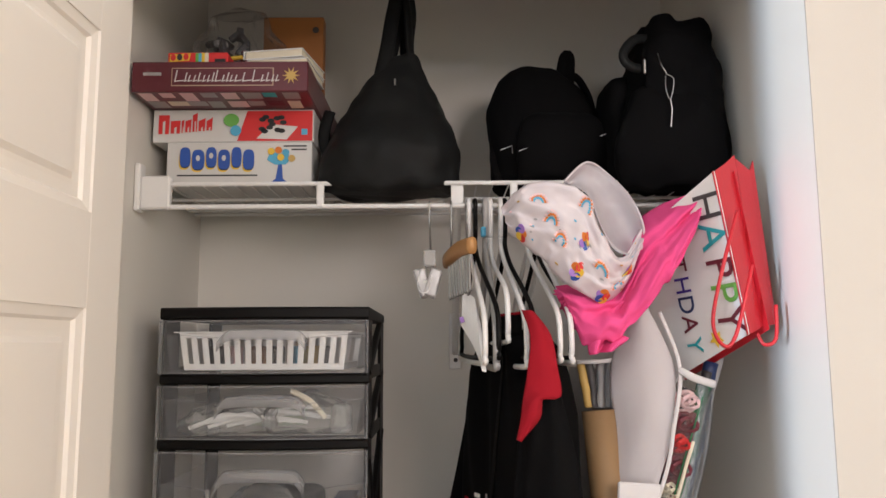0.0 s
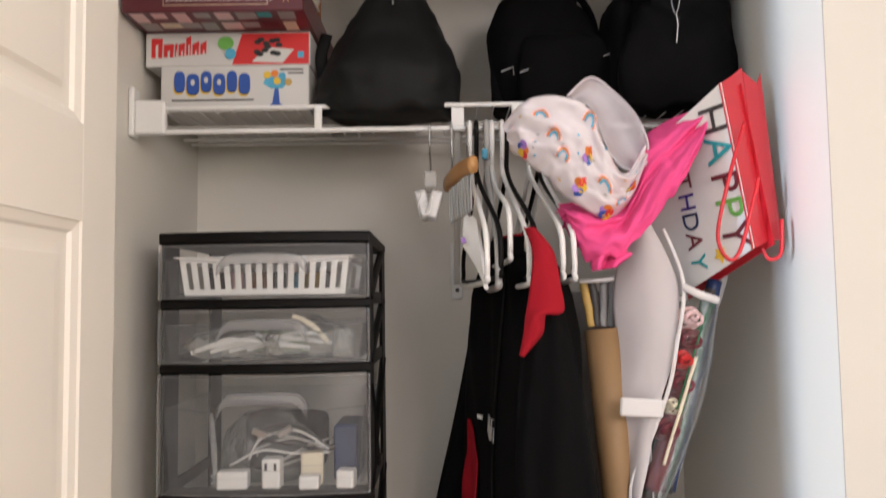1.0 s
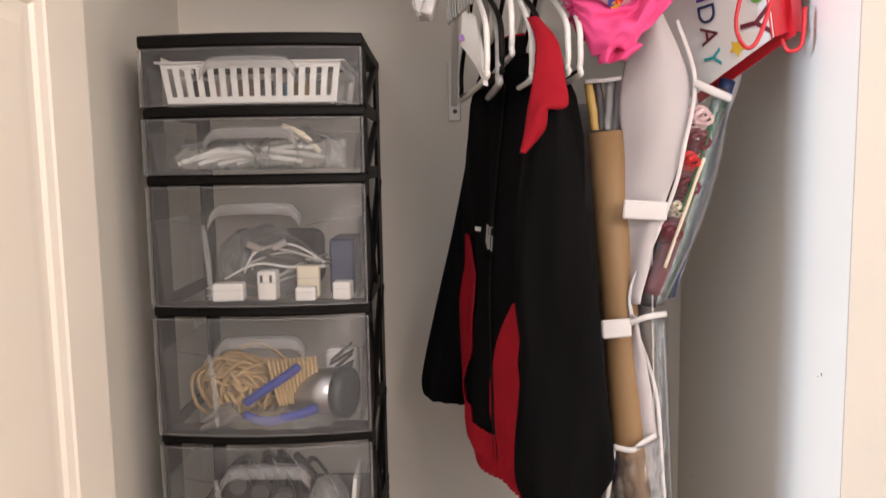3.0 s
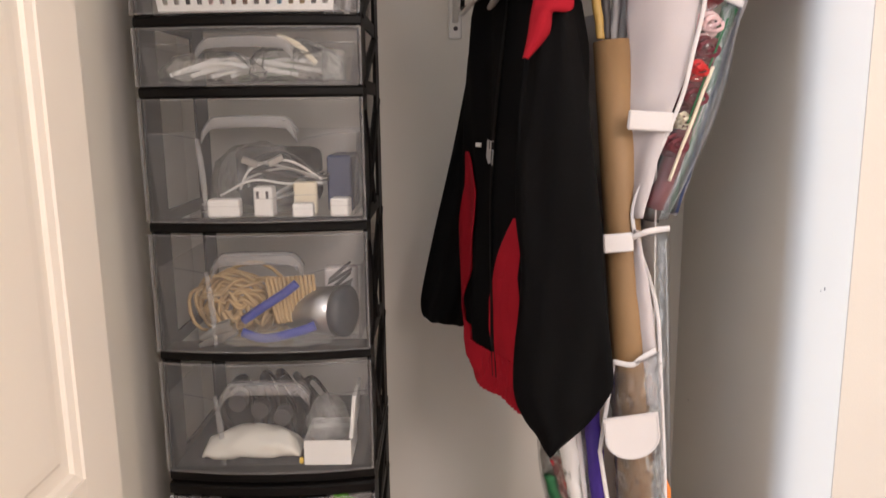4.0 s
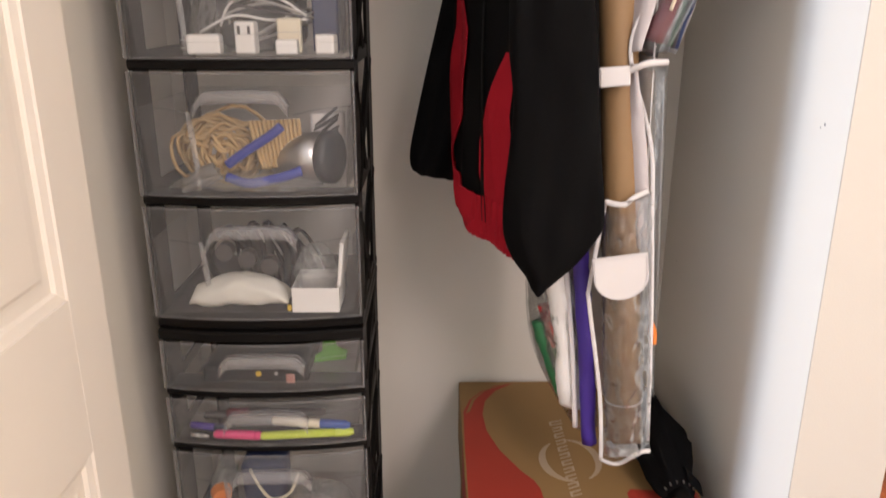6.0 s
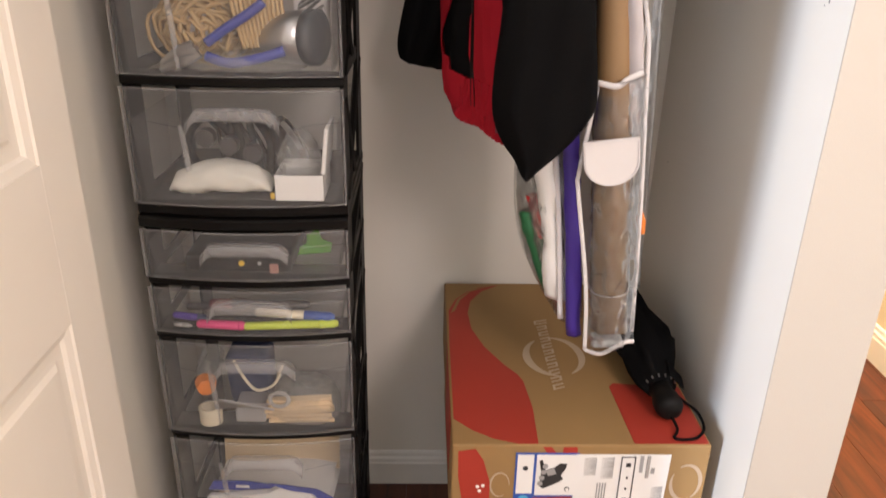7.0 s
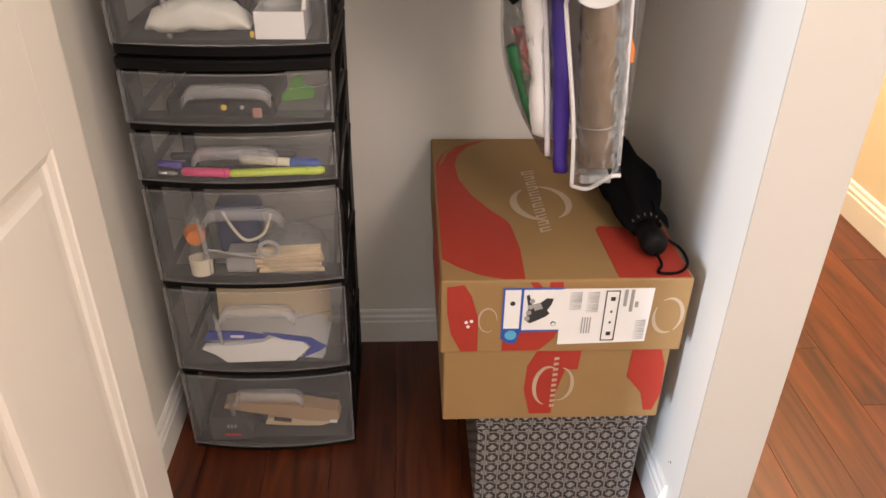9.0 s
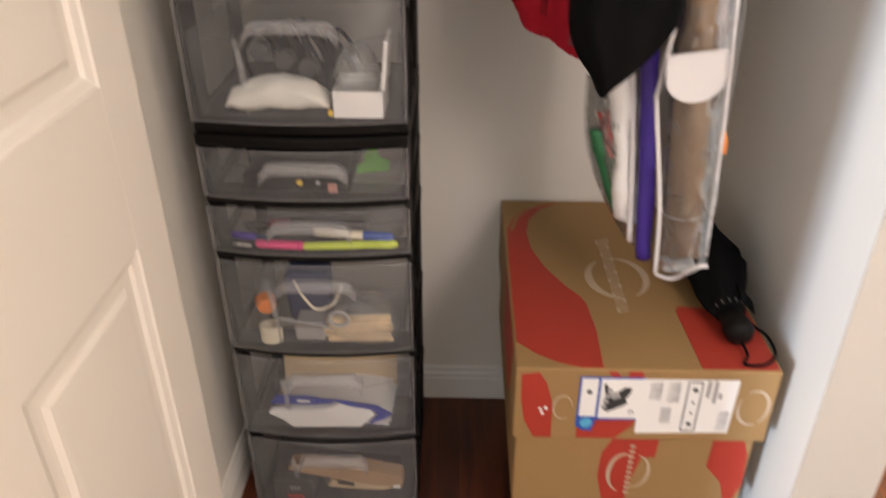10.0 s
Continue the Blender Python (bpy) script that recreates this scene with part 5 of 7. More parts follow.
def fabric_face(u, v):
    return between(PL, PR, u, v) - Y1 * 0.016 * math.sin(math.pi * u) * (1 - 0.6 * v) + X1 * 0.002 * math.sin(v * 17 + u * 4)


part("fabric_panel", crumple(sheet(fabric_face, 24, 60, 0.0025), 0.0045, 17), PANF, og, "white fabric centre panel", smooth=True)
QL = curve_pts([(0.240, 0.966, 1.212), (0.243, 0.966, 1.157), (0.250, 0.966, 1.089), (0.257, 0.966, 1.020), (0.262, 0.966, 0.972)], 6)
QR = curve_pts([(0.242, 0.958, 1.210), (0.256, 0.958, 1.151), (0.266, 0.958, 1.107), (0.274, 0.956, 1.023), (0.278, 0.956, 0.976)], 6)
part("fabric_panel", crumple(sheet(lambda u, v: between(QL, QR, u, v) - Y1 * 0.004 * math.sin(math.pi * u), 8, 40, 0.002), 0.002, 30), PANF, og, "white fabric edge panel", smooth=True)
strap("trim", [(0.288, 0.950, 1.580), (0.309, 0.940, 1.506), (0.297, 0.940, 1.425), (0.287, 0.945, 1.372), (0.263, 0.955, 1.302), (0.240, 0.962, 1.250), (0.240, 0.962, 1.208), (0.261, 0.960, 1.147), (0.273, 0.955, 1.096), (0.278, 0.950, 1.020), (0.287, 0.950, 0.891), (0.276, 0.950, 1.036), (0.287, 0.945, 0.892), (0.297, 0.940, 0.693)], 0.0028, 0.5, label="white bound edge")
part("band", boxed((-0.028, -0.003, -0.012), (0.028, 0.003, 0.012), 0.002, 1, Matrix.Translation((0.251, 0.945, 1.347)) @ pose(0, 0, 0, 0, 4, 0)), WHITEF, og, "white fabric band")
part("band", boxed((-0.019, -0.003, -0.012), (0.019, 0.003, 0.012), 0.002, 1, Matrix.Translation((0.216, 0.945, 1.196)) @ pose(0, 0, 0, 0, -4, 0)), WHITEF, og, "white fabric band")
strap("band", [(0.232, 0.945, 1.202), (0.251, 0.935, 1.212), (0.281, 0.950, 1.213)], 0.0040, 0.5)
strap("band", [(0.309, 0.940, 1.503), (0.325, 0.930, 1.493), (0.357, 0.950, 1.484)], 0.0052, 0.5)
strap("band", [(0.213, 0.940, 1.041), (0.236, 0.935, 1.038), (0.249, 0.938, 1.046), (0.269, 0.945, 1.054)], 0.0038, 0.5)
strap("trim", [(0.184, 1.000, 1.513), (0.216, 0.990, 1.514), (0.242, 0.985, 1.518)], 0.003, 0.5)
# lower see-through pocket with its flap
A0, A1 = Vector((0.205, 0.955, 0.971)), Vector((0.280, 0.945, 0.982))
A2, A3 = Vector((0.235, 0.950, 0.657)), Vector((0.300, 0.938, 0.683))
T0v, T1v = Vector((0.217, 0.955, 1.038)), Vector((0.274, 0.948, 1.052))


def pocket(u, v):
    p = T0v.lerp(T1v, u).lerp(A2.lerp(A3, u), v)
    return p - Y1 * (0.020 * math.sin(math.pi * u)) + Vector((0, 0.006 * noise.noise(Vector((u * 7, v * 22, 8))), 0.0))


part("pocket", sheet(pocket, 20, 60, 0.0008), VINYL, og, "clear vinyl pocket", smooth=True)
strap("trim", [tuple(T0v + Y1 * -0.002), (0.203, 0.950, 0.925), (0.204, 0.950, 0.897), (0.226, 0.945, 0.761), tuple(A2 - Y1 * 0.002)], 0.0030, 0.5, label="white bound edge")
strap("trim", [tuple(A2 - Y1 * 0.002), tuple(A2.lerp(A3, 0.3) - Y1 * 0.015 - Z1 * 0.004), tuple(A2.lerp(A3, 0.75) - Y1 * 0.012 + Z1 * 0.004), tuple(A3 - Y1 * 0.002 - Z1 * 0.004)], 0.0032, 0.6, label="white bound edge")
F0 = Vector((0.198, 0.920, 0.970))
FR = Vector((0.268, 0.918, 0.979))
fw = (FR - F0).length
pts = [(0, 0), (fw, 0), (fw, -0.030)] + [(fw / 2 + fw / 2 * math.cos(t), -0.030 - 0.030 * math.sin(t)) for t in [math.pi * i / 14 for i in range(1, 14)]] + [(0, -0.030)]
ang = math.degrees(math.atan2(FR.z - F0.z, FR.x - F0.x))
part("flap", prism(bmesh.new(), pts, at_front(F0.x, F0.y, F0.z, ang), 0.004), WHITEF, og, "white rounded pocket flap")
rim = [(at_front(F0.x, F0.y - 0.001, F0.z, ang) @ Vector((x * 0.94 + fw * 0.03, z * 0.94 - 0.002, 0))) for x, z in pts]
part("flap_seam", tube(bmesh.new(), rim, 0.0008, 5, 1.0, loop=True), WHITEF, og)
# side pockets receding behind the front edge
for i, (xa, ya, xb, yb, za, zb) in enumerate(((0.222, 1.000, 0.212, 1.06, 1.10, 0.690), (0.200, 1.06, 0.176, 1.20, 1.08, 0.735))):
    p0, p1 = Vector((xa - 0.03, ya, za)), Vector((xb - 0.03, yb, za))
    q0, q1 = Vector((xa + 0.012, ya - 0.02, zb)), Vector((xb + 0.012, yb - 0.02, zb))
    part("pocket", sheet(lambda u, v: p0.lerp(p1, u).lerp(q0.lerp(q1, u), v) - X1 * 0.012 * math.sin(math.pi * u), 10, 26, 0.0008), VINYL, og, "clear vinyl pocket", smooth=True)
strap("trim", [(0.181, 1.000, 0.920), (0.180, 0.995, 0.923), (0.192, 0.990, 0.819), (0.203, 0.985, 0.688)], 0.0042, 0.5, label="white bound edge")
part("back_panel", sheet(lambda u, v: Vector((0.262 - 0.05 * u, 0.972 + 0.26 * u, 1.50 - 0.80 * v)) + X1 * 0.02 * v * (1 - u), 8, 20, 0.002), WHITEF, og, "white fabric back panel")
g0, g1, g2, g3 = Vector((0.316, 0.950, 1.500)), Vector((0.370, 0.985, 1.485)), Vector((0.244, 0.965, 1.226)), Vector((0.284, 0.970, 1.222))
part("side_pocket", sheet(lambda u, v: g0.lerp(g1, u).lerp(g2.lerp(g3, u), v) - Y1 * 0.014 * math.sin(math.pi * u) + X1 * 0.012 * math.sin(math.pi * v) * (0.3 + u), 10, 24, 0.0008), VINYLC, og, "clear vinyl side pocket", smooth=True)
part("side_pocket", sheet(lambda u, v: Vector((0.242, 0.960, 1.210)).lerp(Vector((0.289, 0.975, 1.208)), u).lerp(Vector((0.300, 0.955, 0.757)).lerp(Vector((0.310, 0.975, 0.748)), u), v) - Y1 * 0.008 * math.sin(math.pi * u), 6, 26, 0.0008), VINYLC, og, "clear vinyl side pocket", smooth=True)
part("hook", tube(bmesh.new(), curve_pts([(0.25, RY + 0.012, RZ - 0.008), (0.25, RY + 0.006, RZ + 0.006), (0.25, RY - 0.006, RZ + 0.005), (0.252, RY - 0.010, RZ - 0.03), (0.262, 1.04, 1.60), (0.262, 0.98, 1.52)], 5), 0.002, 6), CHROME, og)

# rolls of wrapping paper kept in it
kr = thing("kraft_paper_roll", (0.262, 0.97, 0.69), "long roll of brown kraft wrapping paper", "paper roll", "wrapping paper rolls")
k0, k1 = Vector((0.213, 1.000, 1.447)), Vector((0.269, 0.962, 0.688))
bm = tube(bmesh.new(), [k0.lerp(k1, s) for s in (0, 0.25, 0.5, 0.75, 1)], 0.0240, 28)
part("roll", bm, mat("kraft_paper", (0.295, 0.178, 0.080), 0.6, var=0.08, scale=10, grain=0.03, bscale=200, bump=0.1), kr, smooth=True)
part("wrapper", crumple(tube(bmesh.new(), [k0.lerp(k1, s / 64) for s in range(36, 65)], 0.0268, 36), 0.0040, 75), CRINKLE, kr, "crinkled clear film wrapper")


kd = (k1 - k0).normalized()
part("end_band", tube(bmesh.new(), [k1 - kd * 0.0585, k1 - kd * 0.0575], 0.0268, 32), WHITEF, kr, "thin white seam of the wrapper")
solid("patterned_paper_scrap", crumple(boxed((k1.x - 0.022, k1.y - 0.012, A2.z + 0.002), (k1.x + 0.022, k1.y + 0.012, A2.z + 0.016), 0.004, 3), 0.004, 60), mat("speckled_print_paper", (0.40, 0.42, 0.42), 0.5, var=0.8, scale=90), "scrap of speckled wrapping paper in the pocket", "paper")


def roll(a, b, r, material, label):
    a, b = Vector(a), Vector(b)
    root = thing("wrapping_paper_roll", tuple(b), label, "paper roll", "wrapping paper rolls")
    bm = tube(bmesh.new(), [a.lerp(b, s) for s in [q / 24 for q in range(25)]], r, 18)
    part("roll", crumple(crumple(bm, r * 0.3, 22), r * 0.15, 70), material, root, smooth=True)
    return root


roll((0.190, 0.985, 1.009), (0.224, 0.975, 0.669), 0.011, INKS["purple"], "narrow roll of purple wrapping paper")
roll((0.170, 1.018, 0.940), (0.204, 1.012, 0.714), 0.020, PAPER, "roll of white wrapping paper")
roll((0.148, 1.035, 0.837), (0.194, 1.025, 0.717), 0.012, INKS["darkgreen"], "narrow roll of dark green wrapping paper")
roll((0.156, 1.03, 0.863), (0.169, 1.03, 0.798), 0.0095, INKS["red"], "short roll of red wrapping paper")
part("side_pocket", sheet(lambda u, v: Vector((0.132, 1.060, 0.905)).lerp(Vector((0.186, 0.998, 0.921)), u).lerp(Vector((0.204, 1.050, 0.669)).lerp(Vector((0.216, 0.998, 0.679)), u), v) - X1 * 0.022 * math.sin(math.pi * v) * (1 - u) - Y1 * (0.02 * math.sin(math.pi * u) + 0.005 * noise.noise(Vector((u * 9, v * 14, 3)))), 16, 40, 0.0008), POCKET, og, "clear vinyl side pocket", smooth=True)
for (a, b, r, col, label) in (((0.331, 0.975, 1.447), (0.276, 0.975, 1.254), 0.014, "maroon", "roll of dark red patterned wrapping paper"),
                              ((0.352, 0.975, 1.483), (0.291, 0.985, 1.252), 0.010, "darkgreen", "roll of dark green wrapping paper"),
                              ((0.373, 1.000, 1.511), (0.303, 1.000, 1.249), 0.010, "navy", "roll of navy wrapping paper"),
                              ((0.395, 1.020, 1.539), (0.313, 1.020, 1.246), 0.007, "grey", "roll of silver wrapping paper"),
                              ((0.361, 0.985, 1.500), (0.297, 0.985, 1.250), 0.0065, "dark", "thin roll of black wrapping paper"),
                              ((0.338, 0.992, 1.476), (0.270, 0.985, 1.240), 0.012, "dark", "roll of dark patterned wrapping paper"),
                              ((0.350, 0.978, 1.478), (0.292, 0.978, 1.262), 0.0028, "gold", "thin gold roll beside the dark ones"),
                              ((0.356, 0.972, 1.466), (0.286, 0.975, 1.244), 0.0024, "grey", "thin silver roll beside the dark ones"),
                              ((0.324, 0.945, 1.411), (0.282, 0.950, 1.284), 0.0022, "cream", "thin cream stick beside the rolls"),
                              ((0.341, 0.950, 1.468), (0.301, 0.950, 1.353), 0.0012, "darkgreen", "thin green stick beside the rolls")):
    roll(a, Vector(a).lerp(Vector(b), 1.09), r, INKS[col], label)
for i, (px, col, r) in enumerate((((0.314, 0.955, 1.432), "maroon", 0.013), ((0.302, 0.955, 1.375), "maroon", 0.013), ((0.318, 0.955, 1.461), "blush", 0.012), ((0.292, 0.955, 1.346), "cream", 0.006), ((0.283, 0.955, 1.316), "maroon", 0.011), ((0.306, 0.952, 1.407), "red", 0.008))):
    b = bmesh.new()
    for j in range(5):
        t = j * 1.26
        c = Vector(px) + Vector((0.006 * math.cos(t), 0.003 * j - 0.004, 0.006 * math.sin(t)))
        tube(b, [c + Vector((r * math.cos(s), 0.004 * math.sin(2 * s), r * 0.7 * math.sin(s))) for s in [2 * math.pi * k / 10 for k in range(10)]], 0.003, 5, 0.4, loop=True)
    solid("gift_bow", b, INKS[col], "small curled gift bow stuffed in the organizer", "gift bow", "gift bows")
for a, b, c in (((0.192, 1.010, 1.514), (0.201, 1.010, 1.450), "gold"), ((0.203, 1.010, 1.514), (0.209, 1.010, 1.450), "dark"), ((0.220, 1.010, 1.514), (0.218, 1.010, 1.450), "grey"), ((0.232, 1.010, 1.514), (0.229, 1.010, 1.450), "grey")):
    roll(a, b, 0.006, INKS[c], "thin roll tucked behind the kraft roll")
orange = solid("orange_tag", crumple(loft(bmesh.new(), [oval((0.289, 0.950, 0.874), X1, Y1, 0.002, 0.003, 12), oval((0.293, 0.950, 0.857), X1, Y1, 0.006, 0.005, 12), oval((0.295, 0.950, 0.839), X1, Y1, 0.005, 0.004, 12)]), 0.001, 90), INKS["orange"], "small orange tag poking out of the organizer", "tag")

# ---- gift bags ----
wb = thing("patterned_gift_bag", (0.173, 0.930, 1.619), "white gift bag printed with rainbows and balloons, mouth open", "gift bag", "gift bags")
TOPC = curve_pts([(0.078, 0.950, 1.723), (0.104, 0.920, 1.747), (0.146, 0.905, 1.750), (0.186, 0.900, 1.731), (0.201, 0.900, 1.694), (0.218, 0.905, 1.661), (0.238, 0.920, 1.654), (0.265, 0.940, 1.692)], 5)
BOTC = curve_pts([(0.088, 0.950, 1.689), (0.107, 0.930, 1.672), (0.128, 0.920, 1.654), (0.145, 0.915, 1.634), (0.167, 0.915, 1.612), (0.208, 0.920, 1.595), (0.241, 0.930, 1.619), (0.263, 0.940, 1.665)], 5)


def wb_face(u, v):
    k = u * (len(TOPC) - 1)
    i = min(int(k), len(TOPC) - 2)
    a, b = TOPC[i].lerp(TOPC[i + 1], k - i), BOTC[i].lerp(BOTC[i + 1], k - i)
    p = a.lerp(b, v)
    nz = abs(noise.noise(Vector((u * 4.5, v * 2.6, 2.0)))) * 1.6 + 0.6 * abs(noise.noise(Vector((u * 11, v * 7, 4.0))))
    return p - Y1 * (0.016 * math.sin(math.pi * v) ** 0.6 - 0.013 * nz) - Z1 * 0.004 * nz


WBAG = clear("thin_white_printed_film", (0.95, 0.93, 0.94), 0.30, 0.35, (0.86, 0.79, 0.81), 0.2, 0.3)
part("front_panel", sheet(wb_face, 64, 28, 0.0008), WBAG, wb, smooth=True)
OUTC = curve_pts([(0.162, 0.930, 1.755), (0.198, 0.955, 1.787), (0.232, 0.970, 1.771), (0.261, 0.970, 1.739), (0.274, 0.960, 1.698), (0.266, 0.945, 1.664)], 6)
INC = curve_pts([(0.159, 0.915, 1.749), (0.188, 0.912, 1.732), (0.203, 0.912, 1.696), (0.220, 0.915, 1.662), (0.239, 0.925, 1.654), (0.265, 0.942, 1.663)], 6)


def wb_back(u, v):
    k = u * (len(OUTC) - 1)
    i = min(int(k), len(OUTC) - 2)
    a, b = OUTC[i].lerp(OUTC[i + 1], k - i), INC[i].lerp(INC[i + 1], k - i)
    return a.lerp(b, v) + Y1 * (0.030 * math.sin(math.pi * v) + 0.004 * math.sin(9 * u + 4 * v))


part("back_panel", sheet(wb_back, 30, 10, 0.0012), clear("thin_white_film", (0.93, 0.92, 0.94), 0.52, 0.3, (0.72, 0.68, 0.70), 0.3, 0.25), wb, "translucent inner side", smooth=True)
part("rim", tube(bmesh.new(), OUTC, 0.0014, 6), WBAG, wb, smooth=True)
rnd = random.Random(21)


def on_face(u, v, r, col, ry=None):
    p = wb_face(u, v)
    du, dv = wb_face(min(1, u + 0.01), v) - p, wb_face(u, min(1, v + 0.01)) - p
    nrm = du.cross(dv).normalized()
    if nrm.y > 0:
        nrm = -nrm
    xx = (du - nrm * du.dot(nrm)).normalized()
    m = Matrix((xx, nrm.cross(xx), nrm)).transposed().to_4x4()
    m.translation = p + nrm * 0.0012
    part("print_dot", prism(bmesh.new(), disc(r, ry or r, 12), m, 0.0008), INKS[col], wb)


for u, v in ((0.12, 0.85), (0.52, 0.42), (0.55, 0.80), (0.86, 0.55), (0.70, 0.9)):
    for j, col in enumerate(("red", "yellow", "blue", "violet", "orange")):
        t = j * 1.25 + u * 9
        on_face(u + 0.016 * math.cos(t), v + 0.07 * math.sin(t), 0.0058, col, 0.0066)
for u, v in ((0.22, 0.30), (0.45, 0.12), (0.66, 0.55), (0.38, 0.72), (0.78, 0.80), (0.30, 0.55)):
    for j, col in enumerate(("blush", "orange", "sky")):
        rr = 0.010 - j * 0.0022
        for k in range(11):
            t = math.pi * k / 10
            on_face(u + rr * 4.4 * math.cos(t), max(0.02, v - rr * 14 * math.sin(t)), 0.0016, col)
for i in range(26):
    on_face(rnd.uniform(0.05, 0.95), rnd.uniform(0.08, 0.92), rnd.uniform(0.0015, 0.003), rnd.choice(("grey", "blush", "violet", "sky", "gold")), 0.0012)

pk = thing("pink_tissue_bag", (0.241, 0.940, 1.560), "crumpled bright pink tissue paper bundle", "tissue paper")
rnd = random.Random(31)
for layer in range(3):
    d = layer * 0.012
    TP = curve_pts([(0.151, 0.960, 1.616), (0.186, 0.955, 1.621), (0.237, 0.975, 1.630), (0.271, 0.990, 1.704), (0.305, 0.985, 1.732), (0.346, 0.965, 1.746)], 6)
    BT_ = curve_pts([(0.168, 0.950, 1.575), (0.184, 0.920, 1.538), (0.224, 0.900, 1.545), (0.267, 0.895, 1.591), (0.303, 0.900, 1.638), (0.347, 0.930, 1.711)], 6)

    def fold(u, v, layer=layer, d=d, TP=TP, BT_=BT_):
        k = u * (len(TP) - 1)
        i = min(int(k), len(TP) - 2)
        a, b = TP[i].lerp(TP[i + 1], k - i), BT_[i].lerp(BT_[i + 1], k - i)
        vv = v * (1 - 0.22 * layer)
        p = a.lerp(b, vv)
        nz = abs(noise.noise(Vector((u * 3.5 + layer * 7, v * 5, 1.0)))) * 1.5 + 0.25 * abs(noise.noise(Vector((u * 11, v * 8, layer * 3.0))))
        edge = 0.012 * noise.noise(Vector((u * 14, layer * 3.0, 5.0))) * v
        return p + Y1 * (d * 1.0 - 0.022 * math.sin(math.pi * v) + 0.010 * math.sin(v * 12 + 2.2 * math.sin(3 * u) + layer) * (0.5 + 0.5 * u) + 0.012 * nz) + Z1 * (edge - 0.004 * layer)
    part("tissue_sheet", sheet(fold, 60, 36, 0.0006), PINK, pk, smooth=True)
part("tissue_sheet", sheet(lambda u, v: Vector((0.186, 0.925, 1.574)).lerp(Vector((0.236, 0.920, 1.545)), u).lerp(Vector((0.187, 0.920, 1.524)).lerp(Vector((0.219, 0.915, 1.529)), u), v) + Y1 * 0.012 * math.sin(u * 11 + v * 3), 24, 12, 0.0006), PINK, pk, smooth=True)


def letters(root, text, m, size, cols):
    """Raised printed letters, each a mesh of its own."""
    x = 0.0
    for i, ch in enumerate(text):
        cu = bpy.data.curves.new("letter", "FONT")
        cu.body, cu.size, cu.extrude = ch, size, 0.0004
        tmp = bpy.data.objects.new("letter", cu)
        scene.collection.objects.link(tmp)
        bpy.context.view_layer.update()
        me = bpy.data.meshes.new_from_object(tmp.evaluated_get(bpy.context.evaluated_depsgraph_get()))
        w = tmp.dimensions.x
        bpy.data.objects.remove(tmp)
        me.transform(m @ Matrix.Translation((x, 0, 0)))
        me.materials.clear()
        me.materials.append(INKS[cols[i % len(cols)]])
        ob = new("printed_letter", me)
        ob.parent = root
        ob.matrix_parent_inverse = Matrix.Translation(-root.location)
        x += w + size * 0.16


hb = thing("birthday_gift_bag", (0.372, 0.950, 1.544), "white and red birthday gift bag with coloured lettering", "gift bag", "gift bags")
BR, TR = Vector((0.399, 0.930, 1.550)), Vector((0.364, 0.930, 1.768))
BL = Vector((0.348, 1.020, 1.500))
up = TR - BR
wv = (BL - BR) * 1.45
nv = wv.cross(up).normalized()
if nv.y < 0:
    nv = -nv
tk = 0.045


def panel(o, a, b, th=0.0015, bend=0.003):
    return sheet(lambda u, v: o + a * u + b * v + nv * bend * math.sin(math.pi * u) * math.sin(math.pi * v), 8, 8, th)


part("face", panel(BR, wv, up), PAPER, hb, "white printed face")
part("face", panel(BR + nv * tk, wv, up), REDP, hb, "red back face")
part("bottom", panel(BR + wv, nv * tk, up), PAPER, hb)


def fold_panel(a, b, c, d, bend, dip):
    """A side gusset between four corners with a crease down its middle and a pointed top."""
    a, b, c, d = (Vector(q) for q in (a, b, c, d))
    return sheet(lambda u, v: a.lerp(b, u).lerp(d.lerp(c, u), v) + nv * bend * (1 - abs(2 * u - 1)) - Z1 * dip * v * (1 - abs(2 * u - 1)), 8, 8, 0.0012)


part("gusset", fold_panel(BR + nv * 0.0016, (0.425, 0.955, 1.559), (0.406, 0.965, 1.799), TR + nv * 0.0016, 0.003, 0.0), REDP, hb, "red side gusset")
part("gusset", fold_panel((0.426, 0.957, 1.560), (0.462, 0.990, 1.564), (0.442, 0.990, 1.797), (0.408, 0.967, 1.794), 0.012, 0.016), REDP, hb, "red side gusset")
part("edge", panel(BR - nv * 0.0016 - wv * 0.0, wv * 0.02, up), REDP, hb)
rd, ru = -up.normalized(), -wv.normalized()
ruo = (ru - rd * ru.dot(rd)).normalized()
fm = Matrix((rd, ruo, rd.cross(ruo))).transposed().to_4x4()
fsz = 0.058
fm.translation = TR + wv.normalized() * 0.045 - up.normalized() * 0.006 - nv * 0.0022
letters(hb, "HAPPY", fm, fsz, ("dark", "teal", "maroon", "green", "maroon"))
fm2 = fm.copy()
fm2.translation = TR + wv.normalized() * 0.108 - up.normalized() * 0.005 - nv * 0.0022
letters(hb, "BIRTHDAY", fm2, 0.037, ("red", "gold", "purple", "maroon", "purple", "navy", "maroon", "teal"))
star = [((0.012 if i % 2 == 0 else 0.006) * math.cos(i * math.pi / 5), (0.012 if i % 2 == 0 else 0.006) * math.sin(i * math.pi / 5)) for i in range(10)]
sm = fm.copy()
sm.translation = BR + wv * 0.32 + up * 0.08 - nv * 0.0026
part("print_star", prism(bmesh.new(), star, sm, 0.0008), INKS["yellow"], hb)
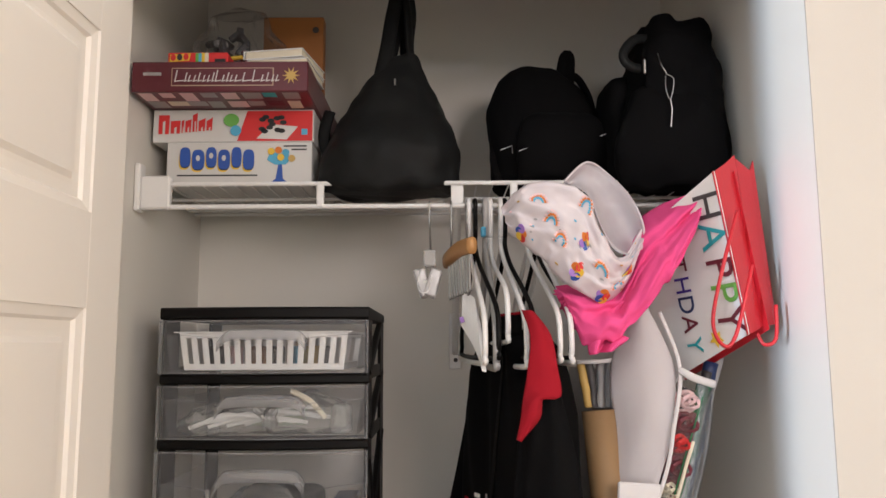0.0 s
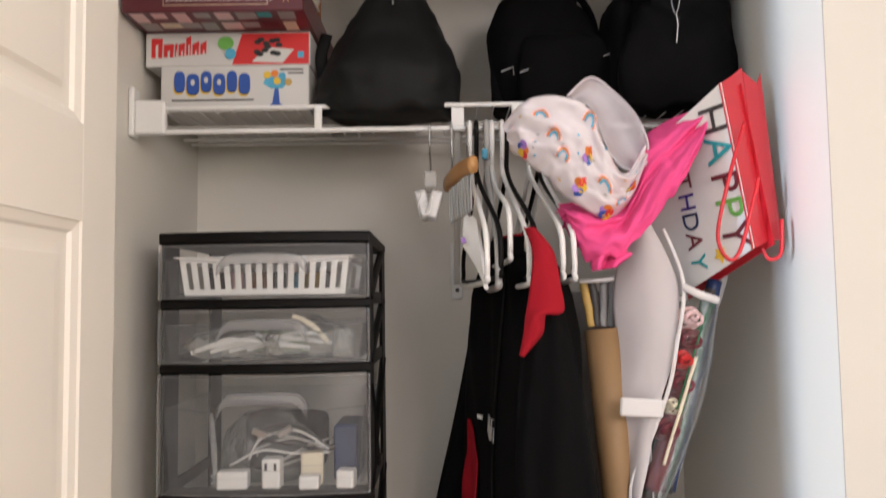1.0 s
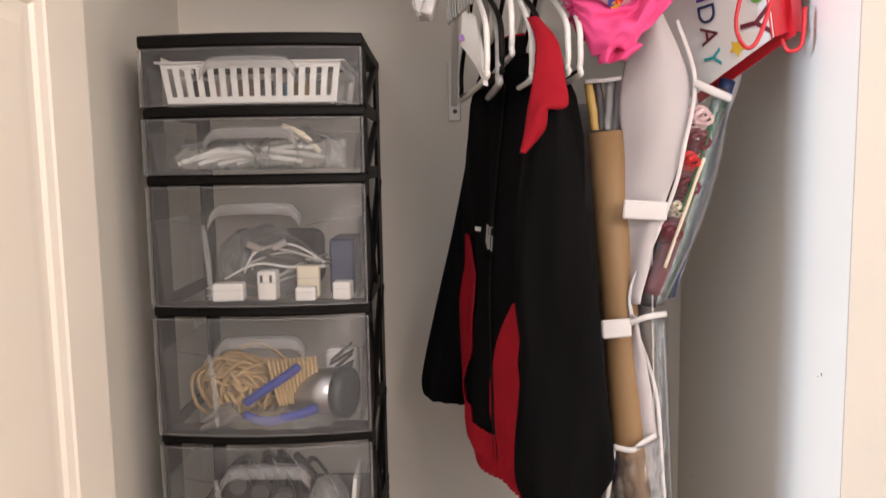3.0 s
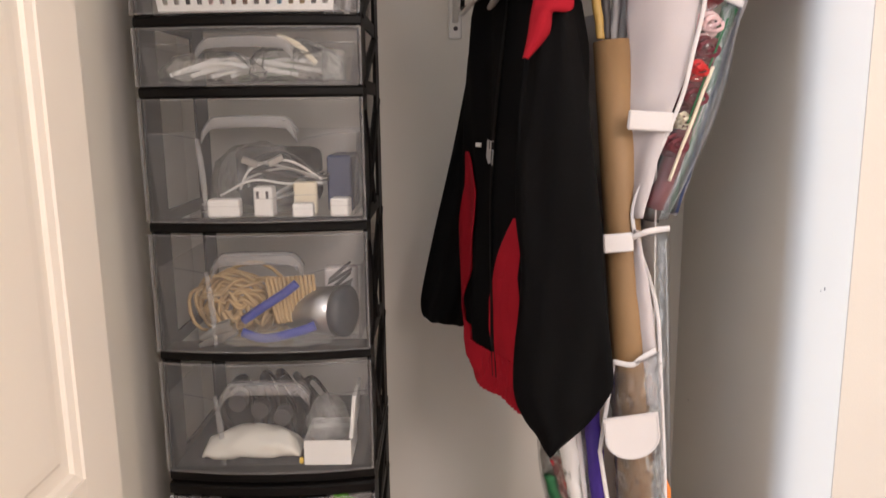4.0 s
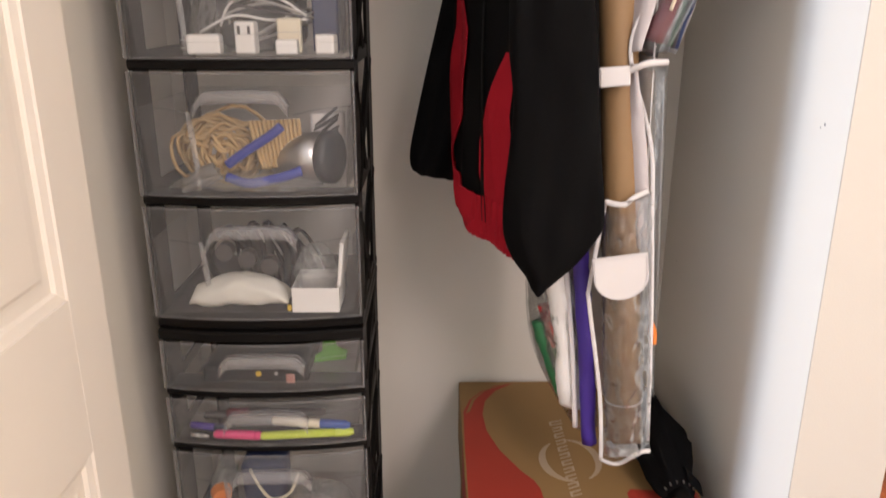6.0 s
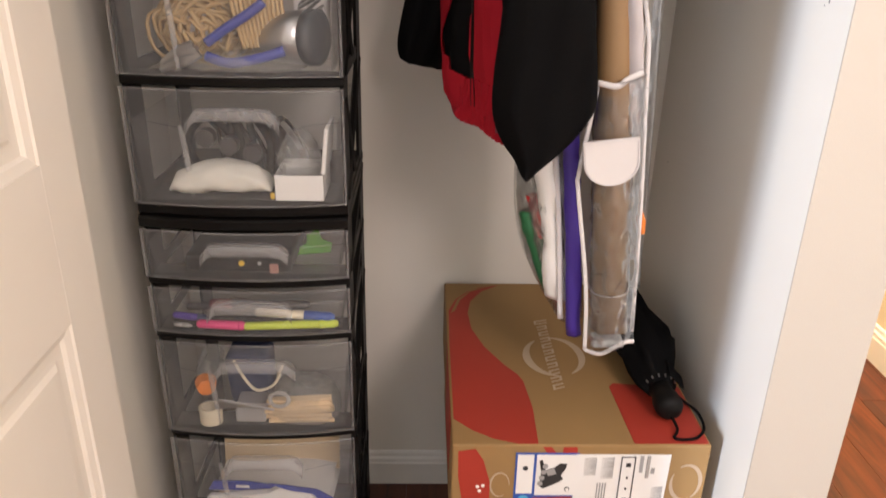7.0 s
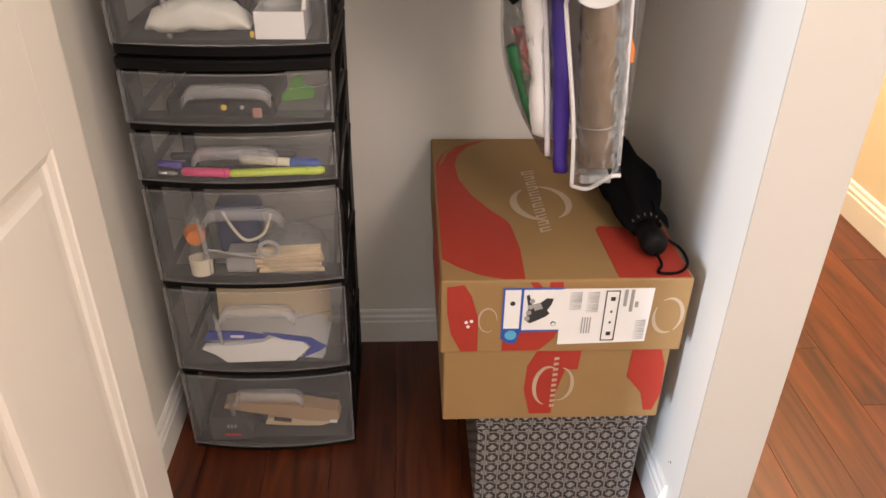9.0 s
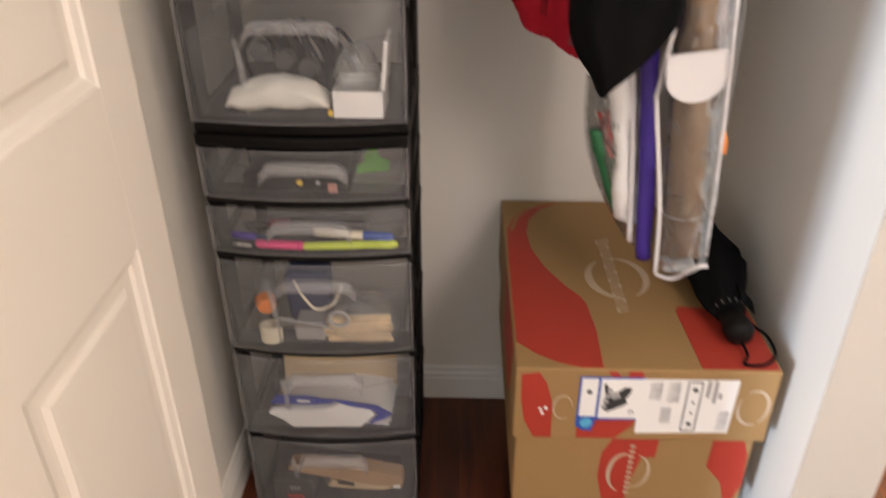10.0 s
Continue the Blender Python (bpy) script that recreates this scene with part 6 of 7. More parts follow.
part("cord_handle", tube(bmesh.new(), curve_pts([(0.390, 0.925, 1.712), (0.360, 0.905, 1.638), (0.343, 0.905, 1.566), (0.355, 0.905, 1.535), (0.371, 0.905, 1.547), (0.396, 0.915, 1.617), (0.405, 0.925, 1.640)], 7), 0.0026, 8), REDP, hb, "red cord handle", smooth=True)
part("cord_handle", tube(bmesh.new(), curve_pts([(0.419, 0.955, 1.551), (0.426, 0.950, 1.536), (0.442, 0.950, 1.544), (0.447, 0.955, 1.589)], 6), 0.0026, 8), REDP, hb, "red cord handle", smooth=True)


# it hangs well out over the rod, close to the side wall
HUNG = Vector((0.0, -0.062, 1.538))
hb.scale = (0.965, 0.965, 0.965)
hb.location = HUNG + (hb.location - HUNG) * 0.965


# ---- what lies in the drawers ----
def floor_of(tower_z, h, a):
    return tower_z + a * h / 0.80 + 0.0048


built_before = set(scene.objects)
U = [floor_of(0.802, 0.795, a) for a in (0.699, 0.602, 0.409, 0.214, 0.021)]
L = [floor_of(0.0, 0.802, a) for a in (0.699, 0.602, 0.409, 0.214, 0.021)]
ROPE = mat("jute_rope", (0.52, 0.36, 0.17), 0.8, var=0.2, scale=90, grain=0.08, bscale=500, bump=0.5)
STEEL = mat("brushed_steel", (0.5, 0.5, 0.5), 0.32, 1.0, var=0.1)
BEECH = mat("pale_craft_wood", (0.72, 0.54, 0.32), 0.6, var=0.12, scale=40, grain=0.05, bscale=80, stretch=(0.1, 1, 1))


FINEFILM = clear("thin_clear_film", (0.98, 0.985, 0.98), 0.88, 0.2, (0.85, 0.86, 0.83), 0.9, 0.5, 0.4)


def film_bag(name, c, rx, ry, h, amount, label, seed=0):
    """A crumpled see-through bag lying on z."""
    x, y, z = c
    rings = [oval((x, y, z + h * f), X1, Y1, rx * g, ry * g, 36, 2.6) for f, g in ((0, 0.86), (0.12, 1.0), (0.4, 1.0), (0.7, 0.85), (0.92, 0.55), (1.0, 0.15))]
    bm = loft(bmesh.new(), rings)
    bmesh.ops.subdivide_edges(bm, edges=bm.edges[:], cuts=1)
    for v in bm.verts:
        d = noise.noise_vector(v.co * 45 + Vector((seed, 0, 0)))
        v.co += Vector((d.x, d.y, d.z)) * amount
        v.co.z = max(v.co.z, z + 0.0004)
    return solid(name, bm, FILM if seed in (1, 7) else FINEFILM, label, "plastic bag", "bags in the drawers")


# upper drawer 1: slotted basket
bk = thing("slotted_basket", (-0.275, 1.19, U[0]), "white plastic basket with slotted sides full of small things", "basket")
z0 = U[0]
bx0, bx1, by0, by1, bh, tp = -0.404, -0.146, 1.112, 1.30, 0.058, 0.006


def basket_pt(x, y, f):
    cx, cy = (bx0 + bx1) / 2, (by0 + by1) / 2
    k = 1 - tp * (1 - f) / 0.10
    return Vector((cx + (x - cx) * k, cy + (y - cy) * k, z0 + bh * f))


for f0, f1, nm in ((0.0, 0.16, "bottom_band"), (0.84, 0.97, "top_band")):
    ring = lambda f, ins: [basket_pt(x + sx * ins, y + sy * ins, f) for x, y, sx, sy in ((bx0, by0, 1, 1), (bx1, by0, -1, 1), (bx1, by1, -1, -1), (bx0, by1, 1, -1))]
    part(nm, loft(bmesh.new(), [ring(f0, 0), ring(f1, 0), ring(f1, 0.0025), ring(f0, 0.0025), ring(f0, 0)], cap=False), WHITEPL, bk)
ring = lambda f, o: [basket_pt(x - sx * o, y - sy * o, f) for x, y, sx, sy in ((bx0, by0, 1, 1), (bx1, by0, -1, 1), (bx1, by1, -1, -1), (bx0, by1, 1, -1))]
part("rim", loft(bmesh.new(), [ring(0.97, -0.002), ring(0.97, 0.006), ring(1.0, 0.006), ring(1.0, -0.002), ring(0.97, -0.002)], cap=False), WHITEPL, bk)
part("bottom", boxed((bx0 + 0.026, by0 + 0.02, z0 + 0.0003), (bx1 - 0.026, by1 - 0.02, z0 + 0.003)), WHITEPL, bk)
for side_y in (by0, by1):
    for i in range(16):
        u0 = i / 15
        w = 0.40
        xa = bx0 + (bx1 - bx0) * (u0 * 0.965)
        xb = xa + (bx1 - bx0) * 0.035
        rows = [[basket_pt(x, side_y + d, f) for x, d in ((xa, 0), (xb, 0), (xb, 0.002), (xa, 0.002))] for f in (0.15, 0.86)]
        part("slat", loft(bmesh.new(), rows), WHITEPL, bk)
rnd = random.Random(3)
for i, col in enumerate(("dark", "blush", "grey", "brown", "dark", "sky", "gold", "dark")):
    c = Vector((bx0 + 0.045 + i * 0.024, 1.15 + 0.05 * rnd.random(), z0 + 0.018))
    ob = solid("small_trinket", boxed((-0.010, -0.014, -0.0145), (0.010, 0.014, 0.018), 0.004, 2, Matrix.Translation(c) @ pose(0, 0, 0, 0, 0, rnd.uniform(0, 90))), INKS[col], "small loose trinket inside the white basket", "trinket", "trinkets in the basket")

# upper drawer 2: film bags with cables and a green card
film_bag("poly_bag", (-0.335, 1.155, U[1]), 0.075, 0.045, 0.045, 0.008, "crumpled clear plastic bag with white strips", 1)
film_bag("poly_bag", (-0.215, 1.16, U[1]), 0.066, 0.050, 0.060, 0.010, "crumpled clear plastic bag with white strips", 7)
gc = solid("green_card", boxed((-0.045, -0.001, 0), (0.045, 0.001, 0.040), 0, 1, Matrix.Translation((-0.275, 1.235, U[1] + 0.002)) @ pose(0, 0, 0, -14, 0, 3)), mat("pale_green_card", (0.40, 0.52, 0.34), 0.6), "pale green card standing in the drawer", "card")
for i in range(16):
    a = Vector((-0.385 + i * 0.006, 1.118 + 0.004 * i, U[1] + 0.010 + 0.0025 * (i % 4)))
    b = a + Vector((0.10 + 0.01 * (i % 3), 0.03, 0.014 - 0.006 * (i % 3)))
    m = (a + b) / 2 + Vector((0, 0, 0.010))
    solid("white_strip", tube(bmesh.new(), curve_pts([a, m, b], 5), 0.0030, 6, 0.35), WHITEPL, "thin white plastic strip in a clear bag", "strip", "strips in the drawer")
cb = solid("clear_case", boxed((-0.172, 1.118, U[1] + 0.0003), (-0.142, 1.150, U[1] + 0.044), 0.004, 2), FILM, "small clear plastic case in the drawer", "case")
solid("beige_tie", tube(bmesh.new(), curve_pts([(-0.235, 1.13, U[1] + 0.064), (-0.205, 1.125, U[1] + 0.050), (-0.180, 1.122, U[1] + 0.024)], 6), 0.004, 6, 0.4), INKS["cream"], "beige ribbon tie over the bags", "ribbon")

# upper drawer 3: wall chargers and cables
z = U[2]


def charger(c, size, yaw, label, prongs=None, material=None):
    root = thing("wall_charger", c, label, "charger", "chargers in the drawer")
    m = Matrix.Translation(c) @ pose(0, 0, 0, 0, 0, yaw)
    sx, sy, sz = size
    part("case", boxed((-sx / 2, -sy / 2, 0), (sx / 2, sy / 2, sz), min(size) * 0.14, 3, m), material or WHITEPL, root)
    part("seam", boxed((-sx / 2 - 0.0003, -sy / 2 - 0.0003, sz * 0.60), (sx / 2 + 0.0003, sy / 2 + 0.0003, sz * 0.615), 0, 1, m), INKS["grey"], root)
    if prongs == "side":
        for dz in (0.3, 0.7):
            part("prong", boxed((-sx / 2 - 0.010, -0.003, sz * dz - 0.0008), (-sx / 2, 0.003, sz * dz + 0.0008), 0, 1, m), CHROME, root)
    if prongs == "front":
        for dx in (-0.25, 0.25):
            part("socket_slot", boxed((sx * dx - 0.002, -sy / 2 - 0.0006, sz * 0.62), (sx * dx + 0.002, -sy / 2, sz * 0.86), 0, 1, m), INKS["dark"], root)
    return root


charger((-0.322, 1.125, z), (0.046, 0.026, 0.027), 4, "white wall charger lying on its side", "side")
charger((-0.264, 1.128, z), (0.028, 0.026, 0.044), -3, "white wall charger standing upright", "front")
charger((-0.207, 1.120, z), (0.030, 0.022, 0.020), 3, "small white charger block in the drawer")
charger((-0.208, 1.150, z), (0.034, 0.024, 0.048), 5, "ivory charger block behind white one", None, INKS["cream"])
charger((-0.153, 1.124, z), (0.027, 0.026, 0.027), -6, "small white cube charger")
rnd = random.Random(6)
for i in range(6):
    z1 = z + 0.045 + 0.006 * i
    keys = [(-0.335 + 0.01 * i, 1.15 + 0.01 * (i % 3), z + 0.028 + 0.003 * i), (-0.285, 1.145, z1 + 0.006), (-0.235, 1.15 + 0.006 * (i % 2), z1 + 0.016 * (i % 2)), (-0.185, 1.155, z1 - 0.004 * i), (-0.215 + 0.02 * (i % 3), 1.20, z1 - 0.012), (-0.30, 1.21, z + 0.004)]
    solid("charging_cable", tube(bmesh.new(), curve_pts(keys, 7), 0.0019, 6), [WHITEPL, GREYPL, INKS["dark"]][i % 3], "thin coiled charging cable", "cable", "cables in the drawer", smooth=True)
for i in range(2):
    solid("cable_plug", boxed((-0.012, -0.004, -0.005), (0.012, 0.004, 0.005), 0.0015, 1, Matrix.Translation((-0.287 + i * 0.038, 1.142, z + 0.078 + 0.002 * i)) @ pose(0, 0, 0, 10, 24 - 50 * i, 15)), CHROME, "bright metal cable plug", "plug", "plugs in the drawer")
film_bag("poly_bag", (-0.29, 1.20, z), 0.07, 0.05, 0.105, 0.010, "clear plastic bag bunched up behind the chargers", 3)
solid("navy_box", boxed((-0.178, 1.165, z), (-0.140, 1.26, z + 0.085), 0.003, 1), INKS["navy"], "dark blue box at the side of the drawer", "box")
solid("black_pouch", crumple(boxed((-0.335, 1.225, z + 0.002), (-0.200, 1.29, z + 0.095), 0.02, 4), 0.004, 30), BLACKF, "soft black pouch at the back of the drawer", "pouch", smooth=True)

# upper drawer 4: rope, pliers and a steel cup
z = U[3]
rp = thing("rope_coil", (-0.31, 1.17, z), "loose coil of tan jute rope", "rope")
rnd = random.Random(9)
for i in range(24):
    cx, cz, r = -0.316 + rnd.uniform(-0.018, 0.018), z + 0.050 + rnd.uniform(-0.008, 0.010), 0.014 + 0.0018 * i
    pts = [Vector((cx + 1.35 * r * math.cos(t), 1.128 + 0.0022 * i + 0.007 * math.sin(3 * t + i * 1.9), max(z + 0.004, cz + r * 0.95 * math.sin(t) + 0.007 * math.sin(4 * t + i * 2.3)))) for t in [2 * math.pi * k / 26 for k in range(26)]]
    part("strand", tube(bmesh.new(), pts, 0.0030, 6, loop=True), ROPE, rp, smooth=True)
for i in range(12):
    pts = curve_pts([(-0.27 + i * 0.006, 1.13 + 0.002 * i, z + 0.100), (-0.262 + i * 0.0055, 1.126 + 0.002 * i, z + 0.065), (-0.255 + i * 0.0045, 1.13 + 0.002 * i, z + 0.030)], 5)
    part("strand", tube(bmesh.new(), pts, 0.0030, 6), ROPE, rp, smooth=True)
pl = thing("pliers", (-0.27, 1.12, z), "pliers with blue rubber grips lying open", "pliers")
jx = Vector((-0.322, 1.118, z + 0.032))
part("jaw", tube(bmesh.new(), [jx, jx + Vector((-0.020, 0, -0.006)), jx + Vector((-0.048, 0.002, -0.022))], [0.010, 0.009, 0.003], 8, 0.5), STEEL, pl, "steel jaw")
part("jaw", tube(bmesh.new(), [jx + Vector((0.004, 0.004, -0.006)), jx + Vector((-0.018, 0.004, -0.020)), jx + Vector((-0.052, 0.004, -0.034))], [0.010, 0.009, 0.003], 8, 0.5), STEEL, pl, "steel jaw")
GRIP = mat("blue_rubber_grip", (0.035, 0.055, 0.34), 0.5, var=0.1)
part("grip", tube(bmesh.new(), curve_pts([jx + Vector((0.018, 0, 0.006)), jx + Vector((0.05, -0.002, 0.028)), jx + Vector((0.082, 0, 0.048)), jx + Vector((0.100, 0, 0.062))], 5), 0.0068, 10, 0.8), GRIP, pl, "blue rubber grip", smooth=True)
part("grip", tube(bmesh.new(), curve_pts([jx + Vector((0.016, 0, -0.012)), jx + Vector((0.05, -0.006, -0.020)), jx + Vector((0.095, -0.004, -0.012)), jx + Vector((0.125, 0, -0.003))], 5), 0.0072, 10, 0.8), GRIP, pl, "blue rubber grip", smooth=True)
part("pivot", tube(bmesh.new(), [jx + Vector((0, -0.008, -0.003)), jx + Vector((0, 0.008, -0.003))], 0.0045, 12), STEEL, pl)
cup = thing("steel_cup", (-0.165, 1.14, z), "steel cup lying on its side with a black lid", "cup")
part("cup_body", tube(bmesh.new(), [(-0.24, 1.160, z + 0.040), (-0.20, 1.150, z + 0.042), (-0.163, 1.138, z + 0.044)], [0.030, 0.036, 0.039], 28), STEEL, cup, smooth=True)
part("lid", tube(bmesh.new(), [(-0.164, 1.138, z + 0.044), (-0.152, 1.133, z + 0.0445), (-0.149, 1.132, z + 0.0445)], [0.0395, 0.0395, 0.034], 28), mat("slate_plastic", (0.03, 0.036, 0.045), 0.4), cup, "dark slate lid", smooth=True)
zb = thing("striped_pouch", (-0.165, 1.2, z), "black and white zebra striped pouch", "pouch")
part("pouch_body", crumple(boxed((-0.192, 1.185, z + 0.002), (-0.142, 1.215, z + 0.104), 0.006, 2), 0.002, 30), WHITEF, zb, smooth=False)
for i in range(6):
    m = at_front(-0.167, 1.1825, z + 0.056 + 0.0085 * i, 30 + 8 * (i % 2))
    part("stripe", prism(bmesh.new(), [(-0.024, -0.0020), (-0.004, -0.0034), (0.022, -0.0016), (0.024, 0.0022), (0.002, 0.0026), (-0.020, 0.0014)], m, -0.001), INK, zb)
film_bag("poly_bag", (-0.255, 1.135, z), 0.085, 0.032, 0.026, 0.005, "thin clear plastic bag under the pliers", 12)

# upper drawer 5: white pouch, tangle of straps and an open white box
z = U[4]
cush = bmesh.new()
rings = []
for i in range(17):
    u = i / 16
    w = 0.030 * (0.8 + 0.2 * math.sin(math.pi * u))
    h = 0.004 + 0.024 * math.sin(math.pi * u) ** 0.38
    rings.append(oval((-0.380 + 0.150 * u, 1.130, z + 0.012 + h * 0.55 + 0.006 * math.sin(2.4 * u)), Y1, Z1, w, h * 0.85, 24, 2.2))
loft(cush, rings)
crumple(cush, 0.006, 55)
for v in cush.verts:
    v.co.z = max(v.co.z, z + 0.0005)
solid("white_pouch", cush, mat("white_soft_plastic", (0.74, 0.73, 0.66), 0.45, var=0.05), "plump white sealed pouch lying in the drawer", "pouch", smooth=True)
wbx = thing("white_box", (-0.185, 1.15, z), "open white carton with its lid standing up", "carton")
bm = bmesh.new()
X0, X1_, Y0, Y1_ = -0.222, -0.150, 1.112, 1.20
for lo_, hi_ in (((X0, Y0, z + 0.0005), (X1_, Y0 + 0.0015, z + 0.040)), ((X0, Y1_ - 0.0015, z + 0.0005), (X1_, Y1_, z + 0.040)), ((X0, Y0 + 0.0015, z + 0.0005), (X0 + 0.0015, Y1_ - 0.0015, z + 0.040)), ((X1_ - 0.0015, Y0 + 0.0015, z + 0.0005), (X1_, Y1_ - 0.0015, z + 0.040))):
    box(bm, lo_, hi_)
part("tray", bm, PAPER, wbx)
part("lid_flap", boxed((-0.003, -0.040, 0), (0.003, 0.040, 0.070), 0.001, 1, Matrix.Translation((-0.150, 1.155, z + 0.041)) @ pose(0, 0, 0, 0, 6, 0)), PAPER, wbx)
film_bag("poly_bag", (-0.19, 1.155, z + 0.03), 0.032, 0.028, 0.068, 0.007, "clear bag of small parts in the white carton", 5)
rnd = random.Random(14)
for i in range(9):
    c = Vector((-0.345 + 0.016 * i, 1.20 + 0.012 * (i % 3), z + 0.02))
    keys = [c + Vector((0, 0, -0.018)), c + Vector((rnd.uniform(-0.03, 0.03), -0.01, 0.05)), c + Vector((rnd.uniform(-0.03, 0.03), 0.012, 0.075 + rnd.uniform(0, 0.02))), c + Vector((0.02, 0.02, 0.03)), c + Vector((0.035, 0.01, -0.017))]
    solid("black_strap", tube(bmesh.new(), curve_pts(keys, 6), 0.006, 8, 0.5), BLACKF, "tangled black strap at the back of the drawer", "strap", "straps in the drawer", smooth=True)
for i in range(3):
    solid("black_reel", tube(bmesh.new(), [(-0.335 + 0.035 * i, 1.165, z + 0.080 - 0.012 * i), (-0.335 + 0.035 * i, 1.185, z + 0.080 - 0.012 * i)], 0.014, 18), INKS["dark"], "small black reel among the straps", "reel", "reels in the drawer")
solid("yellow_bead", boxed((-0.231, 1.114, z + 0.0005), (-0.224, 1.121, z + 0.011), 0.003, 2), INKS["yellow"], "tiny yellow bead in the drawer", "bead")

# lower drawer 1: black case and a green leaf shape
z = L[0]
bc = thing("black_case", (-0.30, 1.16, z), "low black case with small coloured studs", "case")
part("case_body", boxed((-0.372, 1.115, z + 0.0003), (-0.205, 1.26, z + 0.030), 0.006, 2), BLACKP, bc)
for x, c, r in ((-0.283, "yellow", 0.0045), (-0.255, "grey", 0.003)):
    part("stud", prism(bmesh.new(), disc(r, None, 14), at_front(x, 1.1148, z + 0.017), -0.002), INKS[c], bc)
solid("pink_clip", boxed((-0.240, 1.112, z + 0.0003), (-0.226, 1.118, z + 0.016), 0.002, 1), mat("dusty_pink_plastic", (0.42, 0.20, 0.16), 0.5), "small pink hair clip in the drawer", "clip")
lf = solid("green_leaf_card", prism(bmesh.new(), [(-0.034, -0.012), (0.026, -0.010), (0.030, 0.006), (0.014, 0.014), (0.010, 0.032), (-0.010, 0.024), (-0.012, 0.008), (-0.030, -0.002)], at_front(-0.180, 1.190, z + 0.0125, 4), 0.002), mat("bright_green_card", (0.13, 0.40, 0.035), 0.5), "bright green leaf-shaped card", "card")
# lower drawer 2: pens and markers
z = L[1]


def pen(a, b, r, body, cap, share, label):
    a, b = Vector(a), Vector(b)
    root = thing("marker_pen", tuple((a + b) / 2), label, "pen", "pens in the drawer")
    m = a.lerp(b, share)
    d = (b - a).normalized()
    part("barrel", tube(bmesh.new(), [a, a + d * 0.004, m], [r * 0.7, r, r], 12), INKS[body] if isinstance(body, str) else body, root, smooth=True)
    part("cap", tube(bmesh.new(), [m, m + d * 0.001, b - d * 0.008, b], [r, r * 1.12, r * 1.08, r * 0.6], 12), INKS[cap] if isinstance(cap, str) else cap, root, smooth=True)
    return root


pen((-0.362, 1.110, z + 0.0075), (-0.282, 1.104, z + 0.0075), 0.0072, "magenta", "magenta", 0.85, "bright pink felt marker pen")
pen((-0.286, 1.094, z + 0.0070), (-0.136, 1.106, z + 0.0070), 0.0066, "lime", "lime", 0.8, "yellow-green highlighter pen in the drawer")
pen((-0.272, 1.130, z + 0.0200), (-0.142, 1.120, z + 0.0170), 0.0072, "cream", "blue", 0.62, "white marker with a blue cap")
pen((-0.405, 1.130, z + 0.014), (-0.345, 1.120, z + 0.012), 0.0060, "purple", "navy", 0.7, "purple pen with a clip")
pen((-0.350, 1.150, z + 0.024), (-0.275, 1.150, z + 0.024), 0.008, "maroon", "dark", 0.5, "dark red marker pen lying flat")
pen((-0.400, 1.112, z + 0.0055), (-0.370, 1.106, z + 0.0055), 0.0035, CHROME, CHROME, 0.5, "bright metal pen end")
pen((-0.395, 1.17, z + 0.008), (-0.19, 1.18, z + 0.008), 0.007, "dark", "dark", 0.7, "black marker at the back of the drawer")
# lower drawer 3: tape roll, sticks, cables
z = L[2]
tr = thing("tape_roll", (-0.372, 1.118, z), "small white tape roll standing on its edge", "tape")
part("tape", loft(bmesh.new(), [oval((-0.362, 1.125, z + h), X1, Y1, r, r * 0.8, 24) for h, r in ((0.0003, 0.019), (0.032, 0.020), (0.032, 0.016), (0.004, 0.015))]), INKS["cream"], tr, smooth=False)
oc = solid("round_token", tube(bmesh.new(), [(-0.368, 1.135, z + 0.075), (-0.362, 1.118, z + 0.074)], [0.018, 0.015], 20), INKS["orange"], "round orange plastic token in the drawer", "token", smooth=False)
solid("clear_bottle", tube(bmesh.new(), [(-0.368, 1.137, z + 0.0755), (-0.372, 1.16, z + 0.078), (-0.376, 1.22, z + 0.080)], [0.012, 0.020, 0.020], 20), FILM, "small clear plastic bottle in the drawer", "bottle")
rnd = random.Random(17)
for i in range(22):
    a = Vector((-0.262 + rnd.uniform(-0.006, 0.006), 1.118 + 0.004 * (i % 5), z + 0.007 + 0.0038 * (i // 2)))
    b = a + Vector((0.108 + rnd.uniform(-0.006, 0.004), rnd.uniform(-0.003, 0.004), rnd.uniform(-0.003, 0.010)))
    b.x = min(b.x, -0.150)
    solid("craft_stick", tube(bmesh.new(), [a, b], 0.0042, 6, 0.6), BEECH, "pale wooden craft stick in a clear bag", "stick", "craft sticks in the drawer")
film_bag("poly_bag", (-0.205, 1.150, z), 0.064, 0.040, 0.080, 0.006, "clear plastic bag round the craft sticks", 9)
solid("curled_string", tube(bmesh.new(), curve_pts([(-0.318, 1.14, z + 0.115), (-0.30, 1.13, z + 0.085), (-0.28, 1.13, z + 0.062), (-0.25, 1.13, z + 0.075), (-0.235, 1.135, z + 0.110)], 7), 0.0026, 8), INKS["cream"], "curled white string in the drawer", "string", smooth=True)
solid("navy_cloth", crumple(boxed((-0.345, 1.17, z + 0.002), (-0.265, 1.24, z + 0.105), 0.015, 4), 0.005, 30), INKS["navy"], "folded navy cloth at the back", "cloth", smooth=True)
sc = thing("scissors", (-0.30, 1.12, z + 0.03), "grey handled scissors resting on the tape roll", "scissors")
part("blade", tube(bmesh.new(), [(-0.35, 1.118, z + 0.036), (-0.255, 1.112, z + 0.046)], [0.006, 0.002], 8, 0.3), STEEL, sc)
part("blade", tube(bmesh.new(), [(-0.345, 1.116, z + 0.048), (-0.25, 1.110, z + 0.036)], [0.006, 0.002], 8, 0.3), STEEL, sc)
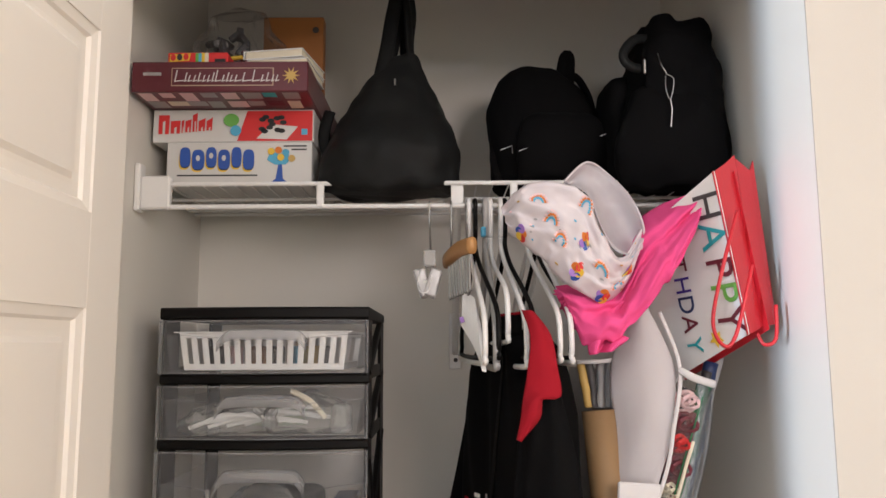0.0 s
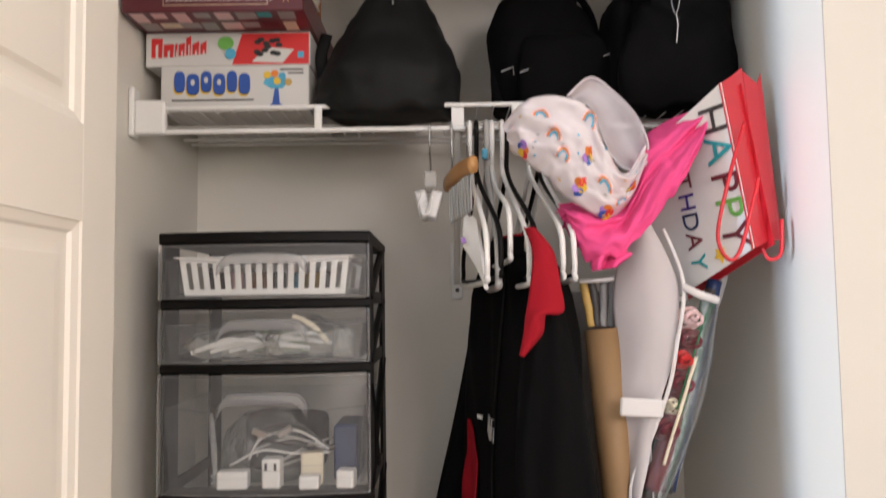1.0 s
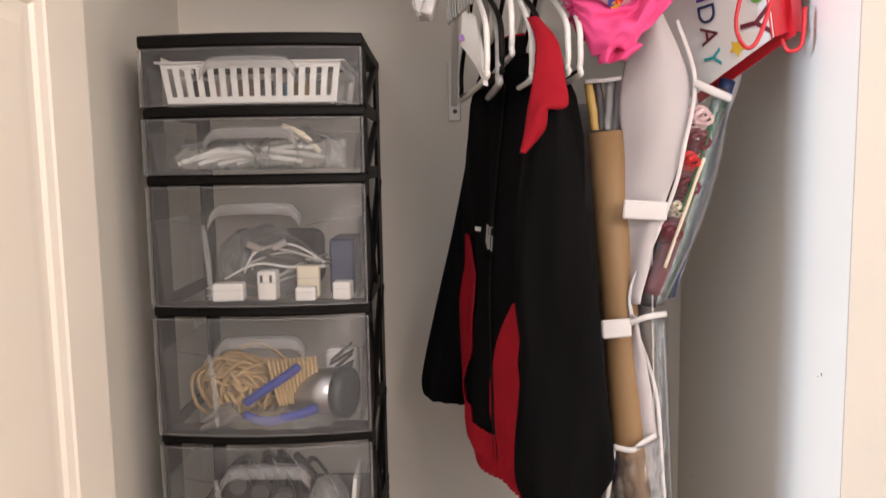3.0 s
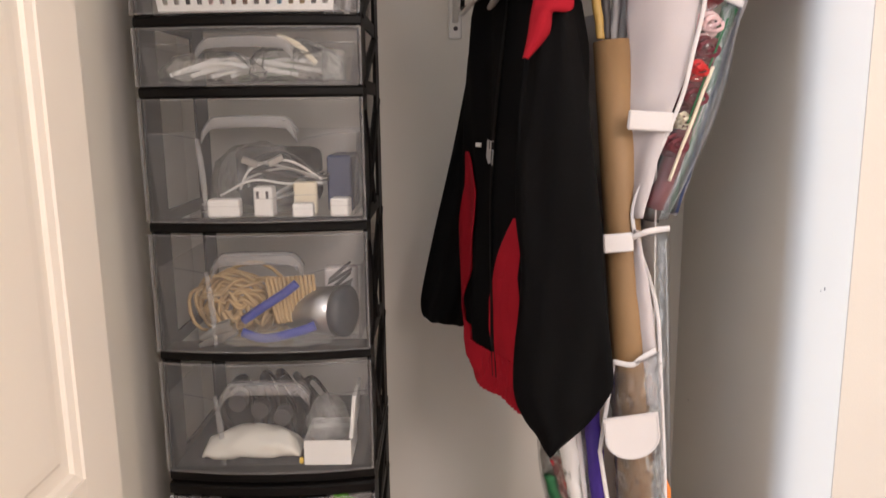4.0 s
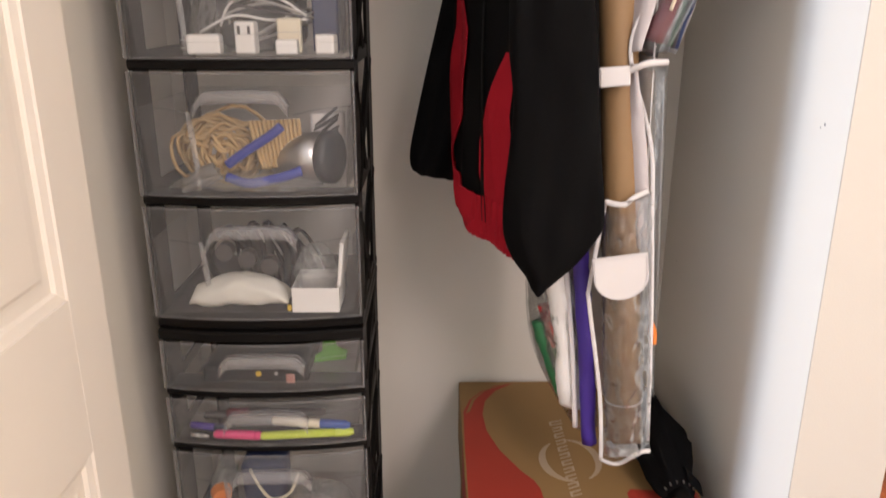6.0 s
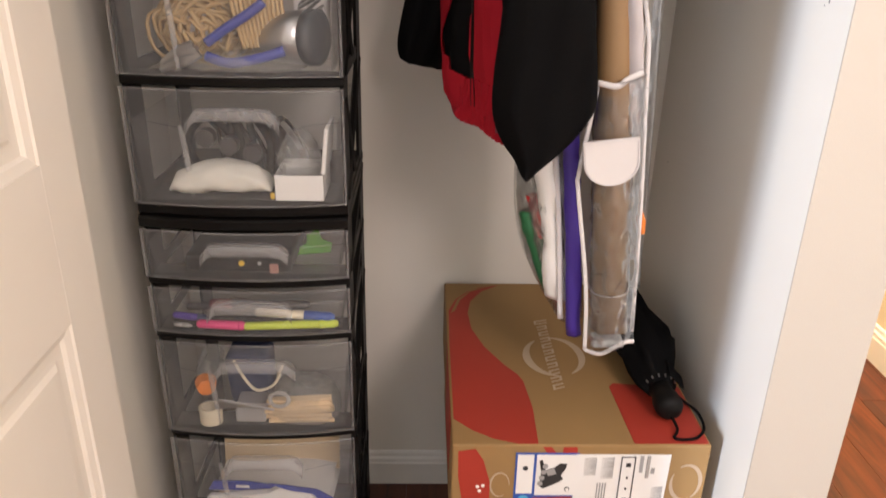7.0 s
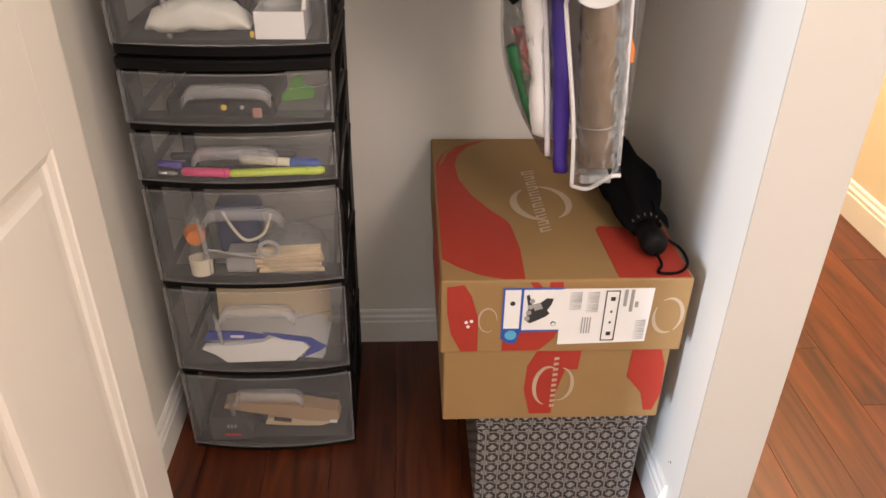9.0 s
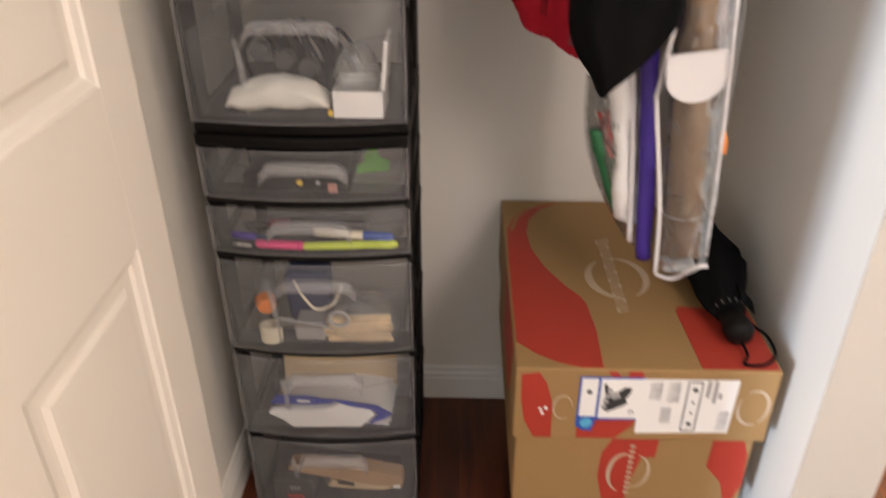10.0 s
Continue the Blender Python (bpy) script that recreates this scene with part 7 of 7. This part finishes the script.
part("grip", tube(bmesh.new(), [(-0.240 + 0.016 * math.cos(t), 1.112, z + 0.055 + 0.014 * math.sin(t)) for t in [2 * math.pi * k / 14 for k in range(14)]], 0.0035, 6, loop=True), GREYPL, sc)
solid("grey_box", boxed((-0.320, 1.122, z + 0.0003), (-0.268, 1.17, z + 0.034), 0.004, 2), INKS["grey"], "small grey box beside the tape", "box")
# lower drawer 4: folded papers
z = L[3]
rnd = random.Random(19)


def paper(cx, cy, h, w, d, yaw, tilt, material, label, wave=0.006, ph=0.0):
    def fn(u, v):
        x, y = (u - 0.5) * w, (v - 0.5) * d
        q = Matrix.Rotation(radians(yaw), 3, "Z") @ Vector((x, y, 0))
        return Vector((cx + q.x, cy + q.y, max(z + 0.0006, z + h + x * tilt + wave * math.sin(6 * u + ph) * math.cos(3 * v + ph))))
    return solid("folded_paper", sheet(fn, 16, 10, 0.0014), material, label, "paper", "papers in the drawer")


for i in range(5):
    paper(-0.268 + rnd.uniform(-0.010, 0.010), 1.185 + rnd.uniform(-0.010, 0.010), 0.006 + 0.0055 * i, rnd.uniform(0.19, 0.215), 0.115, rnd.uniform(-8, 8), rnd.uniform(-0.08, 0.08),
          PAPER, "crumpled white paper sheet in the drawer", 0.005, i * 1.7)


def leaning(name, pts, y, depth, material, label, category, amount=0.002):
    """A folded bundle seen from the front: outline in metres from the drawer's middle and floor."""
    return solid(name, crumple(prism(bmesh.new(), pts, at_front(-0.2735, y, z), depth), amount, 45), material, label, category)


leaning("folded_paper", [(-0.112, 0.034), (-0.105, 0.042), (-0.060, 0.042), (0.0, 0.048), (0.020, 0.060), (0.070, 0.054), (0.086, 0.036), (0.058, 0.006), (-0.068, 0.003), (-0.088, 0.022)], 1.112, 0.012, PAPER, "thick folded white paper in the drawer", "paper")
leaning("blue_folder", [(-0.112, 0.044), (-0.100, 0.064), (-0.040, 0.062), (0.008, 0.053), (0.008, 0.046), (-0.050, 0.044)], 1.128, 0.004, GRIP, "blue folded card leaning on the papers", "card")
leaning("blue_folder", [(0.004, 0.075), (0.030, 0.070), (0.090, 0.062), (0.118, 0.042), (0.105, 0.030), (0.072, 0.016), (0.092, 0.040), (0.080, 0.050), (0.040, 0.060)], 1.108, 0.003, GRIP, "blue folded card leaning on the papers", "card")
leaning("white_label", [(-0.060, 0.050), (-0.036, 0.049), (-0.036, 0.054), (-0.060, 0.055)], 1.126, 0.0012, PAPER, "white label on the blue card", "label", 0.0)
solid("beige_envelope", boxed((-0.110, -0.001, 0), (0.110, 0.001, 0.088), 0, 1, Matrix.Translation((-0.268, 1.225, z + 0.004)) @ pose(0, 0, 0, -14, 0, 3)), INKS["beige"], "beige envelope standing at the back", "envelope")
leaning("beige_envelope", [(-0.098, 0.020), (-0.086, 0.078), (-0.076, 0.020)], 1.142, 0.003, INKS["beige"], "corner of a beige envelope in the drawer", "envelope", 0.0)
# lower drawer 5: folded kraft envelope on a black card box
z = L[4]
KRAFT5 = mat("brown_envelope_paper", (0.42, 0.27, 0.15), 0.6, var=0.1, scale=12, grain=0.03, bscale=200, bump=0.12)
leaning("kraft_envelope", [(-0.094, 0.078), (-0.086, 0.090), (-0.060, 0.092), (0.060, 0.080), (0.128, 0.066), (0.132, 0.050), (0.126, 0.036), (0.060, 0.044), (0.0, 0.056), (-0.040, 0.066)], 1.116, 0.030, KRAFT5, "folded brown envelope lying in the drawer", "envelope")
leaning("cream_card", [(-0.018, 0.028), (-0.010, 0.046), (0.060, 0.042), (0.122, 0.034), (0.092, 0.022), (0.028, 0.024)], 1.122, 0.020, INKS["beige"], "cream card below the brown envelope", "card")
leaning("dark_clip", [(0.002, 0.048), (0.036, 0.042), (0.037, 0.049), (0.004, 0.055)], 1.111, 0.003, INKS["dark"], "dark clip on the brown envelope", "clip", 0.0)
leaning("white_label", [(0.112, 0.038), (0.126, 0.037), (0.126, 0.044), (0.112, 0.044)], 1.113, 0.002, PAPER, "small white label on the brown envelope", "label", 0.0)
leaning("dark_folder", [(-0.030, 0.002), (0.120, 0.002), (0.122, 0.034), (-0.030, 0.050)], 1.150, 0.05, INKS["dark"], "dark folder lying at the drawer bottom", "folder", 0.001)
kb = thing("black_card_box", (-0.355, 1.125, z), "small black box with a red printed bar", "box")
part("box_body", boxed((-0.396, 1.106, z + 0.0003), (-0.318, 1.19, z + 0.058), 0.002), INKS["dark"], kb)
part("print_bar", prism(bmesh.new(), rect(-0.018, -0.0025, 0.014, 0.0025), at_front(-0.352, 1.1057, z + 0.016), -0.0005), INKS["red"], kb)
for i in range(3):
    part("print_bar", prism(bmesh.new(), rect(-0.003 + 0.007 * i, -0.004, 0.001 + 0.007 * i, 0.004), at_front(-0.360, 1.1057, z + 0.038), -0.0005), INKS["grey"], kb)


def slide_forward(roots, far):
    """Pushes each thing in a drawer towards the bowed front, as far as its own depth lets it go."""
    for ob in roots:
        slack = far
        for q in [ob, *ob.children]:
            if q.type == "MESH":
                shift = ob.location if q is ob else Vector()
                for v in q.data.vertices:
                    c = v.co + shift
                    slack = min(slack, c.y - (TY + 0.001 - bow(c.x)))
        if slack > 0:
            ob.location.y -= slack


slide_forward([o for o in scene.objects if o not in built_before and o.parent is None], 0.022)


# ---- floor boards, laid last ----
floor = tagged(thing("floor", (0, 0, 0), "glossy red-brown laminate plank floor", "floor", kind="structure"))
PW = 0.128
rnd = random.Random(11)
board_meshes = {}


def board_mesh(length):
    if length not in board_meshes:
        me = bpy.data.meshes.new("plank")
        b = boxed((-PW / 2 + 0.0004, -length / 2 + 0.0004, -0.012), (PW / 2 - 0.0004, length / 2 - 0.0004, 0), 0.0004)
        b.to_mesh(me)
        b.free()
        me.materials.append(WOODF)
        board_meshes[length] = me
    return board_meshes[length]


x, last = -2.72, 0.0
while x < HX + 0.12:
    last = rnd.choice([q for q in (0.1, 0.3, 0.5, 0.7, 0.9) if q != last])
    y = -2.72 - last
    while y < 4.7:
        ob = new("plank", board_mesh(1.2))
        ob.location = (x + PW / 2, y + 0.6, 0)
        ob.parent = floor
        y += 1.2
    x += PW
solid("subfloor", boxed((-2.9, -3.7, -0.06), (HX + 0.2, 6.0, -0.0125)), INKS["dark"], "dark underlay below the planks", "floor", kind="structure")
